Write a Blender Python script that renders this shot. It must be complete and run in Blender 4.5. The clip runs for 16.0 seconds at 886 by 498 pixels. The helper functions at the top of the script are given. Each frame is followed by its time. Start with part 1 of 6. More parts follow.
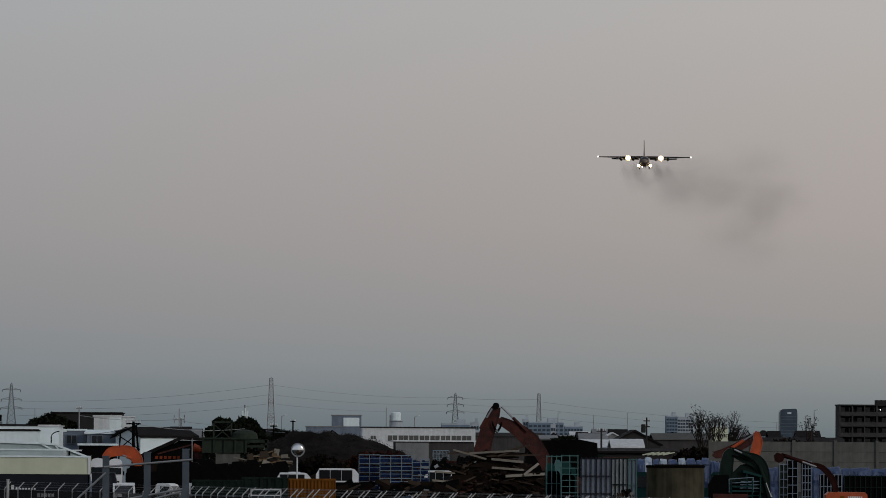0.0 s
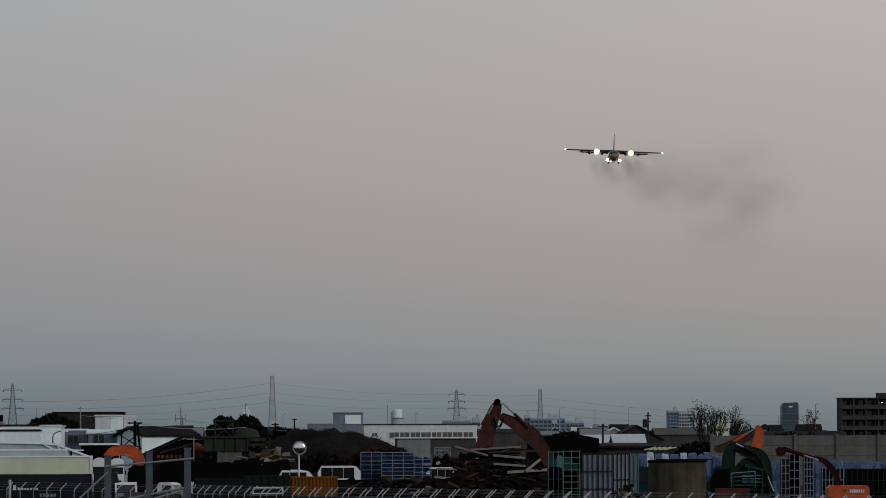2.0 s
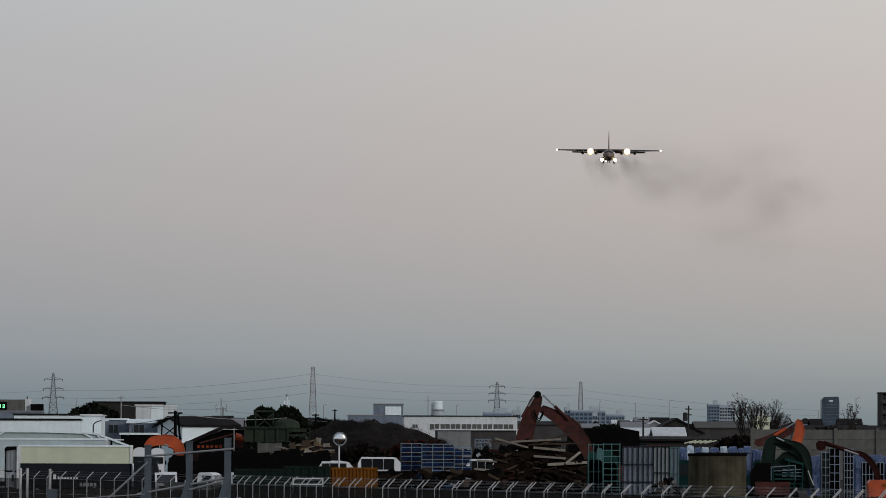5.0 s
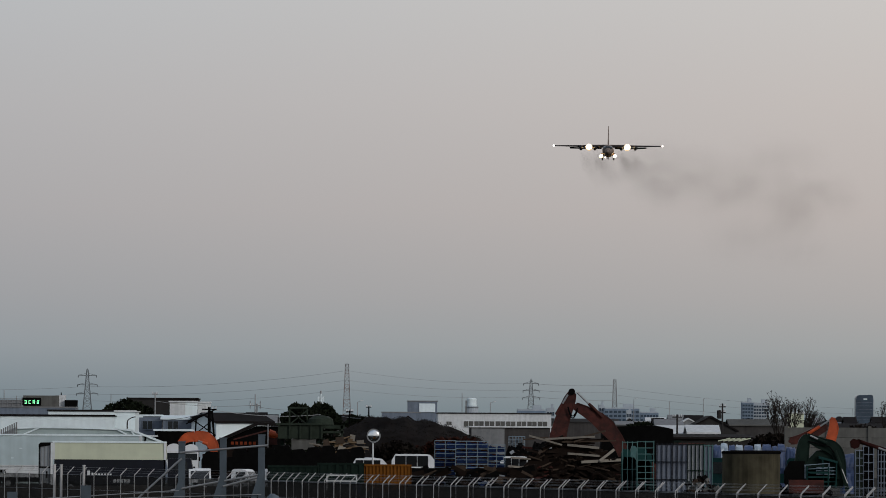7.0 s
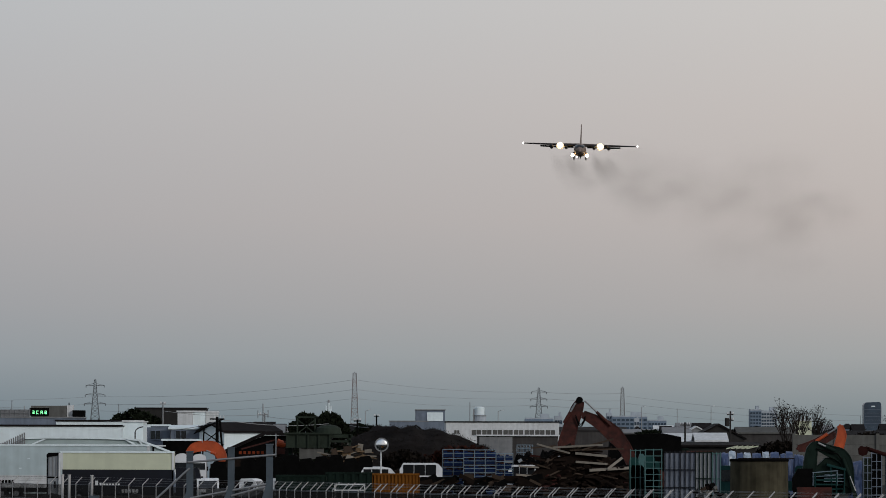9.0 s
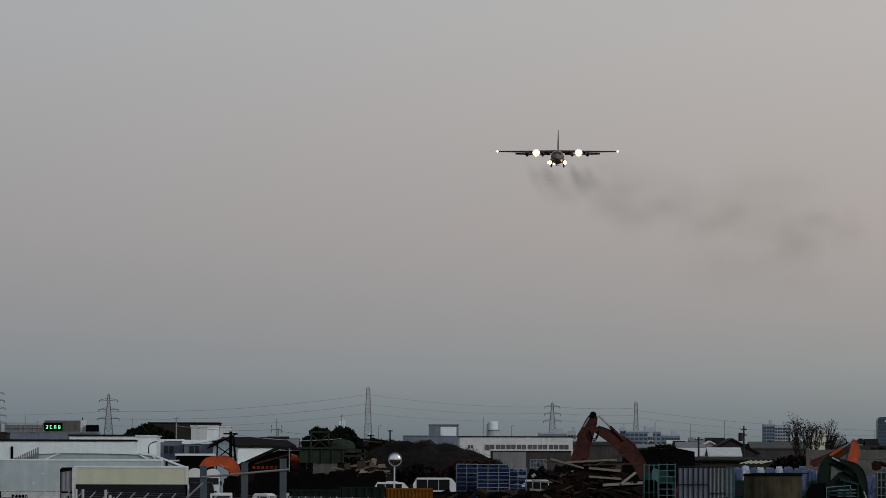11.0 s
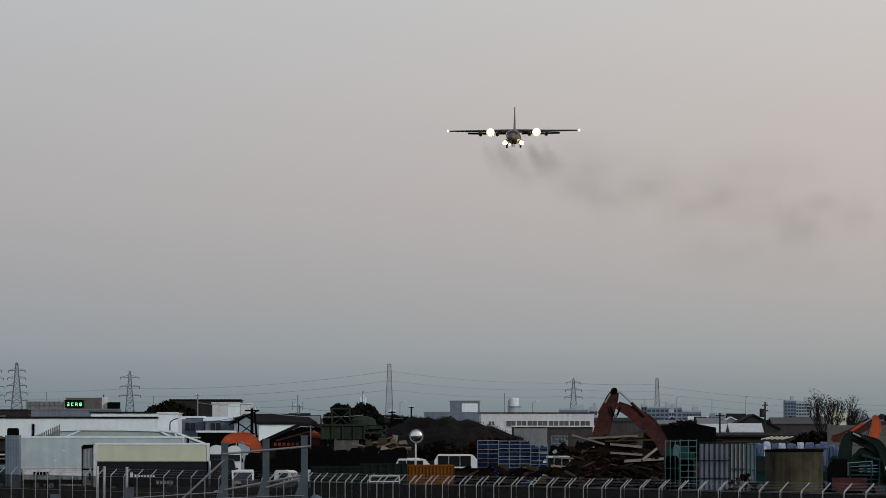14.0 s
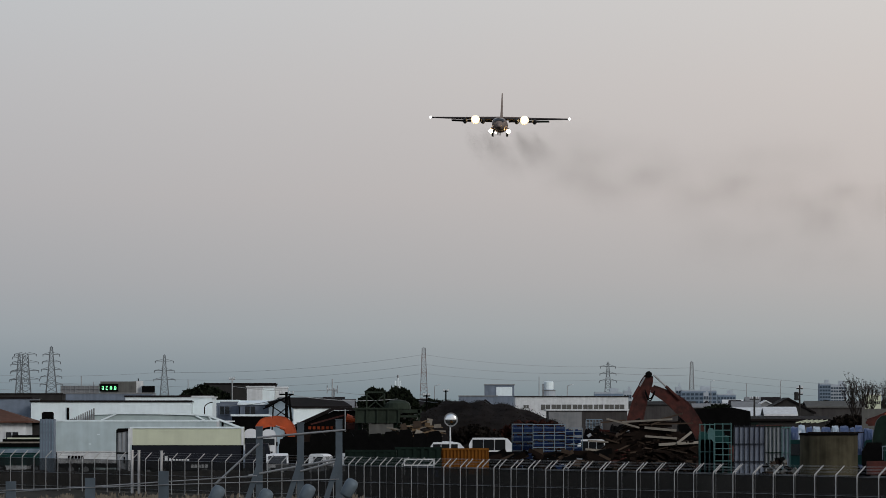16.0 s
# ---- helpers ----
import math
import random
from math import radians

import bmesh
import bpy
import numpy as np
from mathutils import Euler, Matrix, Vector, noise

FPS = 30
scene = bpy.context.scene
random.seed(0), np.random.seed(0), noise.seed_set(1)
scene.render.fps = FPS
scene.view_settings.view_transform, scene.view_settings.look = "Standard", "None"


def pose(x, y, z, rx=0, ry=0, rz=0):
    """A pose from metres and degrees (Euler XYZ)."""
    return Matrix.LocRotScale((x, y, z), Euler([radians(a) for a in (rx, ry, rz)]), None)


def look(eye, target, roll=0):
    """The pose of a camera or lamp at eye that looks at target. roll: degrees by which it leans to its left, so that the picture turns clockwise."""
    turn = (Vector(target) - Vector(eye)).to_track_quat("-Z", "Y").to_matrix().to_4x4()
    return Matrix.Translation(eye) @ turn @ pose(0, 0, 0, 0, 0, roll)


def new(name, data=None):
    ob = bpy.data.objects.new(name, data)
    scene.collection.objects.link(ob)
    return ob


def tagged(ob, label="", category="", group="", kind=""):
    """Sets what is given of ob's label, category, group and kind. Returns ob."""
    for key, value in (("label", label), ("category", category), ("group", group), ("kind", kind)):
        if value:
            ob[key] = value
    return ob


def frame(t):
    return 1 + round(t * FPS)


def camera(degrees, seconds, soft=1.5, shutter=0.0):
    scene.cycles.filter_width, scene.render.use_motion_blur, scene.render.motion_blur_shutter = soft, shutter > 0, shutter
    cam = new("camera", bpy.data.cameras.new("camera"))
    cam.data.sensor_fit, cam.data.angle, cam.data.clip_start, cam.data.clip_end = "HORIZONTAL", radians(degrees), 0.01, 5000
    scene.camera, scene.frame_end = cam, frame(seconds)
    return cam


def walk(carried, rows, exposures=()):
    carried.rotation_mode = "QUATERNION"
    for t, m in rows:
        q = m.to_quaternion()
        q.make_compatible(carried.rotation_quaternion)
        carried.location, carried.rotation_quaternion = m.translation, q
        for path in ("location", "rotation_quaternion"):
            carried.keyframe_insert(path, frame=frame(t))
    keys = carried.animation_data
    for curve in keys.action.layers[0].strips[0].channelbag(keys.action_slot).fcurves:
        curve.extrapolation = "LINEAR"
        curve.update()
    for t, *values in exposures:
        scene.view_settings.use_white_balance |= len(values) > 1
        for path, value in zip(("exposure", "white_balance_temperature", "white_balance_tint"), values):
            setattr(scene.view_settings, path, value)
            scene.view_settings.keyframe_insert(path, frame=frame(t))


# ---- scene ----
# The place, seen through a very long lens from a spot EYE metres above the yards.
EYE = 5.8
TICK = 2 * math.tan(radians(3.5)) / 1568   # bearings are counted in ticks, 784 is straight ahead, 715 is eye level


def across(u, d):
    return (u - 784) * TICK * d


def height(v, d):
    return EYE - (v - 715) * TICK * d


cam = camera(7.0, 16.0, soft=0.85)
scene.cycles.transparent_max_bounces = 48
CAMERA_ROWS = [
    (0.0, 91.4706, -0.3189, -1.2091),
    (0.5, 91.4376, -0.1694, -1.1775),
    (1.0, 91.4432, -0.0041, -1.1785),
    (1.5, 91.4655, 0.1210, -1.1986),
    (2.0, 91.4441, 0.1762, -1.1968),
    (2.5, 91.4029, 0.0330, -1.0751),
    (3.0, 91.4407, -0.0377, -1.0611),
    (3.5, 91.4011, -0.0200, -1.0331),
    (4.0, 91.3843, -0.1054, -1.0196),
    (6.5, 91.3671, -0.3057, -0.6656),
    (7.0, 91.3551, -0.3544, -0.6098),
    (7.5, 91.3426, -0.4070, -0.6031),
    (8.0, 91.3668, -0.3115, -0.5960),
    (8.5, 91.4075, -0.1553, -0.5620),
    (9.0, 91.4242, -0.1418, -0.5476),
    (11.5, 91.5515, -0.1847, -0.3834),
    (12.0, 91.4972, -0.2424, -0.3192),
    (12.5, 91.4431, -0.1359, -0.2532),
    (13.0, 91.4331, -0.0615, -0.2337),
    (13.5, 91.3686, 0.0126, -0.2395),
    (14.0, 91.3540, -0.0237, -0.2730),
    (14.5, 91.3480, 0.0117, -0.1984),
    (15.0, 91.3165, -0.0700, -0.1235),
    (15.5, 91.2650, -0.0277, -0.1130),
    (16.0, 91.2246, -0.0000, 0.0000),
]
AIRCRAFT_ROWS = [
    (0.0, 153.4, 3147, 127.1, -0.2),
    (0.5, 148.5, 3114, 125.6, -0.9),
    (1.0, 143.4, 3082, 124.9, -2.4),
    (1.5, 138.8, 3049, 123.5, -2.7),
    (2.0, 134.6, 3016, 122.4, -2.5),
    (2.5, 130.0, 2984, 121.2, -1.5),
    (3.0, 125.6, 2951, 119.8, -1.0),
    (3.5, 121.4, 2919, 117.9, -0.5),
    (4.0, 116.8, 2886, 115.9, -0.9),
    (6.5, 93.8, 2723, 108.9, 0.3),
    (7.0, 89.4, 2690, 108.1, -0.1),
    (7.5, 85.2, 2658, 107.2, -0.7),
    (8.0, 80.9, 2625, 106.8, -0.8),
    (8.5, 76.7, 2592, 106.6, -1.2),
    (9.0, 72.8, 2560, 106.4, -1.8),
    (11.5, 52.7, 2397, 102.7, 1.2),
    (12.0, 48.5, 2364, 101.2, 2.1),
    (12.5, 44.6, 2331, 99.8, 1.7),
    (13.0, 40.3, 2299, 98.1, 1.0),
    (13.5, 36.4, 2266, 96.5, 0.6),
    (14.0, 32.4, 2234, 95.1, 0.4),
    (14.5, 28.3, 2201, 93.4, 0.2),
    (15.0, 24.5, 2168, 92.0, 0.1),
    (15.5, 20.7, 2136, 90.3, -0.5),
    (16.0, 16.6, 2103, 88.7, -0.9),
]

EXPOSURES = [(0.0, -0.48), (0.5, -0.31), (1.5, -0.30), (2.0, -0.45), (2.5, -0.34), (3.0, -0.29), (3.5, -0.29), (4.0, -0.12), (6.5, -0.11), (9.0, -0.08), (9.2, -0.1), (11.3, -0.42), (12.0, -0.4), (12.5, -0.3), (13.0, -0.25),
             (13.5, -0.12), (14.5, -0.06), (16.0, 0.06)]
walk(cam, [(t, pose(0, 0, EYE, rx, ry, rz)) for t, rx, ry, rz in CAMERA_ROWS], EXPOSURES)

# ---- world and sun ----
world = bpy.data.worlds.new("sky")
scene.world = world
world.use_nodes = True
wn, wl = world.node_tree.nodes, world.node_tree.links
wn.clear()
w_out = wn.new("ShaderNodeOutputWorld")
w_bg = wn.new("ShaderNodeBackground")
w_tex = wn.new("ShaderNodeTexCoord")
w_sep = wn.new("ShaderNodeSeparateXYZ")
wl.new(w_tex.outputs["Generated"], w_sep.inputs[0])
# haze that thickens towards the horizon
w_up = wn.new("ShaderNodeMath")
w_up.operation = "MULTIPLY"
w_up.inputs[1].default_value = 10.0
wl.new(w_sep.outputs["Z"], w_up.inputs[0])
w_ramp = wn.new("ShaderNodeValToRGB")


def lin(r, g, b):
    return tuple(((c / 255 + 0.055) / 1.055) ** 2.4 if c > 10 else c / 255 / 12.92 for c in (r, g, b)) + (1,)


stops = [(0.0, lin(121, 134, 140)), (0.05, lin(141, 149, 153)), (0.10, lin(158, 162, 164)), (0.17, lin(171, 169, 169)),
         (0.29, lin(185, 179, 177)), (0.44, lin(194, 189, 187)), (0.58, lin(199, 197, 196)), (1.0, lin(202, 203, 206))]
el = w_ramp.color_ramp.elements
el[0].position, el[0].color = stops[0]
el[1].position, el[1].color = stops[-1]
for pos, col in stops[1:-1]:
    e = el.new(pos)
    e.color = col
wl.new(w_up.outputs[0], w_ramp.inputs[0])
# the low sun warms one side of the haze
w_side = wn.new("ShaderNodeMapRange")
for k, val in zip(("From Min", "From Max", "To Min", "To Max"), (-0.08, 0.10, 0.0, 1.0)):
    w_side.inputs[k].default_value = val
wl.new(w_sep.outputs["X"], w_side.inputs["Value"])
w_tint = wn.new("ShaderNodeMix")
w_tint.data_type = "RGBA"
w_tint.inputs["A"].default_value = (0.85, 0.905, 0.955, 1)
w_tint.inputs["B"].default_value = (1.14, 1.1, 1.062, 1)
wl.new(w_side.outputs[0], w_tint.inputs["Factor"])
w_mul = wn.new("ShaderNodeMix")
w_mul.data_type, w_mul.blend_type = "RGBA", "MULTIPLY"
w_mul.inputs["Factor"].default_value = 1.0
wl.new(w_ramp.outputs[0], w_mul.inputs["A"])
wl.new(w_tint.outputs["Result"], w_mul.inputs["B"])
# clear sky higher up
w_sky = wn.new("ShaderNodeTexSky")
w_sky.sky_type, w_sky.sun_disc = "NISHITA", False
w_sky.sun_elevation, w_sky.sun_rotation = radians(21), radians(140)
w_dim = wn.new("ShaderNodeVectorMath")
w_dim.operation = "SCALE"
w_dim.inputs["Scale"].default_value = 0.12
wl.new(w_sky.outputs[0], w_dim.inputs[0])
w_high = wn.new("ShaderNodeMapRange")
for k, val in zip(("From Min", "From Max", "To Min", "To Max"), (0.1, 0.7, 0.0, 0.6)):
    w_high.inputs[k].default_value = val
wl.new(w_sep.outputs["Z"], w_high.inputs["Value"])
w_mix = wn.new("ShaderNodeMix")
w_mix.data_type = "RGBA"
wl.new(w_high.outputs[0], w_mix.inputs["Factor"])
wl.new(w_mul.outputs["Result"], w_mix.inputs["A"])
wl.new(w_dim.outputs[0], w_mix.inputs["B"])
wl.new(w_mix.outputs["Result"], w_bg.inputs["Color"])
w_bg.inputs["Strength"].default_value = 1.0
wl.new(w_bg.outputs[0], w_out.inputs[0])

sun = new("sun", bpy.data.lights.new("sun", "SUN"))
sun.data.energy, sun.data.angle, sun.data.color = 1.15, radians(14), (1.0, 0.97, 0.94)
sun.matrix_world = look((50, -60, 30), (0, 0, 0))


# ---- materials ----
def mat(name, color, rough=0.7, metal=0.0, var=0.25, grain=3.0, stain=0.25, bump=0.15, spec=0.05, piece=0.0, streak=0.0):
    """Base colour varied at two scales, with a fine relief; piece: how far whole pieces differ; streak: stains that run down."""
    m = bpy.data.materials.new(name)
    m.use_nodes = True
    n, l = m.node_tree.nodes, m.node_tree.links
    b = n["Principled BSDF"]
    tc = n.new("ShaderNodeTexCoord")
    fine, large = n.new("ShaderNodeTexNoise"), n.new("ShaderNodeTexNoise")
    fine.inputs["Scale"].default_value, large.inputs["Scale"].default_value = grain, stain
    fine.inputs["Detail"].default_value, large.inputs["Detail"].default_value = 6, 4
    for t in (fine, large):
        l.new(tc.outputs["Object"], t.inputs["Vector"])
    add = n.new("ShaderNodeMath")
    add.operation = "ADD"
    l.new(fine.outputs[0], add.inputs[0])
    l.new(large.outputs[0], add.inputs[1])
    last = add
    if piece:
        info, more = n.new("ShaderNodeObjectInfo"), n.new("ShaderNodeMath")
        more.operation = "MULTIPLY_ADD"
        more.inputs[1].default_value = piece
        l.new(info.outputs["Random"], more.inputs[0])
        l.new(add.outputs[0], more.inputs[2])
        last = more
    if streak:
        flow, runs, wet = n.new("ShaderNodeMapping"), n.new("ShaderNodeTexNoise"), n.new("ShaderNodeMath")
        flow.inputs["Scale"].default_value = (1, 1, 0.07)
        runs.inputs["Scale"].default_value, runs.inputs["Detail"].default_value = 2.2, 5
        l.new(tc.outputs["Object"], flow.inputs["Vector"])
        l.new(flow.outputs[0], runs.inputs["Vector"])
        wet.operation = "MULTIPLY_ADD"
        wet.inputs[1].default_value = streak
        l.new(runs.outputs[0], wet.inputs[0])
        l.new(last.outputs[0], wet.inputs[2])
        last = wet
    rng = n.new("ShaderNodeMapRange")
    for k, val in zip(("From Min", "From Max", "To Min", "To Max"), (0.6 + streak * 0.3, 1.4 + piece + streak * 0.7, 1 - var, 1 + var)):
        rng.inputs[k].default_value = val
    l.new(last.outputs[0], rng.inputs["Value"])
    mul = n.new("ShaderNodeMix")
    mul.data_type, mul.blend_type = "RGBA", "MULTIPLY"
    mul.inputs["Factor"].default_value = 1.0
    mul.inputs["A"].default_value = (*color, 1)
    l.new(rng.outputs[0], mul.inputs["B"])
    l.new(mul.outputs["Result"], b.inputs["Base Color"])
    b.inputs["Roughness"].default_value, b.inputs["Metallic"].default_value = rough, metal
    b.inputs["Specular IOR Level"].default_value = spec
    if bump:
        bp = n.new("ShaderNodeBump")
        bp.inputs["Strength"].default_value = bump
        bp.inputs["Distance"].default_value = 0.05
        l.new(fine.outputs[0], bp.inputs["Height"])
        l.new(bp.outputs[0], b.inputs["Normal"])
    return m


def glow(name, color, power):
    m = bpy.data.materials.new(name)
    m.use_nodes = True
    b = m.node_tree.nodes["Principled BSDF"]
    b.inputs["Base Color"].default_value = (0.8, 0.8, 0.8, 1)
    b.inputs["Emission Color"].default_value = (*color, 1)
    b.inputs["Emission Strength"].default_value = power
    return m


def veil(name, color, alpha):
    """A net too fine to tell its wires apart: part of the light passes."""
    m = bpy.data.materials.new(name)
    m.use_nodes = True
    n, l = m.node_tree.nodes, m.node_tree.links
    b = n["Principled BSDF"]
    b.inputs["Base Color"].default_value = (*color, 1)
    b.inputs["Roughness"].default_value = 0.9
    b.inputs["Specular IOR Level"].default_value = 0.03
    tc, t, r = n.new("ShaderNodeTexCoord"), n.new("ShaderNodeTexNoise"), n.new("ShaderNodeMapRange")
    t.inputs["Scale"].default_value = 0.6
    l.new(tc.outputs["Object"], t.inputs["Vector"])
    l.new(t.outputs[0], r.inputs["Value"])
    r.inputs["To Min"].default_value, r.inputs["To Max"].default_value = alpha * 0.5, alpha * 1.5
    l.new(r.outputs[0], b.inputs["Alpha"])
    return m


M_GROUND = mat("dry_grass_and_asphalt", (0.021, 0.01995, 0.01575), 0.95, var=0.5, grain=0.8, stain=0.02)
M_WHITE = mat("white_painted_metal", (0.67, 0.76, 0.785), 0.5, var=0.14, grain=1.5, stain=0.15, spec=0.35, streak=1.0)
M_OFFWHITE = mat("weathered_white", (0.55, 0.57, 0.58), 0.6, var=0.26, grain=2, stain=0.2, streak=1.0)
M_CREAM = mat("cream_box_panel", (0.50, 0.53, 0.40), 0.45, var=0.14, grain=1.2, stain=0.2, spec=0.35, streak=0.8)
M_GREY = mat("grey_cladding", (0.186, 0.1922, 0.1984), 0.6, var=0.3, grain=1.5, stain=0.15, streak=1.0)
M_SILVER = mat("silver_box_panel", (0.45, 0.54, 0.56), 0.35, 0.3, var=0.2, grain=1.0, stain=0.25, spec=0.35, streak=1.0)
M_SILVERDULL = mat("dull_grey_sheet", (0.24, 0.26, 0.28), 0.6, var=0.25, grain=2, stain=0.4)
M_CAGEPANEL = mat("dull_blue_grey_sheet", (0.15, 0.172, 0.215), 0.6, var=0.45, grain=2, stain=0.5, streak=0.6)
M_BLUEGREY = mat("blue_grey_cladding", (0.1275, 0.1575, 0.2025), 0.6, var=0.28, grain=1.5, stain=0.2, spec=0.35, streak=1.0)
M_CONCRETE = mat("concrete", (0.1, 0.1, 0.094), 0.9, var=0.42, grain=1.5, stain=0.2, piece=0.3, streak=1.2)
M_DARKCONC = mat("dark_weathered_concrete", (0.03, 0.0288, 0.028), 0.9, var=0.3, grain=1.0, stain=0.15)
# far facade colours already hold the bluish haze
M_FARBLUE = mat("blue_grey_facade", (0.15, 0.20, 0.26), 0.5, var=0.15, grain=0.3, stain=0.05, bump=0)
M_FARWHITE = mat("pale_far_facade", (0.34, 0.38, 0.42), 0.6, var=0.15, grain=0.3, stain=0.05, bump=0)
M_GLASS = mat("dark_window_glass", (0.01, 0.0125, 0.015), 0.12, var=0.3, grain=0.5, bump=0, spec=0.6)
M_TOWER = mat("curtain_wall_glass", (0.035, 0.055, 0.08), 0.25, var=0.3, grain=0.2, bump=0, spec=0.5)
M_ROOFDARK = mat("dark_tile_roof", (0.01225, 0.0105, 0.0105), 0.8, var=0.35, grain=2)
M_ROOFBROWN = mat("brown_tile_roof", (0.091, 0.0455, 0.0315), 0.8, var=0.3, grain=3)
M_STEEL = mat("galvanised_steel", (0.24, 0.248, 0.256), 0.5, 0.6, var=0.2, grain=5)
# pylon steel and red greyed: distance haze is mixed into the colour
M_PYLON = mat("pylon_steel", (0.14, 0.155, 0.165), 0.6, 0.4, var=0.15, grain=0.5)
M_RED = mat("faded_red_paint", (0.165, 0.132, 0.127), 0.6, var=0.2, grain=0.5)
# cable colour lightened so that far cables look faint
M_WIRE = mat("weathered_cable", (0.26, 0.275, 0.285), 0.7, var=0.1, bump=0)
M_RUST = mat("rusty_red_paint", (0.038, 0.0078, 0.005), 0.7, 0.1, var=0.98, grain=2.5, stain=0.9, bump=0.4, spec=0.3)
M_ORANGE = mat("orange_machine_paint", (0.36, 0.058, 0.013), 0.5, var=0.5, grain=1.5, stain=0.5, spec=0.35)
# serves black things, and also the shade in the shed and carport
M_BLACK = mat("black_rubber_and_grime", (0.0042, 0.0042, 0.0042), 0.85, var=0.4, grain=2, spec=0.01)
M_DKGREEN = mat("dark_green_paint", (0.0077, 0.01575, 0.01225), 0.6, var=0.4, grain=1.5, stain=0.4)
M_GREEN = mat("grey_green_machine_paint", (0.024, 0.032, 0.024), 0.7, var=0.35, grain=1.2, stain=0.3)
M_TEAL = mat("teal_truck_paint", (0.01, 0.038, 0.036), 0.5, var=0.3, grain=1.5)
M_BLUE = mat("blue_rack_paint", (0.013, 0.027, 0.08), 0.6, var=0.35, grain=2, piece=0.6)
M_TARP = mat("blue_tarpaulin", (0.036, 0.06, 0.13), 0.55, var=0.55, grain=1.2, stain=0.5, bump=0.6, spec=0.35)
M_PALEBLUE = mat("pale_blue_steel", (0.14, 0.195, 0.24), 0.55, var=0.5, grain=2, spec=0.35)
M_YELLOW = mat("rusty_yellow_container", (0.15, 0.055, 0.008), 0.65, var=0.5, grain=2, stain=0.4, streak=1.4)
M_WOOD = mat("grey_brown_timber", (0.045, 0.033, 0.025), 0.9, var=0.5, grain=3, piece=1.2)
M_PALEWOOD = mat("pale_sawn_timber", (0.2, 0.182, 0.155), 0.85, var=0.45, grain=3, piece=0.8)
M_DARKWOOD = mat("rotten_dark_timber", (0.011, 0.0075, 0.006), 0.95, var=0.6, grain=2, piece=0.8)
M_TANK = mat("stained_concrete_tank", (0.05, 0.045, 0.03), 0.9, var=0.85, grain=1.1, stain=0.35, bump=0.4, streak=1.5)
# white pylon paint greyed in the same way, for haze
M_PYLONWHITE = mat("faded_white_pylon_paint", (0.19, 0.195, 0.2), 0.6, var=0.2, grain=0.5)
M_FACADE = mat("grimy_render", (0.05, 0.047, 0.046), 0.9, var=0.4, grain=0.8, stain=0.12, streak=1.0)
M_LEAF = mat("dark_evergreen_leaves", (0.00924, 0.0126, 0.00714), 0.9, var=0.6, grain=1.5, bump=0)
M_SCRUB = mat("dry_winter_scrub", (0.0126, 0.01008, 0.0084), 0.95, var=0.6, grain=1.0, bump=0)
M_BROWNBRUSH = mat("rust_brown_brush", (0.03, 0.011, 0.008), 0.95, var=0.6, grain=1.0, bump=0)
M_BANK = mat("dark_brown_earth", (0.03, 0.026, 0.022), 0.95, var=0.8, grain=2.5, stain=0.4, bump=0.5)
M_BARK = mat("bare_bark", (0.034, 0.028, 0.025), 0.9, var=0.3, grain=3)
M_REED = mat("dry_reeds", (0.132, 0.114, 0.09), 0.95, var=0.5, grain=2, bump=0)
M_NET = veil("chain_link_net", (0.034, 0.032, 0.029), 0.5)
M_CRATE = mat("brown_crate_boards", (0.15, 0.105, 0.065), 0.9, var=0.5, grain=3, piece=0.8)
M_NAVY = mat("blue_black_side_sheet", (0.0045, 0.006, 0.011), 0.5, var=0.4, grain=1.5, spec=0.2)
M_TENT = mat("pale_grey_tent_skin", (0.33, 0.4, 0.4), 0.6, var=0.2, grain=1.5, stain=0.3, streak=0.8)
M_DARKRUST = mat("dark_maroon_paint", (0.022, 0.0065, 0.0055), 0.7, var=0.5, grain=1.5, stain=0.5)
M_DULLORANGE = mat("dull_orange_paint", (0.2, 0.038, 0.014), 0.7, var=0.5, grain=2)
M_TRUCKWHITE = mat("white_truck_paint", (0.62, 0.64, 0.66), 0.4, var=0.12, grain=1.5, spec=0.35)
M_LAMP = glow("landing_lamp", (1.0, 0.66, 0.30), 22.0)
# warm glow for the halo round the landing lamps, no lamp itself
M_HALO = glow("lit_reflector_bowl", (1.0, 0.70, 0.38), 0.85)
M_NAV = glow("wingtip_lamp", (1.0, 0.93, 0.84), 3.0)
M_LED = glow("green_led", (0.05, 1.0, 0.25), 1.1)
# hull grey warmed and lightened: the lamps' light is put into it
M_SKIN = mat("grey_aircraft_paint", (0.2, 0.16, 0.14), 0.6, var=0.15, grain=0.8, stain=0.2, bump=0)
# much darker copy of the hull paint, for the shade under the wing
M_WING = mat("dark_grey_wing_paint", (0.036, 0.031, 0.03), 0.6, var=0.2, grain=0.8, stain=0.2, bump=0)
M_SKINDARK = mat("dark_aircraft_metal", (0.03, 0.03, 0.03), 0.5, 0.3, var=0.2, grain=1, bump=0)


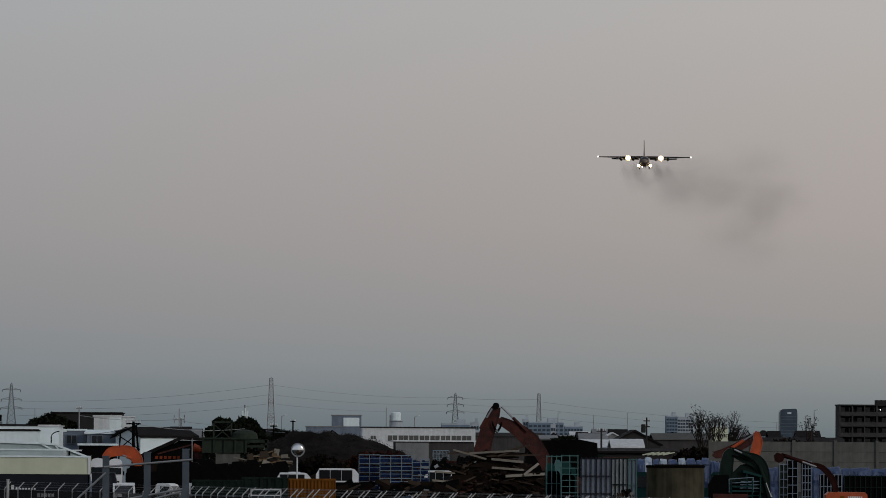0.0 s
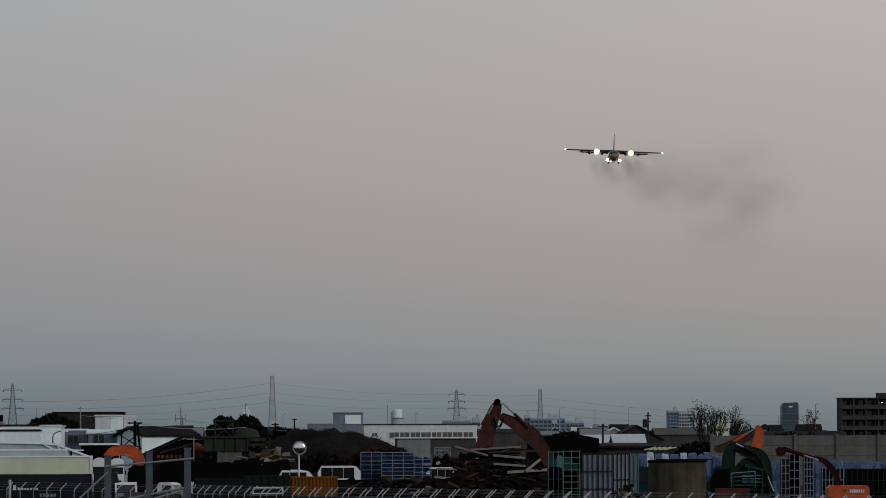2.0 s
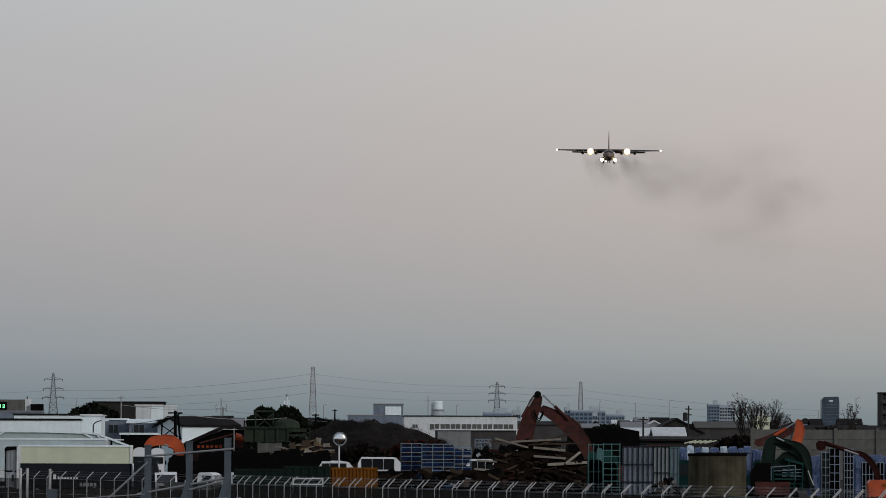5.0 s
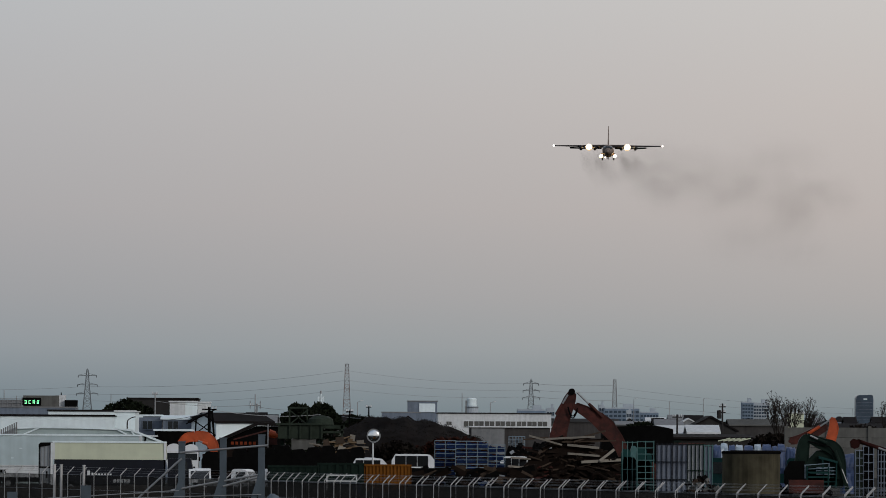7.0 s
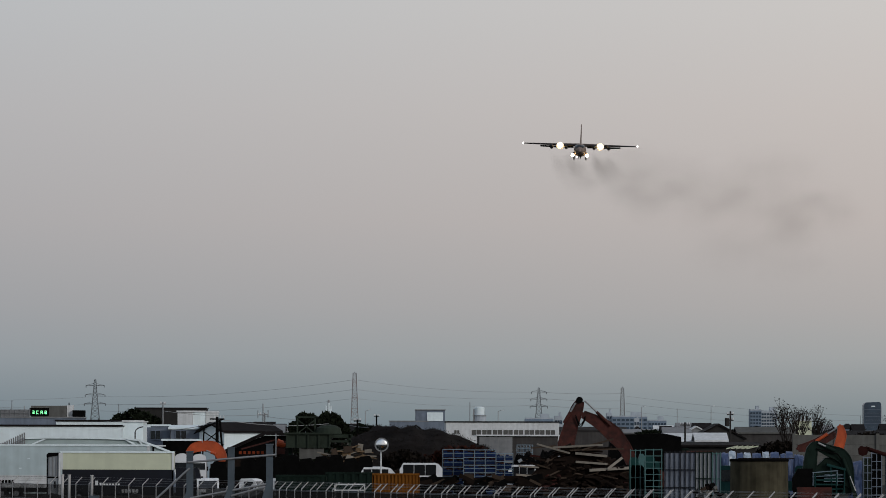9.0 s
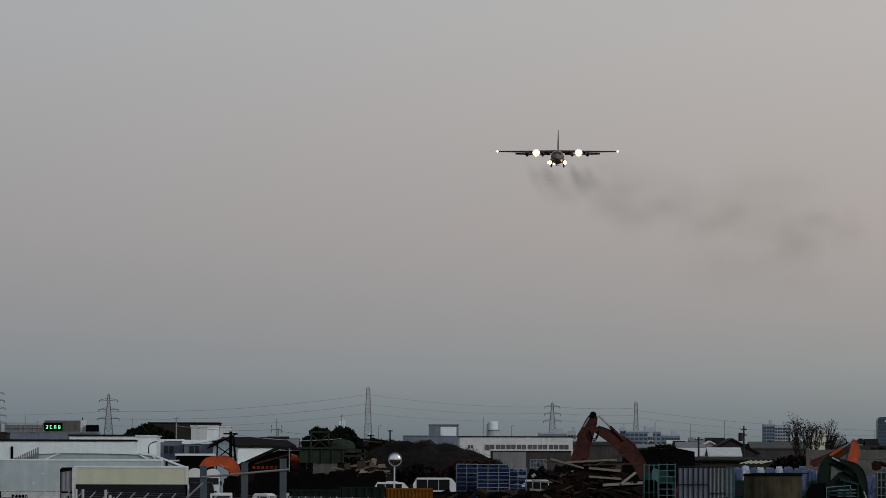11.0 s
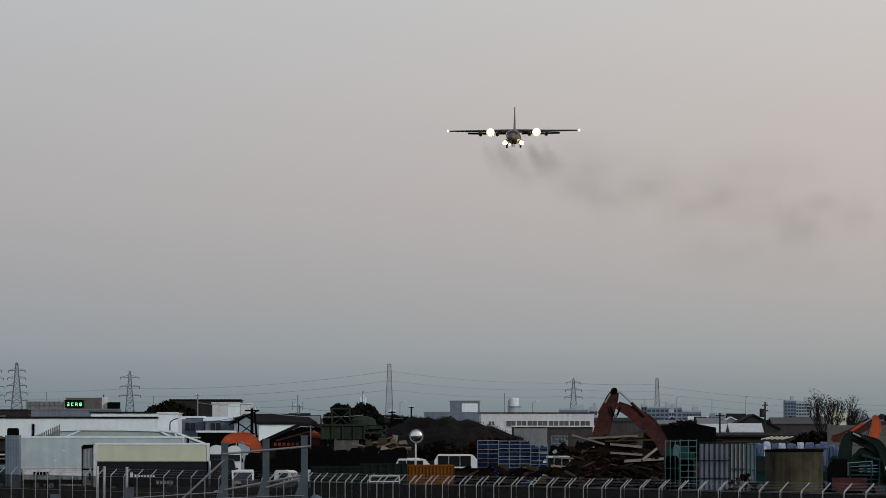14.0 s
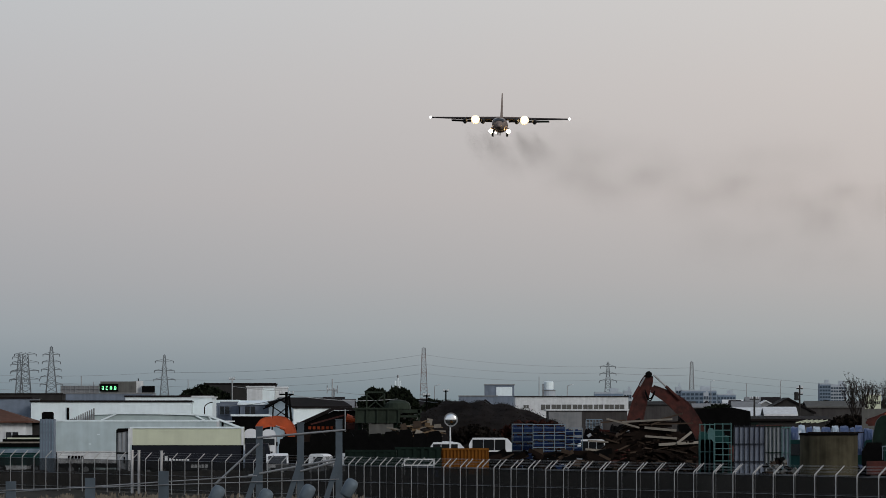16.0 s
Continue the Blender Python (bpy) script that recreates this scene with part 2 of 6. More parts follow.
# ---- mesh builders ----
class Geo:
    """Collects corners and faces of one mesh."""

    def __init__(self):
        self.v, self.f = [], []

    def add(self, verts, faces):
        k = len(self.v)
        self.v += [tuple(p) for p in verts]
        self.f += [tuple(i + k for i in q) for q in faces]
        return self

    def box(self, x, y, z, sx, sy, sz, m=None):
        """A box whose base centre is x, y, z."""
        c = [Vector((x + a * sx / 2, y + b * sy / 2, z + h * sz)) for h in (0, 1) for a, b in ((-1, -1), (1, -1), (1, 1), (-1, 1))]
        if m:
            c = [m @ p for p in c]
        return self.add(c, [(3, 2, 1, 0), (4, 5, 6, 7), (0, 1, 5, 4), (1, 2, 6, 5), (2, 3, 7, 6), (3, 0, 4, 7)])

    def beam(self, p, q, w, h=None, w2=None, h2=None):
        """A bar of square section from p to q, which may taper."""
        h = h or w
        w2, h2 = w2 or w, h2 or h
        p, q = Vector(p), Vector(q)
        way = (q - p).normalized()
        side = way.cross(Vector((0, 1, 0)))
        if side.length < 0.05:
            side = way.cross(Vector((1, 0, 0)))
        side.normalize()
        top = side.cross(way).normalized()
        c = [e + side * a * ww / 2 + top * b * hh / 2 for e, ww, hh in ((p, w, h), (q, w2, h2)) for a, b in ((-1, -1), (1, -1), (1, 1), (-1, 1))]
        return self.add(c, [(3, 2, 1, 0), (4, 5, 6, 7), (0, 1, 5, 4), (1, 2, 6, 5), (2, 3, 7, 6), (3, 0, 4, 7)])

    def tube(self, p, q, r, r2=None, n=8):
        r2 = r if r2 is None else r2
        p, q = Vector(p), Vector(q)
        way = (q - p).normalized()
        side = way.orthogonal().normalized()
        top = way.cross(side)
        ring = [side * math.cos(2 * math.pi * i / n) + top * math.sin(2 * math.pi * i / n) for i in range(n)]
        k = [p + e * r for e in ring] + [q + e * r2 for e in ring]
        return self.add(k, [(i, (i + 1) % n, n + (i + 1) % n, n + i) for i in range(n)] + [tuple(range(n))[::-1], tuple(range(n, 2 * n))])

    def lathe(self, rings, n=16, m=None, squash=1.0):
        """Rings (z, radius) about the z axis."""
        c = [Vector((r * math.cos(2 * math.pi * i / n), squash * r * math.sin(2 * math.pi * i / n), z)) for z, r in rings for i in range(n)]
        if m:
            c = [m @ p for p in c]
        fs = [(a * n + i, a * n + (i + 1) % n, (a + 1) * n + (i + 1) % n, (a + 1) * n + i) for a in range(len(rings) - 1) for i in range(n)]
        k = (len(rings) - 1) * n
        return self.add(c, fs + [tuple(range(n))[::-1], tuple(range(k, k + n))])

    def prism(self, outline, y0, y1, m=None):
        """An outline of (x, z) drawn out from y0 to y1."""
        n = len(outline)
        c = [Vector((x, y, z)) for y in (y0, y1) for x, z in outline]
        if m:
            c = [m @ p for p in c]
        return self.add(c, [(i, (i + 1) % n, n + (i + 1) % n, n + i) for i in range(n)] + [tuple(range(n))[::-1], tuple(range(n, 2 * n))])

    def loft(self, rings):
        n = len(rings[0])
        c = [p for r in rings for p in r]
        fs = [(a * n + i, a * n + (i + 1) % n, (a + 1) * n + (i + 1) % n, (a + 1) * n + i) for a in range(len(rings) - 1) for i in range(n)]
        k = (len(rings) - 1) * n
        return self.add(c, fs + [tuple(range(n))[::-1], tuple(range(k, k + n))])


def mesh_of(name, g, material, smooth=False):
    me = bpy.data.meshes.new(name)
    me.from_pydata(g.v, [], g.f)
    bm = bmesh.new()
    bm.from_mesh(me)
    bmesh.ops.recalc_face_normals(bm, faces=bm.faces)
    bm.to_mesh(me)
    bm.free()
    me.materials.append(material)
    if smooth:
        me.shade_smooth()
    return me


def part(name, g, material, parent, label="", smooth=False, at=None):
    ob = new(name, mesh_of(name, g, material, smooth))
    ob.parent = parent
    if at is not None:
        ob.matrix_basis = at
    return tagged(ob, label)


def again(ob, at):
    """One more of a piece, on the same mesh."""
    o = new(ob.name.split(".")[0], ob.data)
    o.parent = ob.parent
    o.matrix_basis = at
    return o


def thing(name, label, category, x, y, z=0.0, rz=0.0, group="", kind=""):
    ob = new(name)
    ob.empty_display_size = 0.5
    ob.matrix_basis = pose(x, y, z, 0, 0, rz)
    return tagged(ob, label, category, group, kind)


def solid(name, g, material, label, category, x, y, z=0.0, rz=0.0, group="", kind="", smooth=False):
    ob = new(name, mesh_of(name, g, material, smooth))
    ob.matrix_basis = pose(x, y, z, 0, 0, rz)
    return tagged(ob, label, category, group, kind)



# ---- ground ----
g = Geo()
g.add([(-9000, -200, 0), (9000, -200, 0), (9000, 14000, 0), (-9000, 14000, 0)], [(0, 1, 2, 3)])
solid("ground", g, M_GROUND, "flat dark ground of yards and dry grass", "ground", 0, 0, kind="structure")


# ---- buildings ----
def window(parent, x, y, z, w, h, glass=M_GLASS, frame_mat=M_OFFWHITE):
    """A framed window proud of a wall that faces the viewer; x, z is its lower centre."""
    fr = Geo()
    t = 0.09
    for a, b, c, e in ((x, z - t, w + 2 * t, t), (x, z + h, w + 2 * t, t)):
        fr.box(a, y - 0.05, b, c, 0.12, e)
    for a in (x - w / 2 - t / 2, x + w / 2 + t / 2, x):
        fr.box(a, y - 0.05, z, t if a != x else t * 0.7, 0.12, h)
    wdw = part("window", fr, frame_mat, parent)
    pane = Geo().box(x, y - 0.012, z, w, 0.03, h)
    part("pane", pane, glass, wdw)


def building(name, label, category, u0, u1, vtop, d, depth, wall_mat, roof_mat=None, roof="flat", rise=0.0, eave=0.3, wins=(), rz=0.0, glass=M_GLASS, frame_mat=M_OFFWHITE, group=""):
    """wins: rows of (count, first z, width, height, from, to) with from and to as parts of the front's width."""
    x0, x1 = across(u0, d), across(u1, d)
    w, h = x1 - x0, height(vtop, d)
    b = thing(name, label, category, (x0 + x1) / 2, d + depth / 2, 0, rz, group)
    eh = h - rise
    wall = part("wall", Geo().box(0, 0, 0, w, depth, eh), wall_mat, b)
    rg = Geo()
    if roof == "flat":
        rg.box(0, 0, eh, w + eave, depth + eave, 0.12)
        rg.box(0, -depth / 2 - eave / 2 + 0.08, eh + 0.12, w + eave, 0.16, 0.08)
    elif roof == "gable_side":      # ridge along the front
        y = depth / 2 + eave
        c = [(-y, eh - 0.05), (0, eh + rise), (y, eh - 0.05), (y, eh + 0.15), (0, eh + rise + 0.2), (-y, eh + 0.15)]
        rg.prism([(p, q) for p, q in c], -w / 2 - eave, w / 2 + eave, Matrix.Rotation(-math.pi / 2, 4, "Z"))
        wall.data.clear_geometry()
        gg = Geo().box(0, 0, 0, w, depth, eh)
        gg.prism([(-depth / 2, eh), (0, eh + rise), (depth / 2, eh)], -w / 2, w / 2, Matrix.Rotation(-math.pi / 2, 4, "Z"))
        gg_me = mesh_of("wall", gg, wall_mat)
        wall.data = gg_me
    elif roof == "gable_front":     # ridge runs away from the viewer
        e = w / 2 + eave
        rg.prism([(-e, eh - 0.1), (0, eh + rise), (e, eh - 0.1), (e, eh + 0.12), (0, eh + rise + 0.25), (-e, eh + 0.12)], -depth / 2 - eave, depth / 2 + eave)
        gg = Geo().box(0, 0, 0, w, depth, eh)
        gg.prism([(-w / 2, eh), (0, eh + rise), (w / 2, eh)], -depth / 2, depth / 2)
        wall.data = mesh_of("wall", gg, wall_mat)
    elif roof == "hip":
        e, dd = w / 2 + eave, depth / 2 + eave
        k = min(e, dd) * 0.8
        rg.add([(-e, -dd, eh), (e, -dd, eh), (e, dd, eh), (-e, dd, eh), (-e + k, 0, eh + rise), (e - k, 0, eh + rise),
                (-e, -dd, eh - 0.12), (e, -dd, eh - 0.12), (e, dd, eh - 0.12), (-e, dd, eh - 0.12)],
               [(0, 1, 5, 4), (1, 2, 5), (2, 3, 4, 5), (3, 0, 4), (0, 1, 7, 6), (1, 2, 8, 7), (2, 3, 9, 8), (3, 0, 6, 9), (6, 7, 8, 9)])
    elif roof == "shed":            # higher at the far side
        rg.prism([(-depth / 2 - eave, eh), (depth / 2 + eave, eh + rise), (depth / 2 + eave, eh + rise + 0.2), (-depth / 2 - eave, eh + 0.2)], -w / 2 - eave, w / 2 + eave, Matrix.Rotation(-math.pi / 2, 4, "Z") @ Matrix.Scale(-1, 4, (1, 0, 0)))
    part("roof", rg, roof_mat or wall_mat, b)
    for count, z, ww, hh, a, c in wins:
        for i in range(count):
            x = -w / 2 + w * (a + (c - a) * (i + 0.5) / count)
            window(b, x, -depth / 2, z, ww, hh, glass, frame_mat)
    return b, w, h, depth


# far city blocks; the haze of distance is put into their pale blue-grey colours
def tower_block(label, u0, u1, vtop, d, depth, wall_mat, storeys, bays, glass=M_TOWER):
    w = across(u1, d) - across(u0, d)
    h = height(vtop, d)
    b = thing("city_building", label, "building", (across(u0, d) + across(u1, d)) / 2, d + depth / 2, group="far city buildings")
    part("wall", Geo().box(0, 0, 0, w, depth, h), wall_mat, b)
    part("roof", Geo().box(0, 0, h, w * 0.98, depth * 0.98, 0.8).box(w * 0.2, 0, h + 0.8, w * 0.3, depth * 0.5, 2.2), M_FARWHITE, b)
    sh, bw = h / (storeys + 0.5), w / bays
    first = None
    for s in range(storeys):
        for i in range(bays):
            at = pose(-w / 2 + bw * (i + 0.5), -depth / 2 - 0.1, sh * (s + 0.5))
            if first is None:
                first = part("window", Geo().box(0, 0, 0, bw * 0.72, 0.3, sh * 0.55), glass, b, at=at)
            else:
                again(first, at)
    return b


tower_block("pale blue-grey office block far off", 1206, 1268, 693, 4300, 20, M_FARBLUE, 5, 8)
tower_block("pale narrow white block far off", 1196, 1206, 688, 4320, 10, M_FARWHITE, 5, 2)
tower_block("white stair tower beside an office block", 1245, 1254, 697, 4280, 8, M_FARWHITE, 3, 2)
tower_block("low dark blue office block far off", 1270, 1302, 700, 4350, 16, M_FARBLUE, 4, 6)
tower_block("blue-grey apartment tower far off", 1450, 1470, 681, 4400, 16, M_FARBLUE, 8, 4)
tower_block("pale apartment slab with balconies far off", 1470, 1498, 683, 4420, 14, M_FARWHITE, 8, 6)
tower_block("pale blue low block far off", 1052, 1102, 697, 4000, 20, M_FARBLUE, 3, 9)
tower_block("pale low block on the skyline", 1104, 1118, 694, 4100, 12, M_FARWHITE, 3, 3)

# the dark glass tower with a rounded top
D = 4200
w, h = across(1682, D) - across(1652, D), height(665, D)
tb = thing("office_tower", "dark blue glass office tower with rounded top", "tower", across(1667, D), D + 8)
outline = [(-w / 2, 0), (w / 2, 0)] + [(w / 2 - 1.2 + 1.2 * math.cos(a), h - 1.2 + 1.2 * math.sin(a)) for a in (0, 0.5, 1.0, 1.57)] + [(-w / 2 + 1.6 + 1.6 * math.cos(a), h - 1.9 + 1.6 * math.sin(a)) for a in (1.57, 2.1, 2.6, 3.14)]
part("tower_body", Geo().prism(outline, -7, 7), M_TOWER, tb)
fl = None
for s in range(9):
    at = pose(0, -7.1, 1.5 + s * (h - 4) / 9)
    fl = part("floor_band", Geo().box(0, 0, 0, w * 0.94, 0.12, 0.12), M_BLUEGREY, tb, at=at) if fl is None else again(fl, at)
part("edge_fin", Geo().box(w / 2 + 0.25, -3, 0, 0.5, 7, h - 2.5), M_FARWHITE, tb)
part("sign_panel", Geo().box(0.4, -7.15, h - 2.9, 2.2, 0.1, 0.7), M_WHITE, tb, "small pale sign panel")

# dark apartment block
D = 1900
AW, AH = across(1890, D) - across(1757, D), height(659, D)
b = thing("apartment_block", "dark weathered concrete apartment block with open galleries", "building", across(1823.5, D), D + 7)
part("wall", Geo().box(0, 1.6, 0, AW, 11, AH), M_FACADE, b)
part("roof", Geo().box(0, 0, AH, AW + 0.4, 14.4, 0.3), M_DARKCONC, b)
slab = rail = fin = win = None
for k in range(6):
    z = AH - 2.75 * (k + 1)
    at = pose(0, -5.4, z)
    slab = part("gallery_slab", Geo().box(0, 0, 0, AW, 3.2, 0.28), M_FACADE, b, at=at) if slab is None else again(slab, at)
    at = pose(0, -6.9, z + 0.28)
    rail = part("parapet", Geo().box(0, 0, 0, AW, 0.15, 0.85), M_FACADE, b, at=at) if rail is None else again(rail, at)
    for i in range(9):
        at = pose(-AW / 2 + AW * (i + 0.5) / 9, -3.95, z + 0.6)
        win = part("window", Geo().box(0, 0, 0, 1.25, 0.1, 1.7), M_GLASS, b, at=at) if win is None else again(win, at)
for i in range(7):
    at = pose(-AW / 2 + 0.15 + (AW - 0.3) * i / 6, -5.5, 0)
    fin = part("gallery_pier", Geo().box(0, 0, 0, 0.3, 3.0, AH), M_FACADE, b, at=at) if fin is None else again(fin, at)
part("stair_tower", Geo().box(4.5, -2, AH + 0.3, 9.0, 6, 1.2).box(6.6, -2, AH + 1.5, 4.6, 5, 1.6), M_DARKCONC, b)
part("wall_lamp", Geo().lathe([(0, 0.08), (0.16, 0.2), (0.32, 0.08)], 8, Matrix.Translation((0.9, -7.3, AH - 1.2))), glow("wall_lamp", (1, 0.95, 0.9), 3), b, "small white lamp")

# tall grey panel wall behind the machines
D = 760
wall = thing("wall_yard", "tall grey concrete panel wall round the yard", "wall", across(1713, D), D, kind="structure")
W = across(1898, D) - across(1528, D)
top = height(723, D)
n = 5
first = None
for i in range(n):
    for k in range(5):
        at = pose(-W / 2 + W / n * (i + 0.5), 0.012 * ((i * 3 + k * 2) % 4), top * k / 5)
        first = part("panel", Geo().box(0, 0, 0, W / n - 0.06, 0.14, top / 5 - 0.035), M_CONCRETE, wall, at=at) if first is None else again(first, at)
first = None
for i in range(n + 1):
    at = pose(-W / 2 + W / n * i, 0, 0)
    first = part("post", Geo().box(0, -0.05, 0, 0.34, 0.4, top + 0.12), M_CONCRETE, wall, at=at) if first is None else again(first, at)
part("backing", Geo().box(0, 0.16, 0, W, 0.1, top - 0.08), M_DARKCONC, wall)
building("warehouse", "low grey-roofed shed behind the panel wall", "building", 1590, 1766, 718.5, 1000, 15, M_FACADE, M_ROOFDARK, "gable_side", 0.8)

# middle distance
building("factory", "long white factory with a band of windows", "building", 912, 1112, 703, 1250, 30, M_OFFWHITE, M_DARKCONC,
         wins=[(1, 5.0, 0.9, 0.6, 0.03, 0.16), (8, 4.72, 1.6, 0.95, 0.22, 0.97)], glass=M_CONCRETE)
b, w, h, dp = building("factory_annex", "grey-walled low factory annex with a dark roof edge", "building", 971, 1110, 727, 1050, 25, M_FACADE, M_OFFWHITE, eave=0.8)
part("pale_wall", Geo().box(-w * 0.29, -dp / 2 - 0.06, 0, w * 0.42, 0.1, h - 0.15), M_GREY, b)
b, w, h, dp = building("office_building", "blue-grey office block with a blank white panel", "building", 858, 910, 682, 1500, 14, M_BLUEGREY, M_GREY)
part("sign_panel", Geo().box(w * 0.16, -7.12, h - 2.2, w * 0.54, 0.2, 1.8), M_WHITE, b, "blank white sign panel")
building("low_annex", "flat grey annex beside an office block", "building", 812, 880, 702, 1450, 14, M_BLUEGREY, M_GREY)
# elevated water tank
D = 1600
wt = thing("water_tank", "white cylindrical water tank on a squat tower", "water tank", across(971, D), D)
zt = height(675, D)
part("tank", Geo().lathe([(zt - 1.9, 1.0), (zt - 1.75, 1.1), (zt - 0.25, 1.1), (zt - 0.05, 0.95), (zt, 0.3)], 20), M_WHITE, wt, smooth=False)
part("tower", Geo().lathe([(0, 1.7), (zt - 3.6, 1.5), (zt - 2.0, 1.4), (zt - 1.9, 1.25)], 16), M_FARWHITE, wt)
part("ladder", Geo().box(-1.25, -0.95, 0, 0.3, 0.1, zt - 0.6), M_GREY, wt)
part("balcony_ring", Geo().lathe([(zt - 2.1, 1.55), (zt - 1.95, 1.55)], 20), M_GREY, wt)

building("shed", "dark gabled shed with a pale gable edge", "building", 1350, 1440, 707, 1000, 16, M_DARKCONC, M_ROOFDARK, "gable_front", 1.9)
building("white_roof_house", "house with a pale weathered metal roof", "house", 1300, 1352, 724, 930, 10, M_GREY, M_OFFWHITE, "gable_side", 1.0)
building("white_roof_house", "low house with a white sloping roof", "house", 1356, 1408, 723, 920, 10, M_GREY, M_OFFWHITE, "gable_side", 0.9)
building("long_shed", "long shed under a grey corrugated roof", "building", 1430, 1530, 712, 1100, 14, M_FACADE, M_CONCRETE, "gable_side", 0.8)
building("lean_to", "open shed with a cream fascia and ribbed roof", "building", 1310, 1460, 740, 800, 8, M_DARKCONC, M_ROOFDARK, "shed", 0.3, eave=0.6)
D = 795
for i in range(5):
    u = 1408 + i * 9
    solid("roof_batten", Geo().beam((0, 0, height(748.5, D)), (1.3, 0, height(743.5, D)), 0.11, 0.3), M_CREAM, "cream batten leaning on a shed roof", "batten", across(u, D), D, group="roof battens")
building("low_roof", "distant low grey roof", "building", 1228, 1345, 716, 1400, 12, M_DARKCONC, M_GREY, "gable_side", 0.6)
building("low_roof", "distant low grey roof", "building", 1100, 1230, 712, 1500, 12, M_FACADE, M_DARKCONC, "gable_side", 0.6)
building("pale_house", "cream balconied house behind bare trees", "house", 1530, 1559, 699, 1150, 9, M_CREAM, M_OFFWHITE, wins=[(4, 5.75, 0.4, 0.45, 0.04, 0.96), (4, 4.5, 0.4, 0.45, 0.04, 0.96)], frame_mat=M_CREAM)

# green-lettered building
b, w, h, dp = building("sign_building", "low grey building with a rooftop railing", "building", 106, 270, 697, 1300, 14, M_BLUEGREY, M_GREY)
part("roof_cabin", Geo().box(1.9, 1, h + 0.2, 6.4, 5, 2.0), M_CONCRETE, b)
part("roof_box", Geo().box(5.7, 1, h + 0.2, 1.1, 4, 2.1), M_OFFWHITE, b)
part("roof_box", Geo().box(7.3, 0, h + 0.2, 2.2, 4, 1.2), M_BLACK, b)
sb = part("sign_board", Geo().box(0.2, -1.7, h + 0.4, 3.5, 0.2, 1.4), M_BLACK, b, "black board with green lit characters")
zc = h + 0.7
for i, bars in enumerate(((0, 1, 2, 4), (0, 3, 2), (1, 3, 4, 0), (0, 1, 2, 3, 4))):
    gx = -0.85 + i * 0.74
    gg = Geo()
    for k in bars:
        bx, bz, bw, bh = ((0, 0.5, 0.36, 0.11), (0, 0.25, 0.36, 0.09), (0, 0.0, 0.36, 0.11), (-0.14, 0, 0.09, 0.6), (0.14, 0, 0.09, 0.6))[k]
        gg.box(gx + bx, -1.84, zc + bz, bw, 0.06, bh)
    part("lit_bar", gg, M_LED, sb)
rail = None
for i in range(9):
    at = pose(-8.2 + i * 0.85, -5, h + 0.2)
    rail = part("railing_post", Geo().box(0, 0, 0, 0.1, 0.1, 1.4), M_STEEL, b, at=at) if rail is None else again(rail, at)
part("railing", Geo().box(-4.8, -5, h + 1.5, 7.2, 0.12, 0.12).box(-4.8, -5, h + 0.8, 7.2, 0.1, 0.1), M_STEEL, b)
part("railing_screen", Geo().box(-4.8, -4.8, h + 0.2, 7.0, 0.06, 1.2), M_GREY, b)
building("dark_low_building", "dark low building behind the warehouse", "building", -60, 110, 698, 1250, 12, M_DARKCONC, M_DARKCONC)

# white warehouse
b, w, h, dp = building("warehouse", "long white warehouse with a dark roof edge", "warehouse", 55, 338, 712, 800, 30, M_WHITE, M_ROOFDARK)
part("downpipe", Geo().tube((-w / 2 + 4.1, -dp / 2 - 0.1, 0.5), (-w / 2 + 4.1, -dp / 2 - 0.1, h - 0.6), 0.13), M_BLACK, b, "black downpipe")
part("wall_vent", Geo().box(-w / 2 + 4.7, -dp / 2 - 0.1, h - 2.4, 0.8, 0.2, 0.5), M_BLACK, b)
# this side's shade is put into its blue-grey colour; the hall is white
building("warehouse_wing", "blue-grey shaded wing of a warehouse", "warehouse", -80, 54, 706, 815, 20, M_BLUEGREY, M_ROOFDARK)
building("warehouse_upper", "white rear hall with a flat roof", "warehouse", 222, 372, 703, 880, 20, M_WHITE, M_ROOFDARK)
building("white_block", "plain white end block of a warehouse", "warehouse", 341, 376, 704, 805, 14, M_WHITE, M_OFFWHITE)

# houses
building("house", "grey two-storey house with a flat pale roof", "house", 379, 423, 711, 850, 9, M_BLUEGREY, M_WHITE, wins=[(1, 4.55, 1.15, 0.95, 0.1, 0.75)], frame_mat=M_BLUEGREY)
building("house", "grey two-storey house with a sloping pale roof", "house", 425, 476, 712, 845, 9, M_BLUEGREY, M_WHITE, "shed", 0.3, wins=[(1, 4.5, 1.2, 1.0, 0.05, 0.65)], frame_mat=M_BLUEGREY)
building("brown_building", "long dark brown building with a flat roof", "building", 362, 487, 680.5, 1050, 12, M_DARKCONC, M_ROOFDARK)
building("roof_plant", "white rooftop plant room", "building", 437, 463, 686, 1000, 5, M_OFFWHITE, M_OFFWHITE)
building("roof_plant", "pale grey rooftop plant room", "building", 464, 485, 686, 1005, 5, M_WHITE, M_OFFWHITE)
building("roof_plant", "pale grey rooftop plant room", "building", 487, 508, 687, 1010, 5, M_OFFWHITE, M_OFFWHITE)
building("gable_house", "white-walled house under a dark tiled roof", "house", 491, 599, 707, 760, 6, M_WHITE, M_ROOFDARK, "gable_side", 0.85, rz=27)
D = 735
b = thing("dark_shed", "open shed with a steep dark sloping roof", "building", across(578, D), D)


def shed_at(u, v):
    return (across(u, D) - across(578, D), height(v, D))


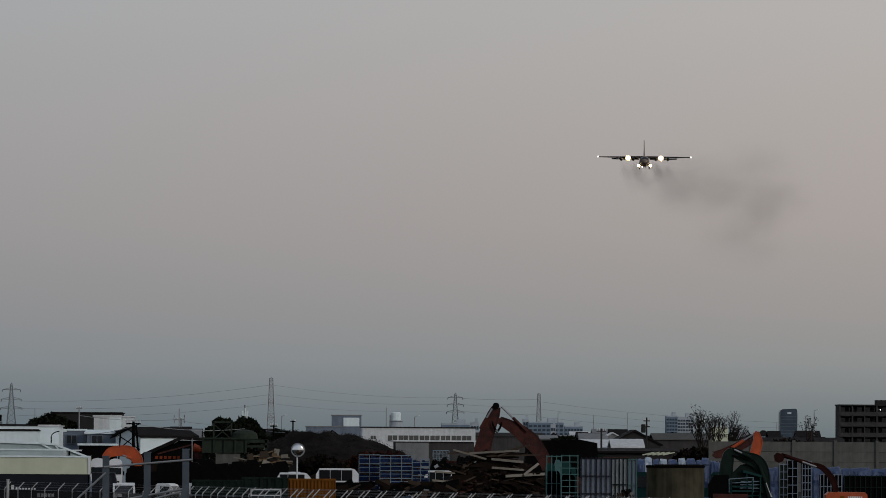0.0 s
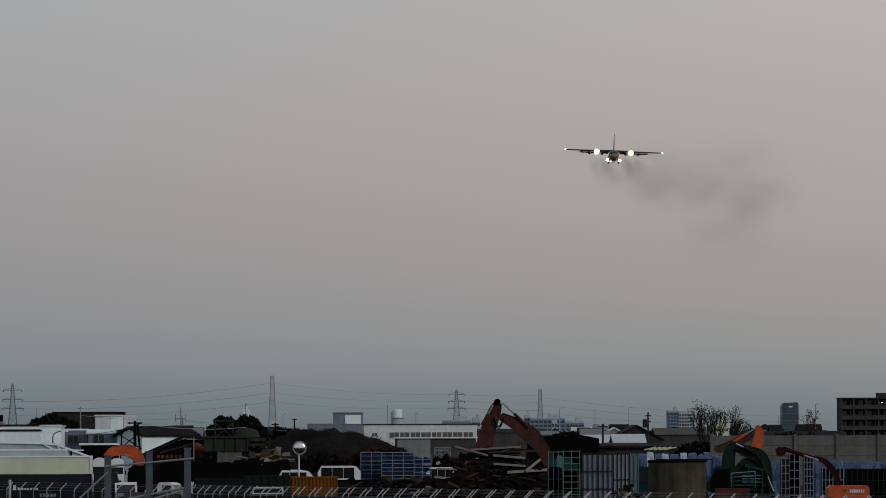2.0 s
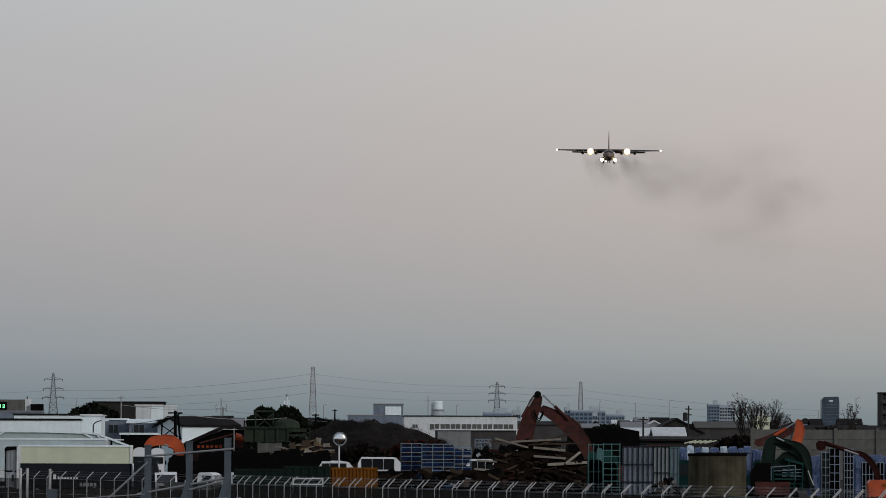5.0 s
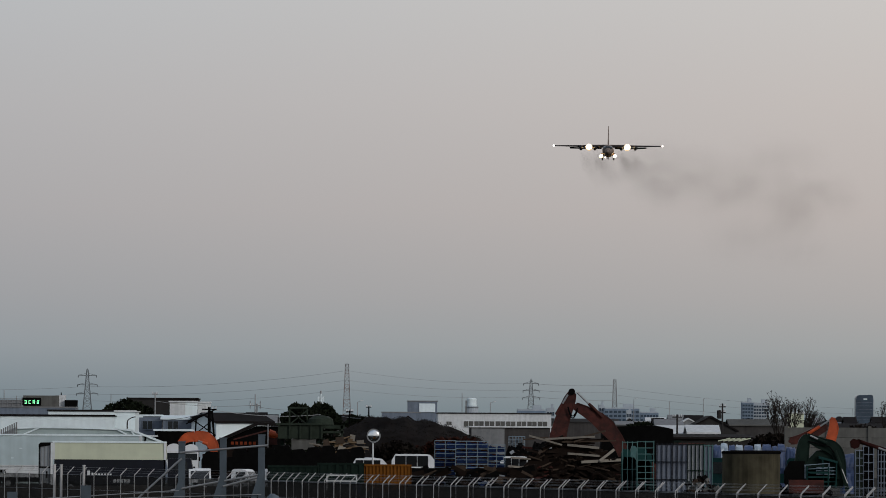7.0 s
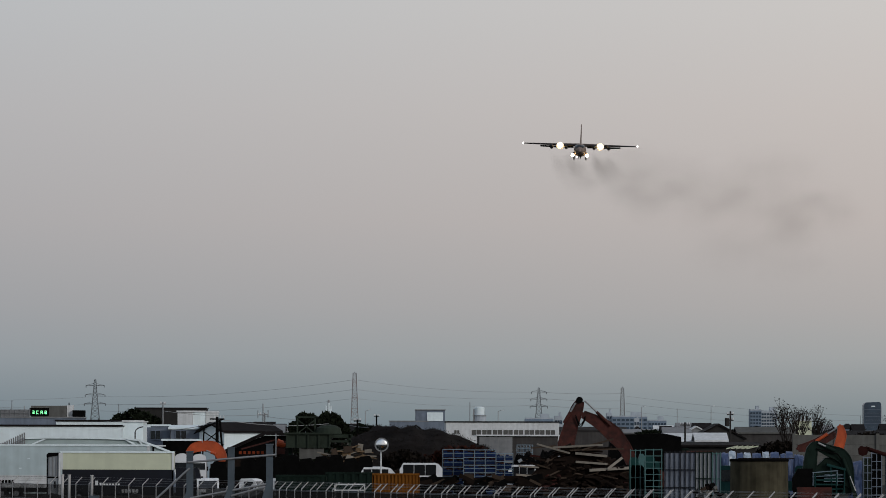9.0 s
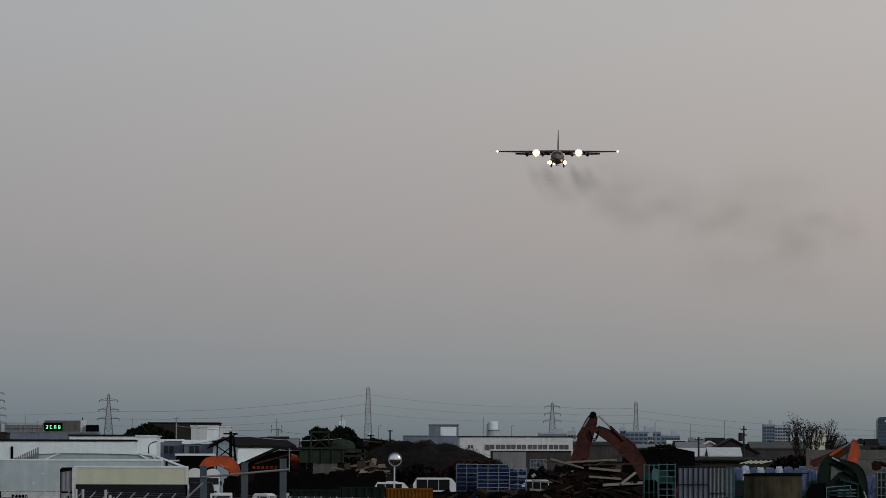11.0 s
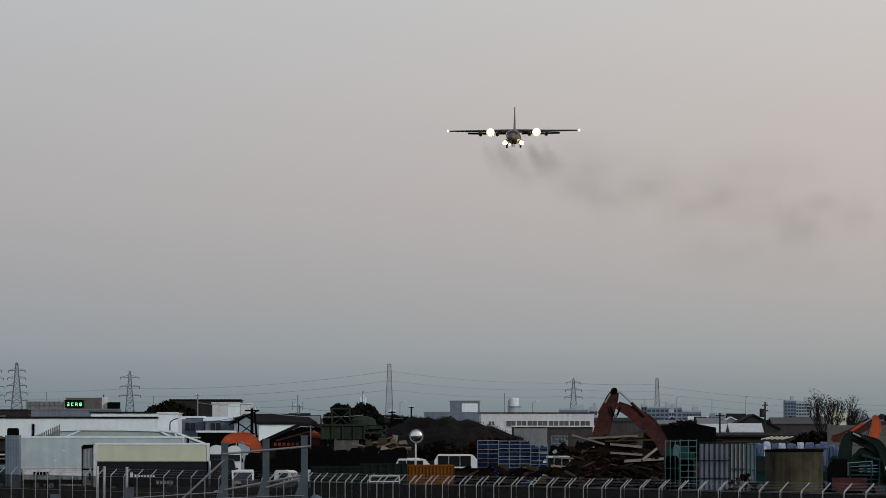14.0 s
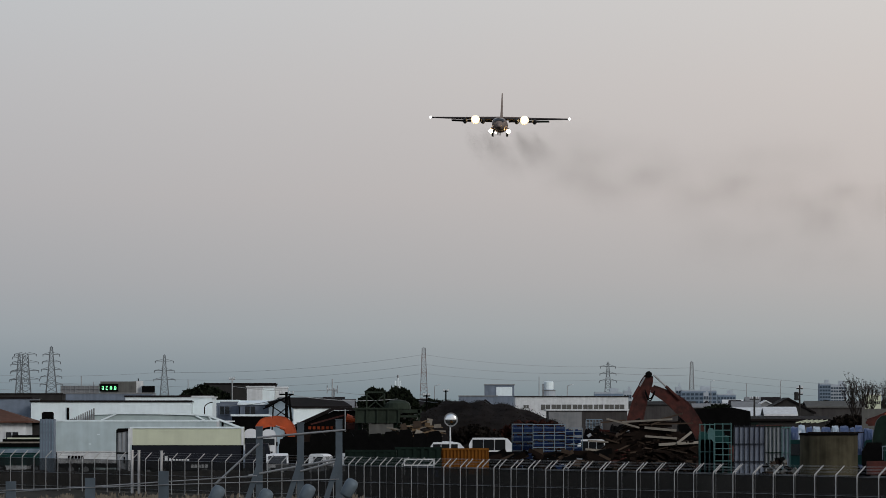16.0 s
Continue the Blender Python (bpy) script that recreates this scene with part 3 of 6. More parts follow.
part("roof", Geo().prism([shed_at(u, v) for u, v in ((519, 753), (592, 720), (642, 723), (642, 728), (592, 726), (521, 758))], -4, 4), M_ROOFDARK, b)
# black infill stands for the shade inside the open shed
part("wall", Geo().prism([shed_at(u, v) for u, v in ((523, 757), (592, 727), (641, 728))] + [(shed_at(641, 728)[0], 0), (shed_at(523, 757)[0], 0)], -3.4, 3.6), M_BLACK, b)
building("grey_annex", "grey house annex with a dark lattice porch", "house", 476, 520, 713, 842, 8, M_BLUEGREY, M_ROOFDARK, wins=[(1, 4.4, 1.1, 0.9, 0.1, 0.6)])
t = thing("lattice_gantry", "dark steel lattice gantry beside the houses", "gantry", across(495, 700), 700)
part("gantry_post", Geo().beam((-0.9, 0, 0), (-0.6, 0, 5.9), 0.14), M_BLACK, t)
part("gantry_post", Geo().beam((1.5, 0, 0), (0.9, 0, 6.6), 0.2), M_BLACK, t)
part("gantry_brace", Geo().beam((-1.6, 0, 5.3), (1.2, 0, 6.7), 0.12), M_BLACK, t)
part("gantry_brace", Geo().beam((-0.7, 0, 4.3), (1.1, 0, 5.8), 0.1), M_BLACK, t)
part("gantry_brace", Geo().beam((-0.8, 0, 5.6), (1.3, 0, 4.2), 0.1), M_BLACK, t)
# the canopy is open; its black box is painted shade, not a wall
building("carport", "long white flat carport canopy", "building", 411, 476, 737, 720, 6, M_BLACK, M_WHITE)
building("tile_roof_house", "cream-walled house with a brown tiled hip roof", "house", -90, 46, 724, 640, 10, M_OFFWHITE, M_ROOFBROWN, "hip", 1.1, eave=0.7, wins=[(3, 2.3, 1.1, 1.0, 0.02, 0.98)])
building("dark_store", "dark lean-to store beside a tiled house", "building", 47, 72, 751, 650, 6, M_DARKCONC, M_BLACK)


# the low roofs of the town between the yards and the skyline
rnd = random.Random(31)
for i in range(34):
    u = rnd.choice((rnd.uniform(590, 650), rnd.uniform(742, 860), rnd.uniform(1240, 1480), rnd.uniform(1240, 1480), rnd.uniform(1560, 1760)))
    d = rnd.uniform(1150, 2300)
    ww = rnd.uniform(16, 42)
    v = rnd.uniform(704, 718) if d < 1700 else rnd.uniform(703, 711)
    kind = rnd.choice(("gable_side", "gable_side", "gable_front", "flat", "hip"))
    wm, rm = rnd.choice((M_GREY, M_SILVERDULL, M_CONCRETE, M_BLUEGREY)), rnd.choice((M_ROOFDARK, M_ROOFDARK, M_GREY, M_ROOFDARK, M_OFFWHITE))
    hue = {M_ROOFDARK: "dark tiled", M_GREY: "grey metal", M_OFFWHITE: "pale metal"}[rm]
    top = height(v, d)
    building("town_house", "small distant town house with a " + hue + " roof", "house", u - ww / 2, u + ww / 2, v, d, 9, wm, rm, kind, min(1.6, top * 0.2), wins=[(2, top * 0.62, 0.9, 0.8, 0.1, 0.9)], frame_mat=M_GREY, group="distant town houses")


# ---- pylons, poles and cables ----
def pylon(label, u, vtop, d, base, arms, red=False, arm=4.6, slim=0.9):
    """A lattice pylon: four legs, cross bracing and three pairs of arms."""
    h = height(vtop, d)
    p = thing("pylon", label, "pylon", across(u, d), d, group="transmission pylons")
    lev = [0.0]
    while lev[-1] < h - 1.5:
        lev.append(lev[-1] + (2.3 if red else max(2.2, 0.11 * h * (1 - 0.55 * lev[-1] / h))))
    lev[-1] = h - 0.8

    def half(z):
        return base / 2 * (1 - z / h) ** 1.15 + slim / 2
    for k, (a, b) in enumerate(zip(lev[:-1], lev[1:])):
        g = Geo()
        ra, rb = half(a), half(b)
        cs = ((-1, -1), (1, -1), (1, 1), (-1, 1))
        for i in range(4):
            (x, y), (x2, y2) = cs[i], cs[(i + 1) % 4]
            g.beam((x * ra, y * ra, a), (x * rb, y * rb, b), 0.44)
            g.beam((x * ra, y * ra, a), (x2 * rb, y2 * rb, b), 0.17)
            g.beam((x2 * ra, y2 * ra, a), (x * rb, y * rb, b), 0.17)
            g.beam((x * rb, y * rb, b), (x2 * rb, y2 * rb, b), 0.2)
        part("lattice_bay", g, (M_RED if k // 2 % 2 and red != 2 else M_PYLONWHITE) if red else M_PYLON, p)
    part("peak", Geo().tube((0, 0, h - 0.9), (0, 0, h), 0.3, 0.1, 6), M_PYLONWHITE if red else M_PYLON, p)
    for f in arms:
        z, r = h * f, half(h * f)
        for s in (-1, 1):
            g = Geo()
            a = arm * (0.85 if f > 0.9 else 1.0)
            g.beam((s * r, 0, z), (s * (r + a), 0, z + 0.1), 0.42, None, 0.28, 0.28)
            g.beam((s * r, 0, z + 1.3), (s * (r + a), 0, z + 0.1), 0.22)
            g.tube((s * (r + a), 0, z + 0.1), (s * (r + a), 0, z - 1.3), 0.28, 0.2, 6)
            part("cross_arm", g, M_PYLON, p)
    return h


pylon("grey steel lattice power pylon", 34, 624, 4500, 6, (0.92, 0.8, 0.68, 0.55), arm=4.2)
pylon("wide grey steel lattice power pylon", 45, 624, 4450, 6, (0.97, 0.84, 0.7, 0.56), arm=6.0, slim=3.0)
pylon("tall grey steel lattice power pylon", 91, 612, 4300, 8, (0.87, 0.76, 0.65, 0.54, 0.43), arm=4.0, slim=1.2)
pylon("grey steel lattice power pylon", 291, 627, 4600, 7, (0.88, 0.72, 0.57), arm=5.0)
pylon("red and white lattice power pylon", 750, 614, 4500, 3.6, (), red=True, slim=2.0)
pylon("grey steel lattice power pylon", 1076, 640, 4700, 6, (0.9, 0.76, 0.62), arm=4.2)
pylon("pale slim white lattice pylon", 1224, 639, 4800, 2.6, (), red=2, slim=1.7)


def cable(points, r, sag, label="sagging overhead power cable", group="power cables"):
    a, b = Vector(points[0]), Vector(points[1])
    n = 14
    side = Vector((0, 1, 0))
    rings = []
    for i in range(n + 1):
        t = i / n
        p = a.lerp(b, t) - Vector((0, 0, 4 * sag * t * (1 - t)))
        rings.append([p + side * r * math.cos(k * 1.2566) + Vector((0, 0, r * math.sin(k * 1.2566))) for k in range(5)])
    g = Geo().loft(rings)
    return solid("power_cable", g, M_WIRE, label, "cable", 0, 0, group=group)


def at_tick(u, v, d):
    return (across(u, d), d, height(v, d))


for v0, v1, v2, v3, v4 in ((655, 628, 649, 655, 688), (668, 645, 660, 668, 697), (680, 661, 672, 682, 706)):
    cable((at_tick(-260, v0 - 12, 4600), at_tick(291, v0 + 4, 4600)), 0.075, 5)
    cable((at_tick(291, v0 + 4, 4600), at_tick(750, v1, 4500)), 0.075, 3.5)
    cable((at_tick(750, v1, 4500), at_tick(1076, v2, 4700)), 0.075, 2.5)
    cable((at_tick(1076, v2, 4700), at_tick(1224, v3 - 4, 4800)), 0.11, 0.8)
    cable((at_tick(1224, v3, 4800), at_tick(1700, v4 + 3, 4800)), 0.075, 2.5)


def pole(label, u, vtop, d, r=0.14, arms=(), extra="", material=M_STEEL, name="utility_pole"):
    h = height(vtop, d)
    p = thing(name, label, "pole", across(u, d), d, group="poles")
    part("shaft", Geo().tube((0, 0, 0), (0, 0, h), r * 1.3, r * 0.8, 8), material, p)
    for z, a in arms:
        part("cross_arm", Geo().box(0, 0, h - z, 2 * a, 0.12, 0.14), material, p)
        for s in (-0.9, -0.45, 0.45, 0.9):
            part("insulator", Geo().tube((s * a, 0, h - z + 0.14), (s * a, 0, h - z + 0.4), 0.07, 0.05, 6), M_OFFWHITE, p)
    if extra == "box":
        part("transformer", Geo().lathe([(h - 1.9, 0.22), (h - 1.85, 0.28), (h - 0.9, 0.28), (h - 0.85, 0.2)], 12, Matrix.Translation((-0.4, 0, 0))), M_DARKCONC, p)
    if extra == "lamp":
        part("lamp_arm", Geo().beam((0, 0, h - 0.1), (0.9, 0, h + 0.25), 0.1), material, p)
        part("lamp_head", Geo().box(1.1, 0, h + 0.2, 0.7, 0.3, 0.14), M_OFFWHITE, p)
    return p, h


pole("grey pole with cross arms and a transformer", 1415, 682, 900, 0.12, ((0.5, 0.4), (1.2, 0.4)), "box", M_DARKCONC)
pole("short concrete pole with cross arm", 1335, 702, 900, 0.13, ((0.4, 0.6),), "", M_DARKCONC)
pole("slim pole with two antenna arms", 411, 669, 1000, 0.1, ((0.3, 0.4),))
pole("thin grey steel mast", 144, 666, 1350, 0.09)
pole("short dark rooftop mast", 245, 670, 1320, 0.12, material=M_BLACK)
pole("thin dark rooftop mast", 166, 676, 1320, 0.09)
pole("thin grey radio mast", 954, 667, 2000, 0.12)
pole("street lamp with a single arm", 1004, 683, 1800, 0.1, extra="lamp", name="street_lamp")
pole("street lamp with a single arm", 769, 683, 1800, 0.1, extra="lamp", name="street_lamp")
pole("short concrete pole with cross arm", 789, 691, 1100, 0.13, ((0.2, 0.4),), "", M_BLACK)
pole("slim street lamp on a tall mast", 1381, 674, 2600, 0.13, extra="lamp", name="street_lamp")
pole("slim street lamp on a tall mast", 1258, 675, 2600, 0.13, extra="lamp", name="street_lamp")
pole("thin grey steel mast", 1321, 678, 2600, 0.12)
pole("slim street lamp on a tall mast", 1712, 668, 1700, 0.11, extra="lamp", name="street_lamp")
pole("thin mast beside an office tower", 1646, 690, 2500, 0.12)
pole("leaning dark utility pole", 507, 694, 700, 0.16, ((0.3, 0.7),), "", M_BLACK)
pole("thin grey steel mast", 333, 672, 1700, 0.1)
pole("utility pole with cross arm", 755, 699, 820, 0.1, ((0.2, 0.4),), "", M_BLACK)
# rooftop aerial with three uprights
p, h = pole("rooftop aerial with crossed bars", 588, 671, 1000, 0.09, ((1.6, 0.75),), name="aerial")
for s in (-0.7, 0.7):
    part("dipole", Geo().tube((s, 0, h - 2.0), (s, 0, h - 0.9), 0.06, n=6), M_STEEL, p)
part("mast", Geo().tube((0.25, 0, 0), (0.25, 0, h - 1.3), 0.1, n=6), M_STEEL, p)
# cell mast
p, h = pole("mobile phone mast with white antenna panels", 704, 664, 1000, 0.16, name="phone_mast")
for s, z in ((-0.3, 1.9), (0.05, 1.5), (0.35, 1.9), (-0.3, 3.0), (0.35, 3.1)):
    part("antenna_panel", Geo().box(s, -0.2, h - z, 0.22, 0.15, 1.1 if z < 2 else 0.8), M_WHITE, p)
part("platform", Geo().box(0, 0, h - 2.0, 1.5, 0.8, 0.12).box(0.3, 0, h - 3.4, 2.2, 0.1, 0.12), M_DARKCONC, p)
for u0, v0, d0, u1, v1, d1 in ((704, 694, 1000, 775, 712, 900), (411, 684, 1000, 588, 690, 1000), (507, 698, 700, 704, 706, 800), (507, 702, 700, 385, 716, 760), (588, 692, 1000, 704, 695, 1000)):
    cable((at_tick(u0, v0, d0), at_tick(u1, v1, d1)), 0.03, 0.4, "thin slack black telephone cable", "telephone cables")
# yard lamp with a curved arm
D = 700
p = thing("yard_lamp", "grey street lamp with a curved arm", "street lamp", across(362, D), D)
h = height(722, D)
gg = Geo().tube((0, 0, 0), (0, 0, h), 0.08, 0.06)
prev = (0, 0, h)
for i in range(1, 7):
    a = i / 6 * 1.45
    q = (1.0 * (1 - math.cos(a)), 0, h + 0.55 * math.sin(a))
    gg.tube(prev, q, 0.05)
    prev = q
part("shaft", gg, M_DARKCONC, p)
part("lamp_head", Geo().box(1.15, 0, h + 0.48, 0.7, 0.3, 0.15), M_WHITE, p)


# ---- trees ----
def bare_tree(label, u, vtop, d, spread, seed, stems=7):
    rnd = random.Random(seed)
    h = height(vtop, d)
    t = thing("bare_tree", label, "tree", across(u, d), d, group="bare winter trees")
    trunk, limbs, twigs = Geo(), Geo(), Geo()
    fork = h * 0.3
    trunk.tube((0, 0, 0), (0.1, 0, fork), 0.2, 0.14)

    def grow(g, p, way, length, r, depth):
        q = p + way * length
        if depth <= 1:
            g = twigs
        g.tube(p, q, r, r * 0.65, 5)
        if depth == 0:
            for k in range(3):      # dry seed clumps and last leaves
                c = q + Vector((rnd.uniform(-0.3, 0.3), rnd.uniform(-0.3, 0.3), rnd.uniform(-0.3, 0.3)))
                s = rnd.uniform(0.045, 0.1)
                twigs.add([c + Vector((-s, 0, 0)), c + Vector((0, s, s)), c + Vector((s, 0, -s * 0.4)), c + Vector((0, -s, s * 0.5))], [(0, 1, 2), (0, 2, 3), (0, 3, 1), (1, 3, 2)])
            return
        for k in range(3):
            turn = Vector((rnd.uniform(-1, 1), rnd.uniform(-1, 1), rnd.uniform(0.0, 0.9))) * 0.4
            grow(g, q - way * length * rnd.uniform(0, 0.35), (way + turn).normalized(), length * rnd.uniform(0.62, 0.85), r * 0.62, depth - 1)
    for k in range(stems):
        a = -1 + 2 * k / (stems - 1) + rnd.uniform(-0.15, 0.15)
        grow(limbs, Vector((0.1, 0, fork * rnd.uniform(0.85, 1))), Vector((a * spread, rnd.uniform(-0.5, 0.5), 1)).normalized(), (h - fork) * rnd.uniform(0.34, 0.46), 0.085, 3)
    part("trunk", trunk, M_BARK, t)
    part("limbs", limbs, M_BARK, t)
    part("crown", twigs, M_BARK, t, "fine twigs with clumps of dead leaves")


bare_tree("bare winter tree with pruned upright branches", 1511, 677, 860, 0.14, 3, 5)
bare_tree("bare winter tree with pruned upright branches", 1534, 676, 850, 0.15, 8, 5)
bare_tree("small bare tree with drooping crown", 1567, 683, 855, 0.17, 5, 5)
bare_tree("small bare tree beside a wall", 1703, 686, 800, 0.02, 11, 2)


def leafy(name, label, category, u0, u1, vtop, d, depth, material, n, seed, leaf=0.35, group="", kind="", lumps=6, trunk=True, drop=0.2):
    """Uneven crowns of many small leaf tufts round a few limbs."""
    rnd = random.Random(seed)
    w, h = across(u1, d) - across(u0, d), height(vtop, d)
    t = thing(name, label, category, across((u0 + u1) / 2, d), d, group=group, kind=kind)
    cs = []
    for i in range(lumps):
        x = -w / 2 + w * (i + 0.5) / lumps + rnd.uniform(-0.1, 0.1) * w / lumps
        k = 1 - drop * abs(2 * x / w) ** 2 - rnd.uniform(0, 0.06)
        rr = min(w / lumps * 0.9, h * 0.4)
        cs.append((x, rnd.uniform(-depth / 2, depth / 2), max(h * k - rr, rr * 0.6), rr))
    lg = Geo()
    for i in range(n):
        x, y, z, r = cs[rnd.randrange(lumps)]
        v = Vector((rnd.gauss(0, 1), rnd.gauss(0, 1), rnd.gauss(0, 1))).normalized() * r * rnd.uniform(0.5, 1.05)
        c = Vector((x, y, z)) + v
        if rnd.random() < 0.35:
            c.z = rnd.uniform(0, max(0.5, c.z))
        c.z = max(c.z, 0.1)
        s = leaf * rnd.uniform(0.6, 1.4)
        a, b = Vector((rnd.uniform(-1, 1), rnd.uniform(-1, 1), rnd.uniform(-1, 1))).normalized() * s, Vector((rnd.uniform(-1, 1), rnd.uniform(-1, 1), rnd.uniform(-1, 1))).normalized() * s
        lg.add([c - a, c - b * 0.6, c + a, c + b * 0.6], [(0, 1, 2), (0, 2, 3)])
    if trunk:
        tg = Geo()
        for x, y, z, r in cs:
            tg.tube((x, y, 0), (x, y, z), 0.22, 0.1, 6)
            tg.tube((x, y, z * 0.6), (x + r * 0.5, y, z + r * 0.3), 0.1, 0.04, 5)
        part("trunk", tg, M_BARK, t)
    part("crown", lg, material, t)
    return t


leafy("evergreen_tree", "dark rounded evergreen trees behind the yard", "tree", 640, 692, 684, 820, 5, M_LEAF, 3500, 21, lumps=4, group="evergreen trees")
leafy("evergreen_tree", "dark evergreen tree below a phone mast", "tree", 676, 736, 685, 830, 5, M_LEAF, 3500, 22, lumps=4, group="evergreen trees")
leafy("evergreen_tree", "dark low evergreen grove on the skyline", "tree", 312, 404, 680, 1046, 6, M_LEAF, 3800, 23, lumps=5, group="evergreen trees")
leafy("hedge", "dark hedge below the skyline", "hedge", 742, 800, 704, 980, 5, M_LEAF, 2500, 24, lumps=5)
leafy("tree_line", "far low line of dark trees", "trees", 1400, 1660, 706, 2600, 20, M_LEAF, 4000, 25, 0.9, kind="stuff", lumps=14)
leafy("tree_line", "far low line of dark trees", "trees", 1236, 1330, 715, 1300, 8, M_LEAF, 2500, 26, 0.5, kind="stuff", lumps=9)
leafy("brush", "dry brush below bare trees", "bushes", 1466, 1592, 730, 800, 3, M_SCRUB, 4500, 27, 0.25, kind="stuff", lumps=9, trunk=False)
leafy("brush", "dark scrub along the wall top", "bushes", 1600, 1760, 715, 800, 3, M_SCRUB, 1800, 28, 0.25, kind="stuff", lumps=12, trunk=False)

M_HEAP = mat("dark_heap_earth", (0.0115, 0.0098, 0.0092), 0.95, var=0.6, grain=1.2, stain=0.2, bump=0.4)
# dark overgrown spoil heap
D = 700
rnd = random.Random(4)
W, H = across(1010, D) - across(742, D), height(706.5, D)
g = Geo()
nx, ny = 60, 14
for j in range(ny):
    for i in range(nx):
        fx, fy = i / (nx - 1), j / (ny - 1)
        prof = (0.86 + 0.14 * math.sin(min(1, fx / 0.3) * 1.57)) * (1 if fx < 0.47 else 1 - 0.31 * (fx - 0.47) / 0.43 if fx < 0.9 else 0.69 - 2.6 * (fx - 0.9))
        z = H * prof * math.sin(math.pi * min(fy * 1.2, 1.0) * 0.5) * (0.93 + 0.14 * noise.noise((fx * 9, fy * 4, 1)))
        g.v.append(((fx - 0.5) * W, (fy - 0.5) * 14, max(z - (0.05 if j in (0, ny - 1) else 0), -0.05)))
for j in range(ny - 1):
    for i in range(nx - 1):
        a = j * nx + i
        g.f.append((a, a + 1, a + nx + 1, a + nx))
heap = solid("earth_mound", g, M_HEAP, "dark overgrown heap of earth and scrap", "heap", across(876, D), D, smooth=True)
tg = Geo()
for i in range(7000):
    x, y, z = g.v[rnd.randrange(nx * ny)]
    c = Vector((x + rnd.uniform(-0.4, 0.4), y - 0.3 + rnd.uniform(-0.5, 0.5), z + rnd.uniform(-0.05, 0.14)))
    s = rnd.uniform(0.02, 0.075)
    p, q = Vector((rnd.uniform(-1, 1), rnd.uniform(-1, 1), rnd.uniform(-1, 1))).normalized() * s, Vector((rnd.uniform(-1, 1), rnd.uniform(-1, 1), rnd.uniform(0, 1.5))).normalized() * s
    tg.add([c - p, c - q * 0.5, c + p, c + q], [(0, 1, 2), (0, 2, 3)])
solid("scrub", tg, M_SCRUB, "dry dark scrub growing over a heap", "bushes", across(876, D), D, kind="stuff")
leafy("brush", "rust-brown dry brush before a heap", "bushes", 876, 1010, 741, 640, 3, M_BROWNBRUSH, 2600, 33, 0.2, kind="stuff", lumps=9, trunk=False)
leafy("brush", "rust-brown dry brush before a heap", "bushes", 800, 880, 748, 640, 3, M_SCRUB, 1600, 34, 0.2, kind="stuff", lumps=6, trunk=False)

# dark earth banks between the fence and the yards
for u0, u1, v, d, seed in ((-80, 640, 829, 512, 1), (600, 1300, 834, 470, 2), (1290, 1960, 838, 440, 3)):
    g = Geo()
    nx, ny = 150, 7
    W, H = across(u1, d) - across(u0, d), height(v, d)
    for j in range(ny):
        for i in range(nx):
            fx, fy = i / (nx - 1), j / (ny - 1)
            z = H * math.sin(math.pi * fy) * (0.86 + 0.3 * noise.noise((fx * 30, fy * 2, seed)) + 0.12 * noise.noise((fx * 110, fy * 5, seed + 9)))
            g.v.append(((fx - 0.5) * W, (fy - 0.5) * 7, max(-0.03, z - 0.03)))
    for j in range(ny - 1):
        for i in range(nx - 1):
            a = j * nx + i
            g.f.append((a, a + 1, a + nx + 1, a + nx))
    solid("earth_bank", g, M_BANK, "low dark brown earth bank behind the fence", "bank", across((u0 + u1) / 2, d), d, smooth=True, group="earth banks")


# ---- yard: trucks and containers ----
def wheels(t, xs, y, r=0.48):
    for x in xs:
        for s in (-1, 1):
            wh = part("wheel", Geo().tube((x, s * y - 0.14, r), (x, s * y + 0.14, r), r, n=14), M_BLACK, t)
            part("rim", Geo().tube((x, s * y - 0.16, r), (x, s * y + 0.16, r), r * 0.5, n=10), M_STEEL, wh)


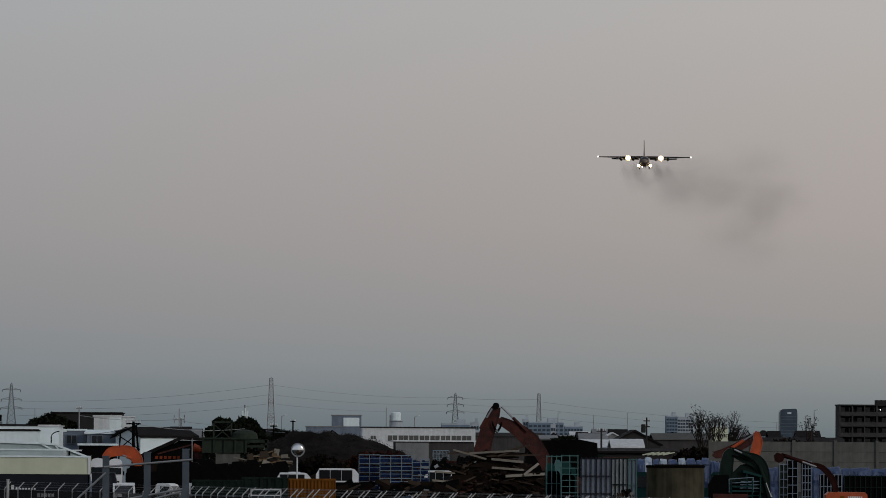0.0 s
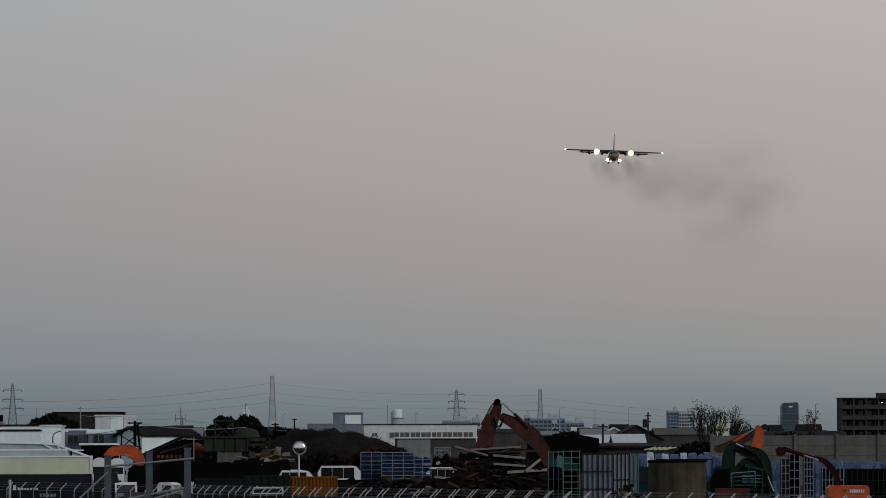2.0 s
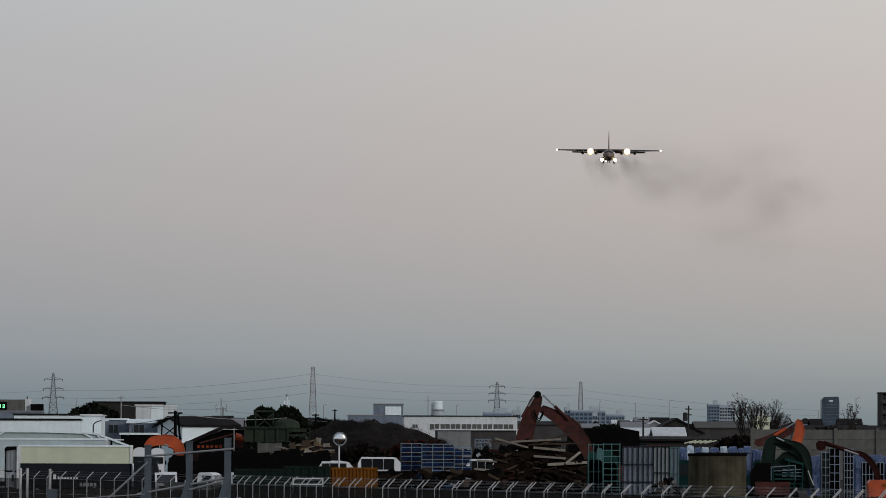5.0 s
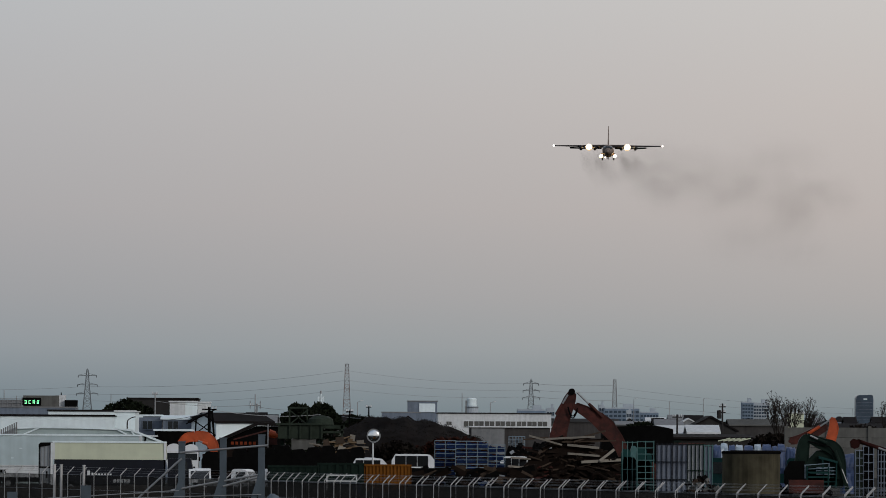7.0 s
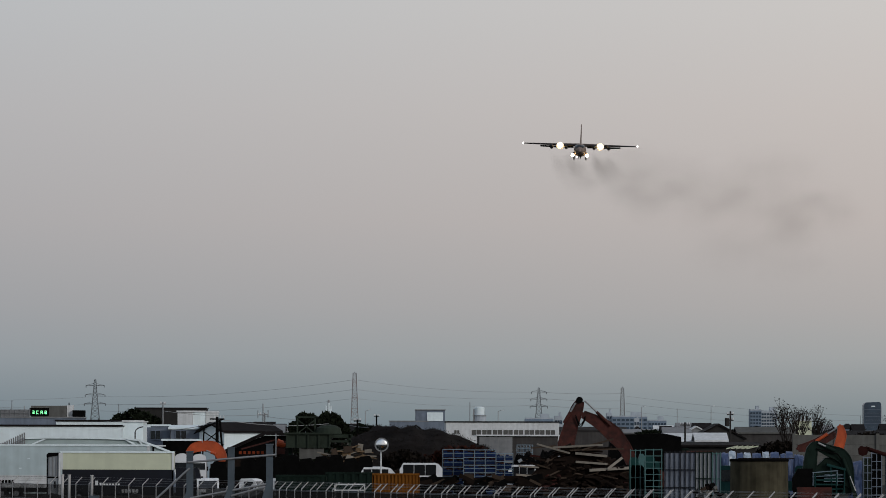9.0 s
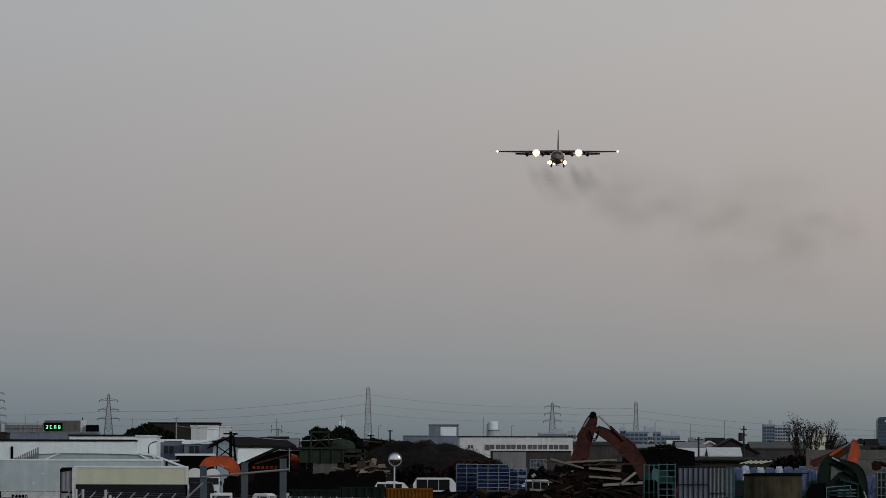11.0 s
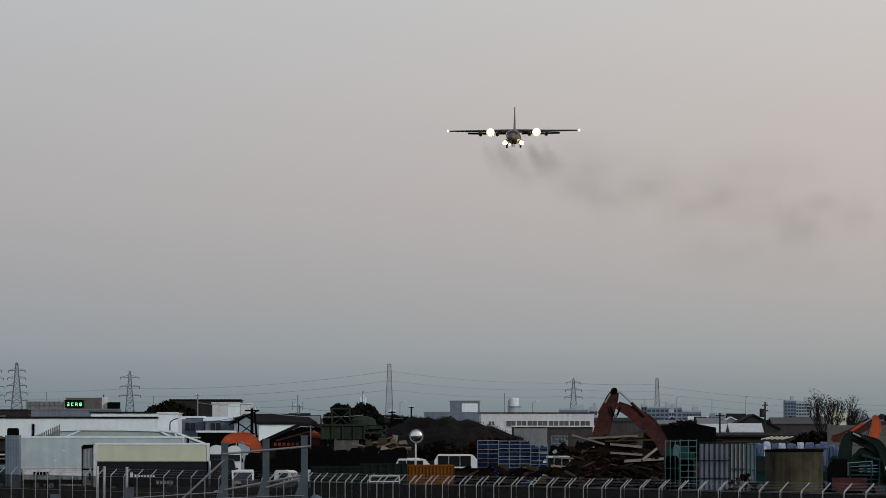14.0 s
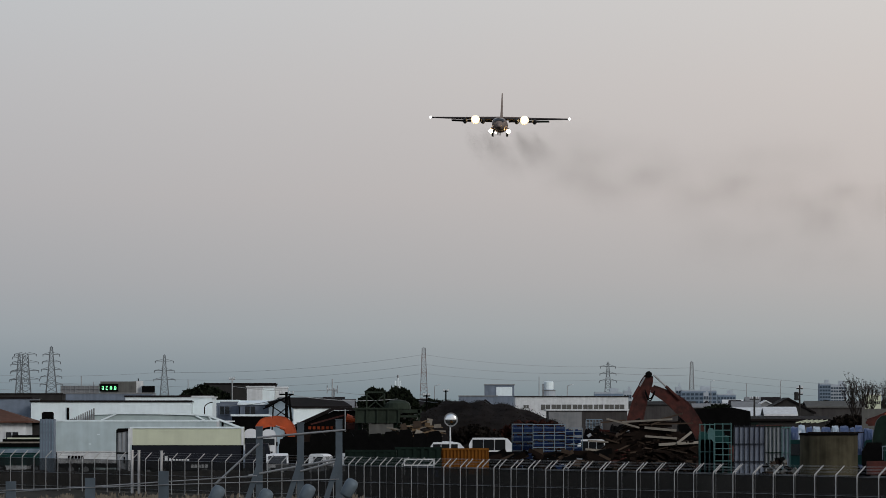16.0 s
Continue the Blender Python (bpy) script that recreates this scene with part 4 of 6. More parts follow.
def box_truck(label, u0, u1, vtop, d, side_mat, end_mat, cab_mat, lower_mat, box_h=2.3, skirt=1.0, bars=(), name="box_truck"):
    """A box body seen from its side; the cab stands at its far right end."""
    L, h = across(u1, d) - across(u0, d), height(vtop, d)
    t = thing(name, label, "truck", across((u0 + u1) / 2, d), d, rz=0)
    zb = h - box_h
    body = part("box_body", Geo().box(0, 0, zb, L, 2.4, box_h), side_mat, t)
    for x in (-L / 2 + 0.08, L / 2 - 0.08):
        part("corner_post", Geo().box(x, -1.22, zb, 0.18, 0.1, box_h + 0.05), M_OFFWHITE, body)
    part("top_rail", Geo().box(0, -1.22, h - 0.06, L + 0.05, 0.12, 0.13), M_WHITE, body)
    part("roof_panel", Geo().box(0, 0, h, L, 2.35, 0.05), M_OFFWHITE, body)
    part("end_door", Geo().box(-L / 2 - 0.04, 0, zb + 0.05, 0.06, 2.3, box_h - 0.1), end_mat, body)
    part("chassis", Geo().box(0, 0, 0.6, L * 0.98, 0.9, max(0.3, zb - 0.6)), M_BLACK, t)
    part("side_skirt", Geo().box(0, -1.15, zb - skirt, L * 0.96, 0.08, skirt - 0.03), lower_mat, t)
    part("cab", Geo().prism([(0, 0.6), (2.0, 0.6), (2.0, 1.7), (1.75, 2.75), (0, 2.75)], -1.15, 1.15, Matrix.Translation((L / 2 + 0.12, 0, 0))), cab_mat, t)
    part("cab_window", Geo().box(L / 2 + 1.15, -1.17, 1.75, 1.0, 0.05, 0.75), M_GLASS, t)
    wheels(t, (-L / 2 + 1.4, -L / 2 + 2.6, L / 2 - 0.6 + 1.6), 1.05)
    for x, z, ww, hh in bars:
        part("lettering_bar", Geo().box(x, -1.21, z, ww, 0.03, hh), M_WHITE, t)
    return t, L, h


def word(x, z):
    """Five small bars in place of a company's letters."""
    return [(x + i * 0.27, z, 0.2, 0.27) for i in range(5)]


t, L, h = box_truck("long silver box truck with a white lower panel", 97, 388, 745, 590, M_SILVER, M_BLUEGREY, M_BLUEGREY, M_OFFWHITE, 2.55, 0.9)
for x, z in ((-5.45, 1.32),):
    for a, b, c, e in word(x, z):
        part("lettering_bar", Geo().box(a, -1.22, b, c, 0.03, e), M_BLACK, t)
for x, z in ((-3.08, 3.27), (-3.77, 2.49)):
    part("marker_lamp", Geo().box(x, -1.225, z, 0.22, 0.04, 0.09), M_WHITE, t)
part("lower_rail", Geo().box(0, -1.21, h - 2.56, L, 0.05, 0.1), M_OFFWHITE, t)
# its neighbour's ribbed end with a black vent on top
D = 584
b = thing("container", "blue-grey ribbed container end with a black vent", "container", across(83, D), D + 1.5)
w, h = across(96, D) - across(71, D), height(742, D)
part("container_body", Geo().box(0, 0, 0.25, w, 3, h - 0.25), M_BLUEGREY, b)
r = None
for i in range(5):
    at = pose(-w / 2 + w * (i + 0.5) / 5, -1.52, 0.3)
    r = part("rib", Geo().box(0, 0, 0, 0.09, 0.08, h - 0.4), M_PALEBLUE, b, at=at) if r is None else again(r, at)
part("vent", Geo().box(0, 0, h, w * 0.8, 1.2, 0.5).box(0, 0, h + 0.5, w * 0.7, 1.0, 0.08), M_BLACK, b)
part("skid", Geo().box(0, 0, 0, w, 2.8, 0.25), M_BLACK, b)

t, L, h = box_truck("cream box truck with blue-black lower side", 232, 432, 757, 560, M_CREAM, M_GREY, M_NAVY, M_NAVY, 1.35, 1.9)
part("front_frame", Geo().box(-L / 2 - 0.62, -0.9, 0.4, 0.85, 0.5, 3.35), M_SILVERDULL, t, "grey ribbed headboard")
part("headboard_post", Geo().box(-L / 2 - 0.08, -1.2, 0.4, 0.16, 0.3, 3.5), M_OFFWHITE, t)
part("headboard_post", Geo().box(-L / 2 - 1.04, -1.0, 0.4, 0.1, 0.3, 3.2), M_BLACK, t)
part("headboard_cap", Geo().prism([(-1.1, 3.55), (0.0, 3.72), (0.0, 3.92), (-0.95, 3.9), (-1.1, 3.75)], -1.25, -0.5, Matrix.Translation((-L / 2, 0, 0))), M_BLACK, t)
for i in range(3):
    part("headboard_rib", Geo().box(-L / 2 - 0.9 + 0.28 * i, -1.18, 2.1, 0.07, 0.06, 1.5), M_GREY, t)
part("headboard_gap", Geo().box(-L / 2 - 0.62, -1.16, 1.95, 0.85, 0.05, 0.12), M_BLACK, t)
part("headboard_latch", Geo().box(-L / 2 - 0.45, -1.18, 1.2, 0.12, 0.06, 0.5), M_BLACK, t)
for a, b, c, e in [(-1.6, 1.36, 0.22, 0.4), (-1.3, 1.36, 0.14, 0.24)] + [(-1.0 + 0.22 * i, 1.42, 0.15, 0.12) for i in range(6)] + word(0.42, 0.85):
    part("lettering_bar", Geo().box(a, -1.22, b, c, 0.03, e), M_OFFWHITE, t)
part("lettering_bar", Geo().box(1.35, -1.22, 0.68, 0.35, 0.03, 0.1), M_OFFWHITE, t)

# shallow tent hall with white edges behind the trucks
D = 640
t = thing("tent_hall", "grey tent hall with a shallow roof and white edges", "tent", across(268, D), D + 5)


def tent_at(u, v):
    return (across(u, D) - across(268, D), height(v, D))


rim = [tent_at(u, v) for u, v in ((139, 746), (166, 733.6), (205, 732.3), (280, 732.6), (348, 734.6), (369, 736.4), (426, 758))]
part("roof_skin", Geo().prism(rim + [(rim[-1][0], 0), (rim[0][0], 0)], -4.5, 5), M_TENT, t)
gg = Geo()
for (xa, za), (xb, zb) in zip(rim[:-1], rim[1:]):
    gg.beam((xa, -4.6, za + 0.03), (xb, -4.6, zb + 0.03), 0.17)
part("roof_edge", gg, M_WHITE, t)
for (ua, va), (ub, vb) in (((179, 744), (205, 733)), ((362, 744), (345, 735)), ((384, 757), (369, 737))):
    (xa, za), (xb, zb) = tent_at(ua, va), tent_at(ub, vb)
    part("rafter", Geo().beam((xa, -4.62, za), (xb, -4.62, zb), 0.13), M_WHITE, t)
part("eave_band", Geo().box((rim[0][0] + rim[-1][0]) / 2, -4.56, height(747, D), rim[-1][0] - rim[0][0] - 1.0, 0.08, 0.12), M_OFFWHITE, t)
(x0, z0), (x1, z1) = tent_at(394, 745), tent_at(397, 757)
part("side_gap", Geo().box(x0, -4.58, z1, 0.16, 0.06, z0 - z1), M_BLACK, t)
slat = None
for i in range(11):
    f = i / 10
    x, z = tent_at(128 + 38 * f, 743)
    at = pose(x, -4.75, z - 0.4)
    part("screen_slat", Geo().box(0, 0, 0, 0.13, 0.04, 0.5 + 0.9 * f), M_GREY, t, at=at)

# flatbed trucks with stacked boards at the tiled house
D = 600
t = thing("flatbed_truck", "dark flatbed truck loaded with yellowish boards", "truck", across(35, D), D)
L = across(75, D) - across(-20, D)
part("bed", Geo().box(0, 0, 0.7, L, 2.2, 1.5), M_TEAL, t)
for i, (m_, hh) in enumerate(((M_BLACK, 0.35), (M_PALEWOOD, 0.12), (M_BLACK, 0.22), (M_CREAM, 0.12), (M_BLACK, 0.2))):
    part("board", Geo().box(0.2 * i, 0, 2.2 + (0, 0.35, 0.47, 0.69, 0.81)[i], L * (0.95 - 0.08 * i), 2.0, hh), m_, t)
part("side_board", Geo().box(0.2, -1.15, 1.75, L * 0.9, 0.08, 0.35), M_PALEBLUE, t)
wheels(t, (-1.6, 1.4), 0.95, 0.42)


def small_truck(label, u, d, cab, s=1.0, rz=0.0, bed=M_GREY):
    """A light truck seen from its front quarter: cab, windscreen, bumper, bed and wheels."""
    t = thing("light_truck", label, "truck", across(u, d), d, rz=rz, group="parked light trucks")
    k = s
    part("cab", Geo().prism([(-0.05, 0.45), (1.5, 0.45), (1.62, 0.7), (1.6, 1.15), (1.3, 1.78), (1.15, 1.92), (0.9, 1.98), (0.2, 1.98), (0.05, 1.85)], -0.85, 0.85, Matrix.Diagonal((s, s, k, 1))), cab, t)
    part("windscreen", Geo().beam((1.62 * s, 0, 1.16 * k), (1.33 * s, 0, 1.76 * k), 0.05, 1.4 * s), M_GLASS, t)
    part("side_window", Geo().box(0.8 * s, -0.87 * s, 1.15 * k, 0.75 * s, 0.04, 0.6 * k), M_GLASS, t)
    part("grille", Geo().box(1.61 * s, 0, 0.72 * k, 0.05, 1.1 * s, 0.16 * k), M_BLACK, t)
    for y in (-0.66, 0.66):
        part("headlamp", Geo().box(1.61 * s, y * s, 0.7 * k, 0.06, 0.22 * s, 0.18 * k), M_SILVER, t)
    for y in (-0.98, 0.98):
        part("wing_mirror", Geo().box(1.45 * s, y * s, 1.2 * k, 0.08, 0.12 * s, 0.3 * k), M_BLACK, t)
    part("bumper", Geo().box(1.6 * s, 0, 0.4 * s, 0.14, 1.6 * s, 0.25 * s), M_OFFWHITE, t)
    part("bed", Geo().box(-1.4 * s, 0, 0.65 * s, 2.6 * s, 1.65 * s, 0.12).box(-1.4 * s, -0.82 * s, 0.65 * s, 2.6 * s, 0.06, 0.5 * s).box(-1.4 * s, 0.82 * s, 0.65 * s, 2.6 * s, 0.06, 0.5 * s), bed, t)
    wheels(t, (0.8 * s, -1.8 * s), 0.72 * s, 0.34 * s)
    return t


def front_truck(label, u0, u1, vtop, d):
    """A cab seen from its front: rounded roof deflector, windscreen, grille, lamps and a box behind."""
    w, h = across(u1, d) - across(u0, d), height(vtop, d)
    t = thing("light_truck", label, "truck", across((u0 + u1) / 2, d), d, group="parked light trucks")
    dome = [(w / 2 * math.cos(a) * (1 if abs(math.cos(a)) < 0.9 else 0.98), h - 0.75 + 0.75 * math.sin(a) ** 0.6) for a in [math.pi * i / 12 for i in range(1, 12)]]
    part("roof_deflector", Geo().prism([(w / 2, h - 0.75)] + dome + [(-w / 2, h - 0.75)], -0.9, 0.6), M_TRUCKWHITE, t)
    part("cab", Geo().prism([(-w / 2, 0.5), (w / 2, 0.5), (w / 2, h - 0.76), (-w / 2, h - 0.76)], -1.0, 0.6), M_TRUCKWHITE, t)
    part("windscreen", Geo().box(0, -1.02, h - 1.5, w * 0.88, 0.05, 0.62), M_GLASS, t)
    part("grille", Geo().box(0, -1.02, 0.95, w * 0.6, 0.05, 0.3), M_BLACK, t)
    for s in (-1, 1):
        part("headlamp", Geo().box(s * w * 0.38, -1.02, 0.8, w * 0.14, 0.06, 0.18), M_SILVER, t)
        part("wing_mirror", Geo().box(s * (w / 2 + 0.14), -1.0, h - 1.6, 0.14, 0.1, 0.4), M_BLACK, t)
    part("bumper", Geo().box(0, -1.05, 0.4, w, 0.14, 0.28), M_GREY, t)
    part("load_box", Geo().box(0, 2.2, 0.8, w * 1.02, 3.0, h - 1.4), M_GREY, t)
    wheels(t, (0,), w * 0.42, 0.4)


front_truck("white truck with a rounded roof deflector", 432, 457, 759, 690)
front_truck("white truck with a rounded roof deflector", 463, 488, 760, 692)
small_truck("white light truck facing the fence", 489, 560, M_TRUCKWHITE, 1.0, -85)
small_truck("white light truck facing the fence", 553, 555, M_TRUCKWHITE, 1.0, -20)
small_truck("white light truck beside a black stack", 611, 560, M_TRUCKWHITE, 1.0, -30)
small_truck("white light truck beside a mirror", 768, 620, M_TRUCKWHITE, 1.3, -30)
small_truck("white light truck parked by a fence", 1030, 560, M_TRUCKWHITE, 1.0, 180)


M_VANGLASS = mat("tinted_van_glass", (0.006, 0.007, 0.008), 0.3, var=0.3, bump=0, spec=0.15)


def van(label, u0, u1, vtop, d, z0=0.0):
    """A van seen from its side, only its roof and window band catching light."""
    L, z = across(u1, d) - across(u0, d), height(vtop, d) - 1.2
    t = thing("van", label, "van", across((u0 + u1) / 2, d), d, group="parked vans")
    h = 1.2 + z
    part("body", Geo().prism([(-L / 2, z + 0.1), (L / 2, z + 0.1), (L / 2, z + 0.75), (L / 2 - 0.35, h - 0.06), (L / 2 - 0.6, h), (-L / 2 + 0.3, h), (-L / 2, h - 0.5)], -0.85, 0.85), M_TRUCKWHITE, t)
    for k in range(3):
        a_ = -L / 2 + 0.25 + (L - 0.75) * k / 3
        part("side_window", Geo().box(a_ + (L - 0.75) / 6, -0.86, z + 0.22, (L - 0.75) / 3 - 0.05, 0.05, 0.84), M_VANGLASS, t)
    part("bumper", Geo().box(0, 0, z, L + 0.12, 1.6, 0.2), M_BLACK, t)
    part("loader_bed", Geo().box(0, 0, 0.55, L * 1.1, 2.0, z - 0.55), M_BLACK, t, "dark low-loader bed")
    wheels(t, (-L / 2 + 0.8, L / 2 - 0.8), 0.78, 0.4)


van("white van with a dark window band", 830, 906, 775, 575)
van("white van with a dark window band", 760, 822, 783, 560)
van("white pickup half hidden by scrap", 1022, 1080, 778, 575)


# containers
def container(label, u0, u1, vtop, d, material, rib_mat, ribs):
    L, h = across(u1, d) - across(u0, d), height(vtop, d)
    t = thing("container", label, "container", across((u0 + u1) / 2, d), d + 1.2, group="open containers")
    g = Geo()
    for x, y, sx, sy in ((0, -1.1, L, 0.1), (0, 1.1, L, 0.1), (-L / 2, 0, 0.1, 2.3), (L / 2, 0, 0.1, 2.3)):
        g.box(x, y, 0.2, sx, sy, h - 0.2)
    g.box(0, 0, 0.15, L, 2.2, 0.1)
    part("container_body", g, material, t)
    part("rim", Geo().box(0, -1.16, h - 0.12, L + 0.1, 0.2, 0.14), rib_mat, t)
    part("skid", Geo().box(0, 0, 0, L * 0.9, 2.0, 0.16), M_BLACK, t)
    r = None
    for i in range(ribs):
        at = pose(-L / 2 + L * (i + 0.5) / ribs, -1.2, 0.25)
        r = part("rib", Geo().box(0, 0, 0, L / ribs * 0.4, 0.12, h - 0.35), rib_mat, t, at=at) if r is None else again(r, at)


container("open rusty yellow ribbed container", 783, 864, 794, 530, M_YELLOW, M_YELLOW, 13)
container("dark green open skip", 612, 700, 797, 535, M_DKGREEN, M_DKGREEN, 7)
container("dark green open skip with pale edge frame", 700, 782, 792, 545, M_DKGREEN, M_DKGREEN, 6)
D = 540
solid("pallet_frame", Geo().box(0, 0, 1.62, 2.3, 0.1, 0.1).box(-1.1, 0, 0, 0.1, 0.1, 1.7).box(1.1, 0, 0, 0.1, 0.1, 1.7).box(0, 0, 1.2, 2.2, 0.08, 0.08), M_OFFWHITE, "white bent tube frame beside a skip", "frame", across(742, D), D - 0.8)
# black stacked tarpaulin bank
D = 600
rnd = random.Random(9)
W = across(782, D) - across(548, D)
t = thing("tarp_stack", "long black tarpaulin-covered stack of scrap", "stack", across(665, D), D + 3)
for i in range(9):
    hh = height(761, D) * rnd.uniform(0.92, 1.02)
    a = W / 9
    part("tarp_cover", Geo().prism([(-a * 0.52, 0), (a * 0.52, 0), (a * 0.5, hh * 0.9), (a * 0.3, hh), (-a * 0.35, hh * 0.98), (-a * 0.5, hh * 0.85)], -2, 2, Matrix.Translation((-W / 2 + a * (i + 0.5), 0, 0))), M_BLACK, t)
t = thing("tarp_stack", "black heap of tyres and scrap", "stack", across(705, 640), 640)
for i in range(14):
    x, z = rnd.uniform(-5, 6), rnd.uniform(0.4, 2.6)
    part("scrap_piece", Geo().box(0, 0, -0.4, rnd.uniform(0.8, 2.2), 1.5, rnd.uniform(0.5, 0.9), Matrix.Translation((x, rnd.uniform(-1, 1), z)) @ Matrix.Rotation(rnd.uniform(-0.3, 0.3), 4, "Y")), M_DARKWOOD, t)
t = thing("board_pile", "pile of pale broken boards and crates", "timber pile", across(735, 640), 640)
for i in range(46):
    x = rnd.uniform(-2.0, 2.2)
    z = 2.9 + rnd.uniform(0, 1.45) * (1 - abs(x) / 4.4)
    crate = i % 4 == 0
    part("crate" if crate else "board", Geo().box(0, 0, 0, rnd.uniform(0.4, 0.8) if crate else rnd.uniform(0.5, 1.5), rnd.uniform(0.2, 0.6), rnd.uniform(0.3, 0.6) if crate else rnd.uniform(0.05, 0.14), Matrix.Translation((x, rnd.uniform(-1, 0.4), z)) @ Matrix.Rotation(rnd.uniform(-0.4, 0.4), 4, "Y")), (M_CRATE, M_PALEWOOD, M_WOOD, M_CRATE, M_PALEWOOD, M_CRATE)[i % 6], t)
part("heap_core", Geo().prism([(-2.6, 0), (2.8, 0), (2.0, 3.4), (-1.8, 3.3)], -1, 1.5), M_DARKWOOD, t)

# orange clutter beside the shed
t = thing("orange_barrier", "orange slatted machine guard under a shed roof", "machine", across(560, 655), 655)
part("guard_panel", Geo().prism([(-3.3, 0), (3.0, 0), (3.0, 4.0), (2.0, 4.0), (-3.3, 2.6)], -0.2, 0.2), M_DARKWOOD, t)
s = None
for i in range(6):
    at = pose(-0.6 + i * 0.4, -0.24, 3.5)
    s = part("slat", Geo().box(0, 0, 0, 0.24, 0.08, 0.26), M_DULLORANGE, t, at=at) if s is None else again(s, at)
part("sloping_beam", Geo().beam((-0.5, -0.3, 3.95), (2.6, -0.3, 4.8), 0.14), M_RUST, t)
part("roller", Geo().tube((2.7, -0.4, 4.55), (3.5, -0.4, 4.3), 0.38, 0.3, 12), M_ORANGE, t)
part("bracket", Geo().box(3.1, -0.5, 3.5, 0.7, 0.3, 0.6).box(3.5, -0.5, 4.1, 0.3, 0.3, 0.6), M_RUST, t)

# green sorting machine with its hopper frame
D = 650
t = thing("sorting_machine", "large grey-green sorting machine with hopper and lattice frame", "machine", across(690, D), D + 2)
x0, x1 = across(630, D) - across(690, D), across(706, D) - across(690, D)
zt, zb = height(724, D), height(749, D)
part("hopper", Geo().prism([(x0, zb), (x1, zb), (x1 + 0.2, zt), (x0 - 0.1, zt)], -1.4, 1.6), M_GREEN, t)
r = None
for i in range(5):
    at = pose(x0 + (x1 - x0) * i / 4, -1.5, zb)
    r = part("stiffener", Geo().box(0, 0, 0, 0.14, 0.16, zt - zb), M_GREEN, t, at=at) if r is None else again(r, at)
part("hopper_rim", Geo().box((x0 + x1) / 2, -1.5, zt - 0.05, x1 - x0 + 0.5, 0.25, 0.16), M_GREEN, t)
part("tower_frame", Geo().beam((-2.1, 0, zt), (-2.1, 0, zt + 1.5), 0.14).beam((-0.5, 0, zt), (-0.5, 0, zt + 1.5), 0.14).beam((-2.1, 0, zt), (-0.5, 0, zt + 1.3), 0.1).beam((-0.5, 0, zt), (-2.1, 0, zt + 1.3), 0.1).beam((-2.2, 0, zt + 1.5), (-0.4, 0, zt + 1.5), 0.14), M_GREEN, t)
part("dome", Geo().lathe([(zt, 1.2), (zt + 0.5, 1.1), (zt + 0.75, 0.7), (zt + 0.85, 0.1)], 16, Matrix.Translation((0.7, 0, 0))), M_GREEN, t)
part("chute", Geo().box((x1 + 2.6) / 2, 0, zb + 0.5, 2.2, 2.2, 0.2).box((x1 + 2.6) / 2, 0, zt - 0.35, 2.3, 2.2, 0.3).box(2.6, 0, zb, 0.2, 2.2, zt - zb), M_GREEN, t)
for x in (x0 + 0.3, -1.0, x1 - 0.3, 2.5):
    part("leg", Geo().box(x, 0, 0, 0.3, 0.3, zb), M_DKGREEN, t)
part("lower_bin", Geo().box(-0.8, -0.5, zb - 1.0, 2.2, 1.5, 0.95), M_CONCRETE, t)

# convex traffic mirror
D = 545
t = thing("traffic_mirror", "round convex traffic mirror on a pale post", "mirror", across(798, D), D - 0.5)
z = height(743, D)
part("post", Geo().tube((-0.05, 0.15, 0), (-0.05, 0.15, z), 0.06), M_OFFWHITE, t)
part("mirror_face", Geo().lathe([(0, 0.5), (0.05, 0.46), (0.1, 0.3), (0.12, 0.05)], 24, Matrix.Translation((0, 0, z)) @ Matrix.Rotation(math.pi / 2, 4, "X")), mat("mirror_face", (0.75, 0.77, 0.78), 0.12, 1.0, var=0.1, bump=0), t, smooth=True)
part("mirror_hood", Geo().lathe([(-0.06, 0.3), (-0.02, 0.52), (0.06, 0.53), (0.06, 0.5)], 24, Matrix.Translation((0, 0, z)) @ Matrix.Rotation(math.pi / 2, 4, "X")), M_GREY, t)


# ---- stacked blue racks ----
def rack_stack(label, u0, u1, vtop, d, tiers, bays, material, load=None):
    L, h = across(u1, d) - across(u0, d), height(vtop, d)
    t = thing("rack_stack", label, "steel rack", across((u0 + u1) / 2, d), d, group="stacked racks")
    z0 = 0.15
    th = (h - z0) / tiers
    post = rail = fill = None
    part("skid", Geo().box(0, 0, 0, L, 2.0, z0), M_BLACK, t)
    for k in range(tiers):
        for y in (-1.0, 1.0):
            at = pose(0, y, z0 + th * (k + 0.9))
            rail = part("rail", Geo().box(0, 0, 0, L, 0.1, 0.055).box(0, 0, -th * 0.42, L, 0.1, 0.035), M_PALEBLUE, t, at=at) if rail is None else again(rail, at)
        for i in range(bays + 1):
            at = pose(-L / 2 + L * i / bays, -1.0, z0 + th * k)
            post = part("post", Geo().box(0, 0, 0, 0.05, 0.08, th), M_PALEBLUE, t, at=at) if post is None else again(post, at)
        for i in range(bays):
            if (i * 7 + k * 5 + tiers) % 6 == 0:
                continue
            at = pose(-L / 2 + L * (i + 0.5) / bays + 0.05 * ((i + 2 * k) % 3 - 1), 0.12 * ((k + i) % 3), z0 + th * k + 0.05)
            fill = part("crate", Geo().box(0, 0, 0, L / bays * 0.86, 1.7, th * 0.58).box(-L / bays * 0.22, -0.1, th * 0.58, L / bays * 0.3, 1.5, th * 0.14).box(L / bays * 0.2, -0.86, th * 0.12, L / bays * 0.18, 0.06, th * 0.2), material, t, at=at) if fill is None else again(fill, at)
    return t


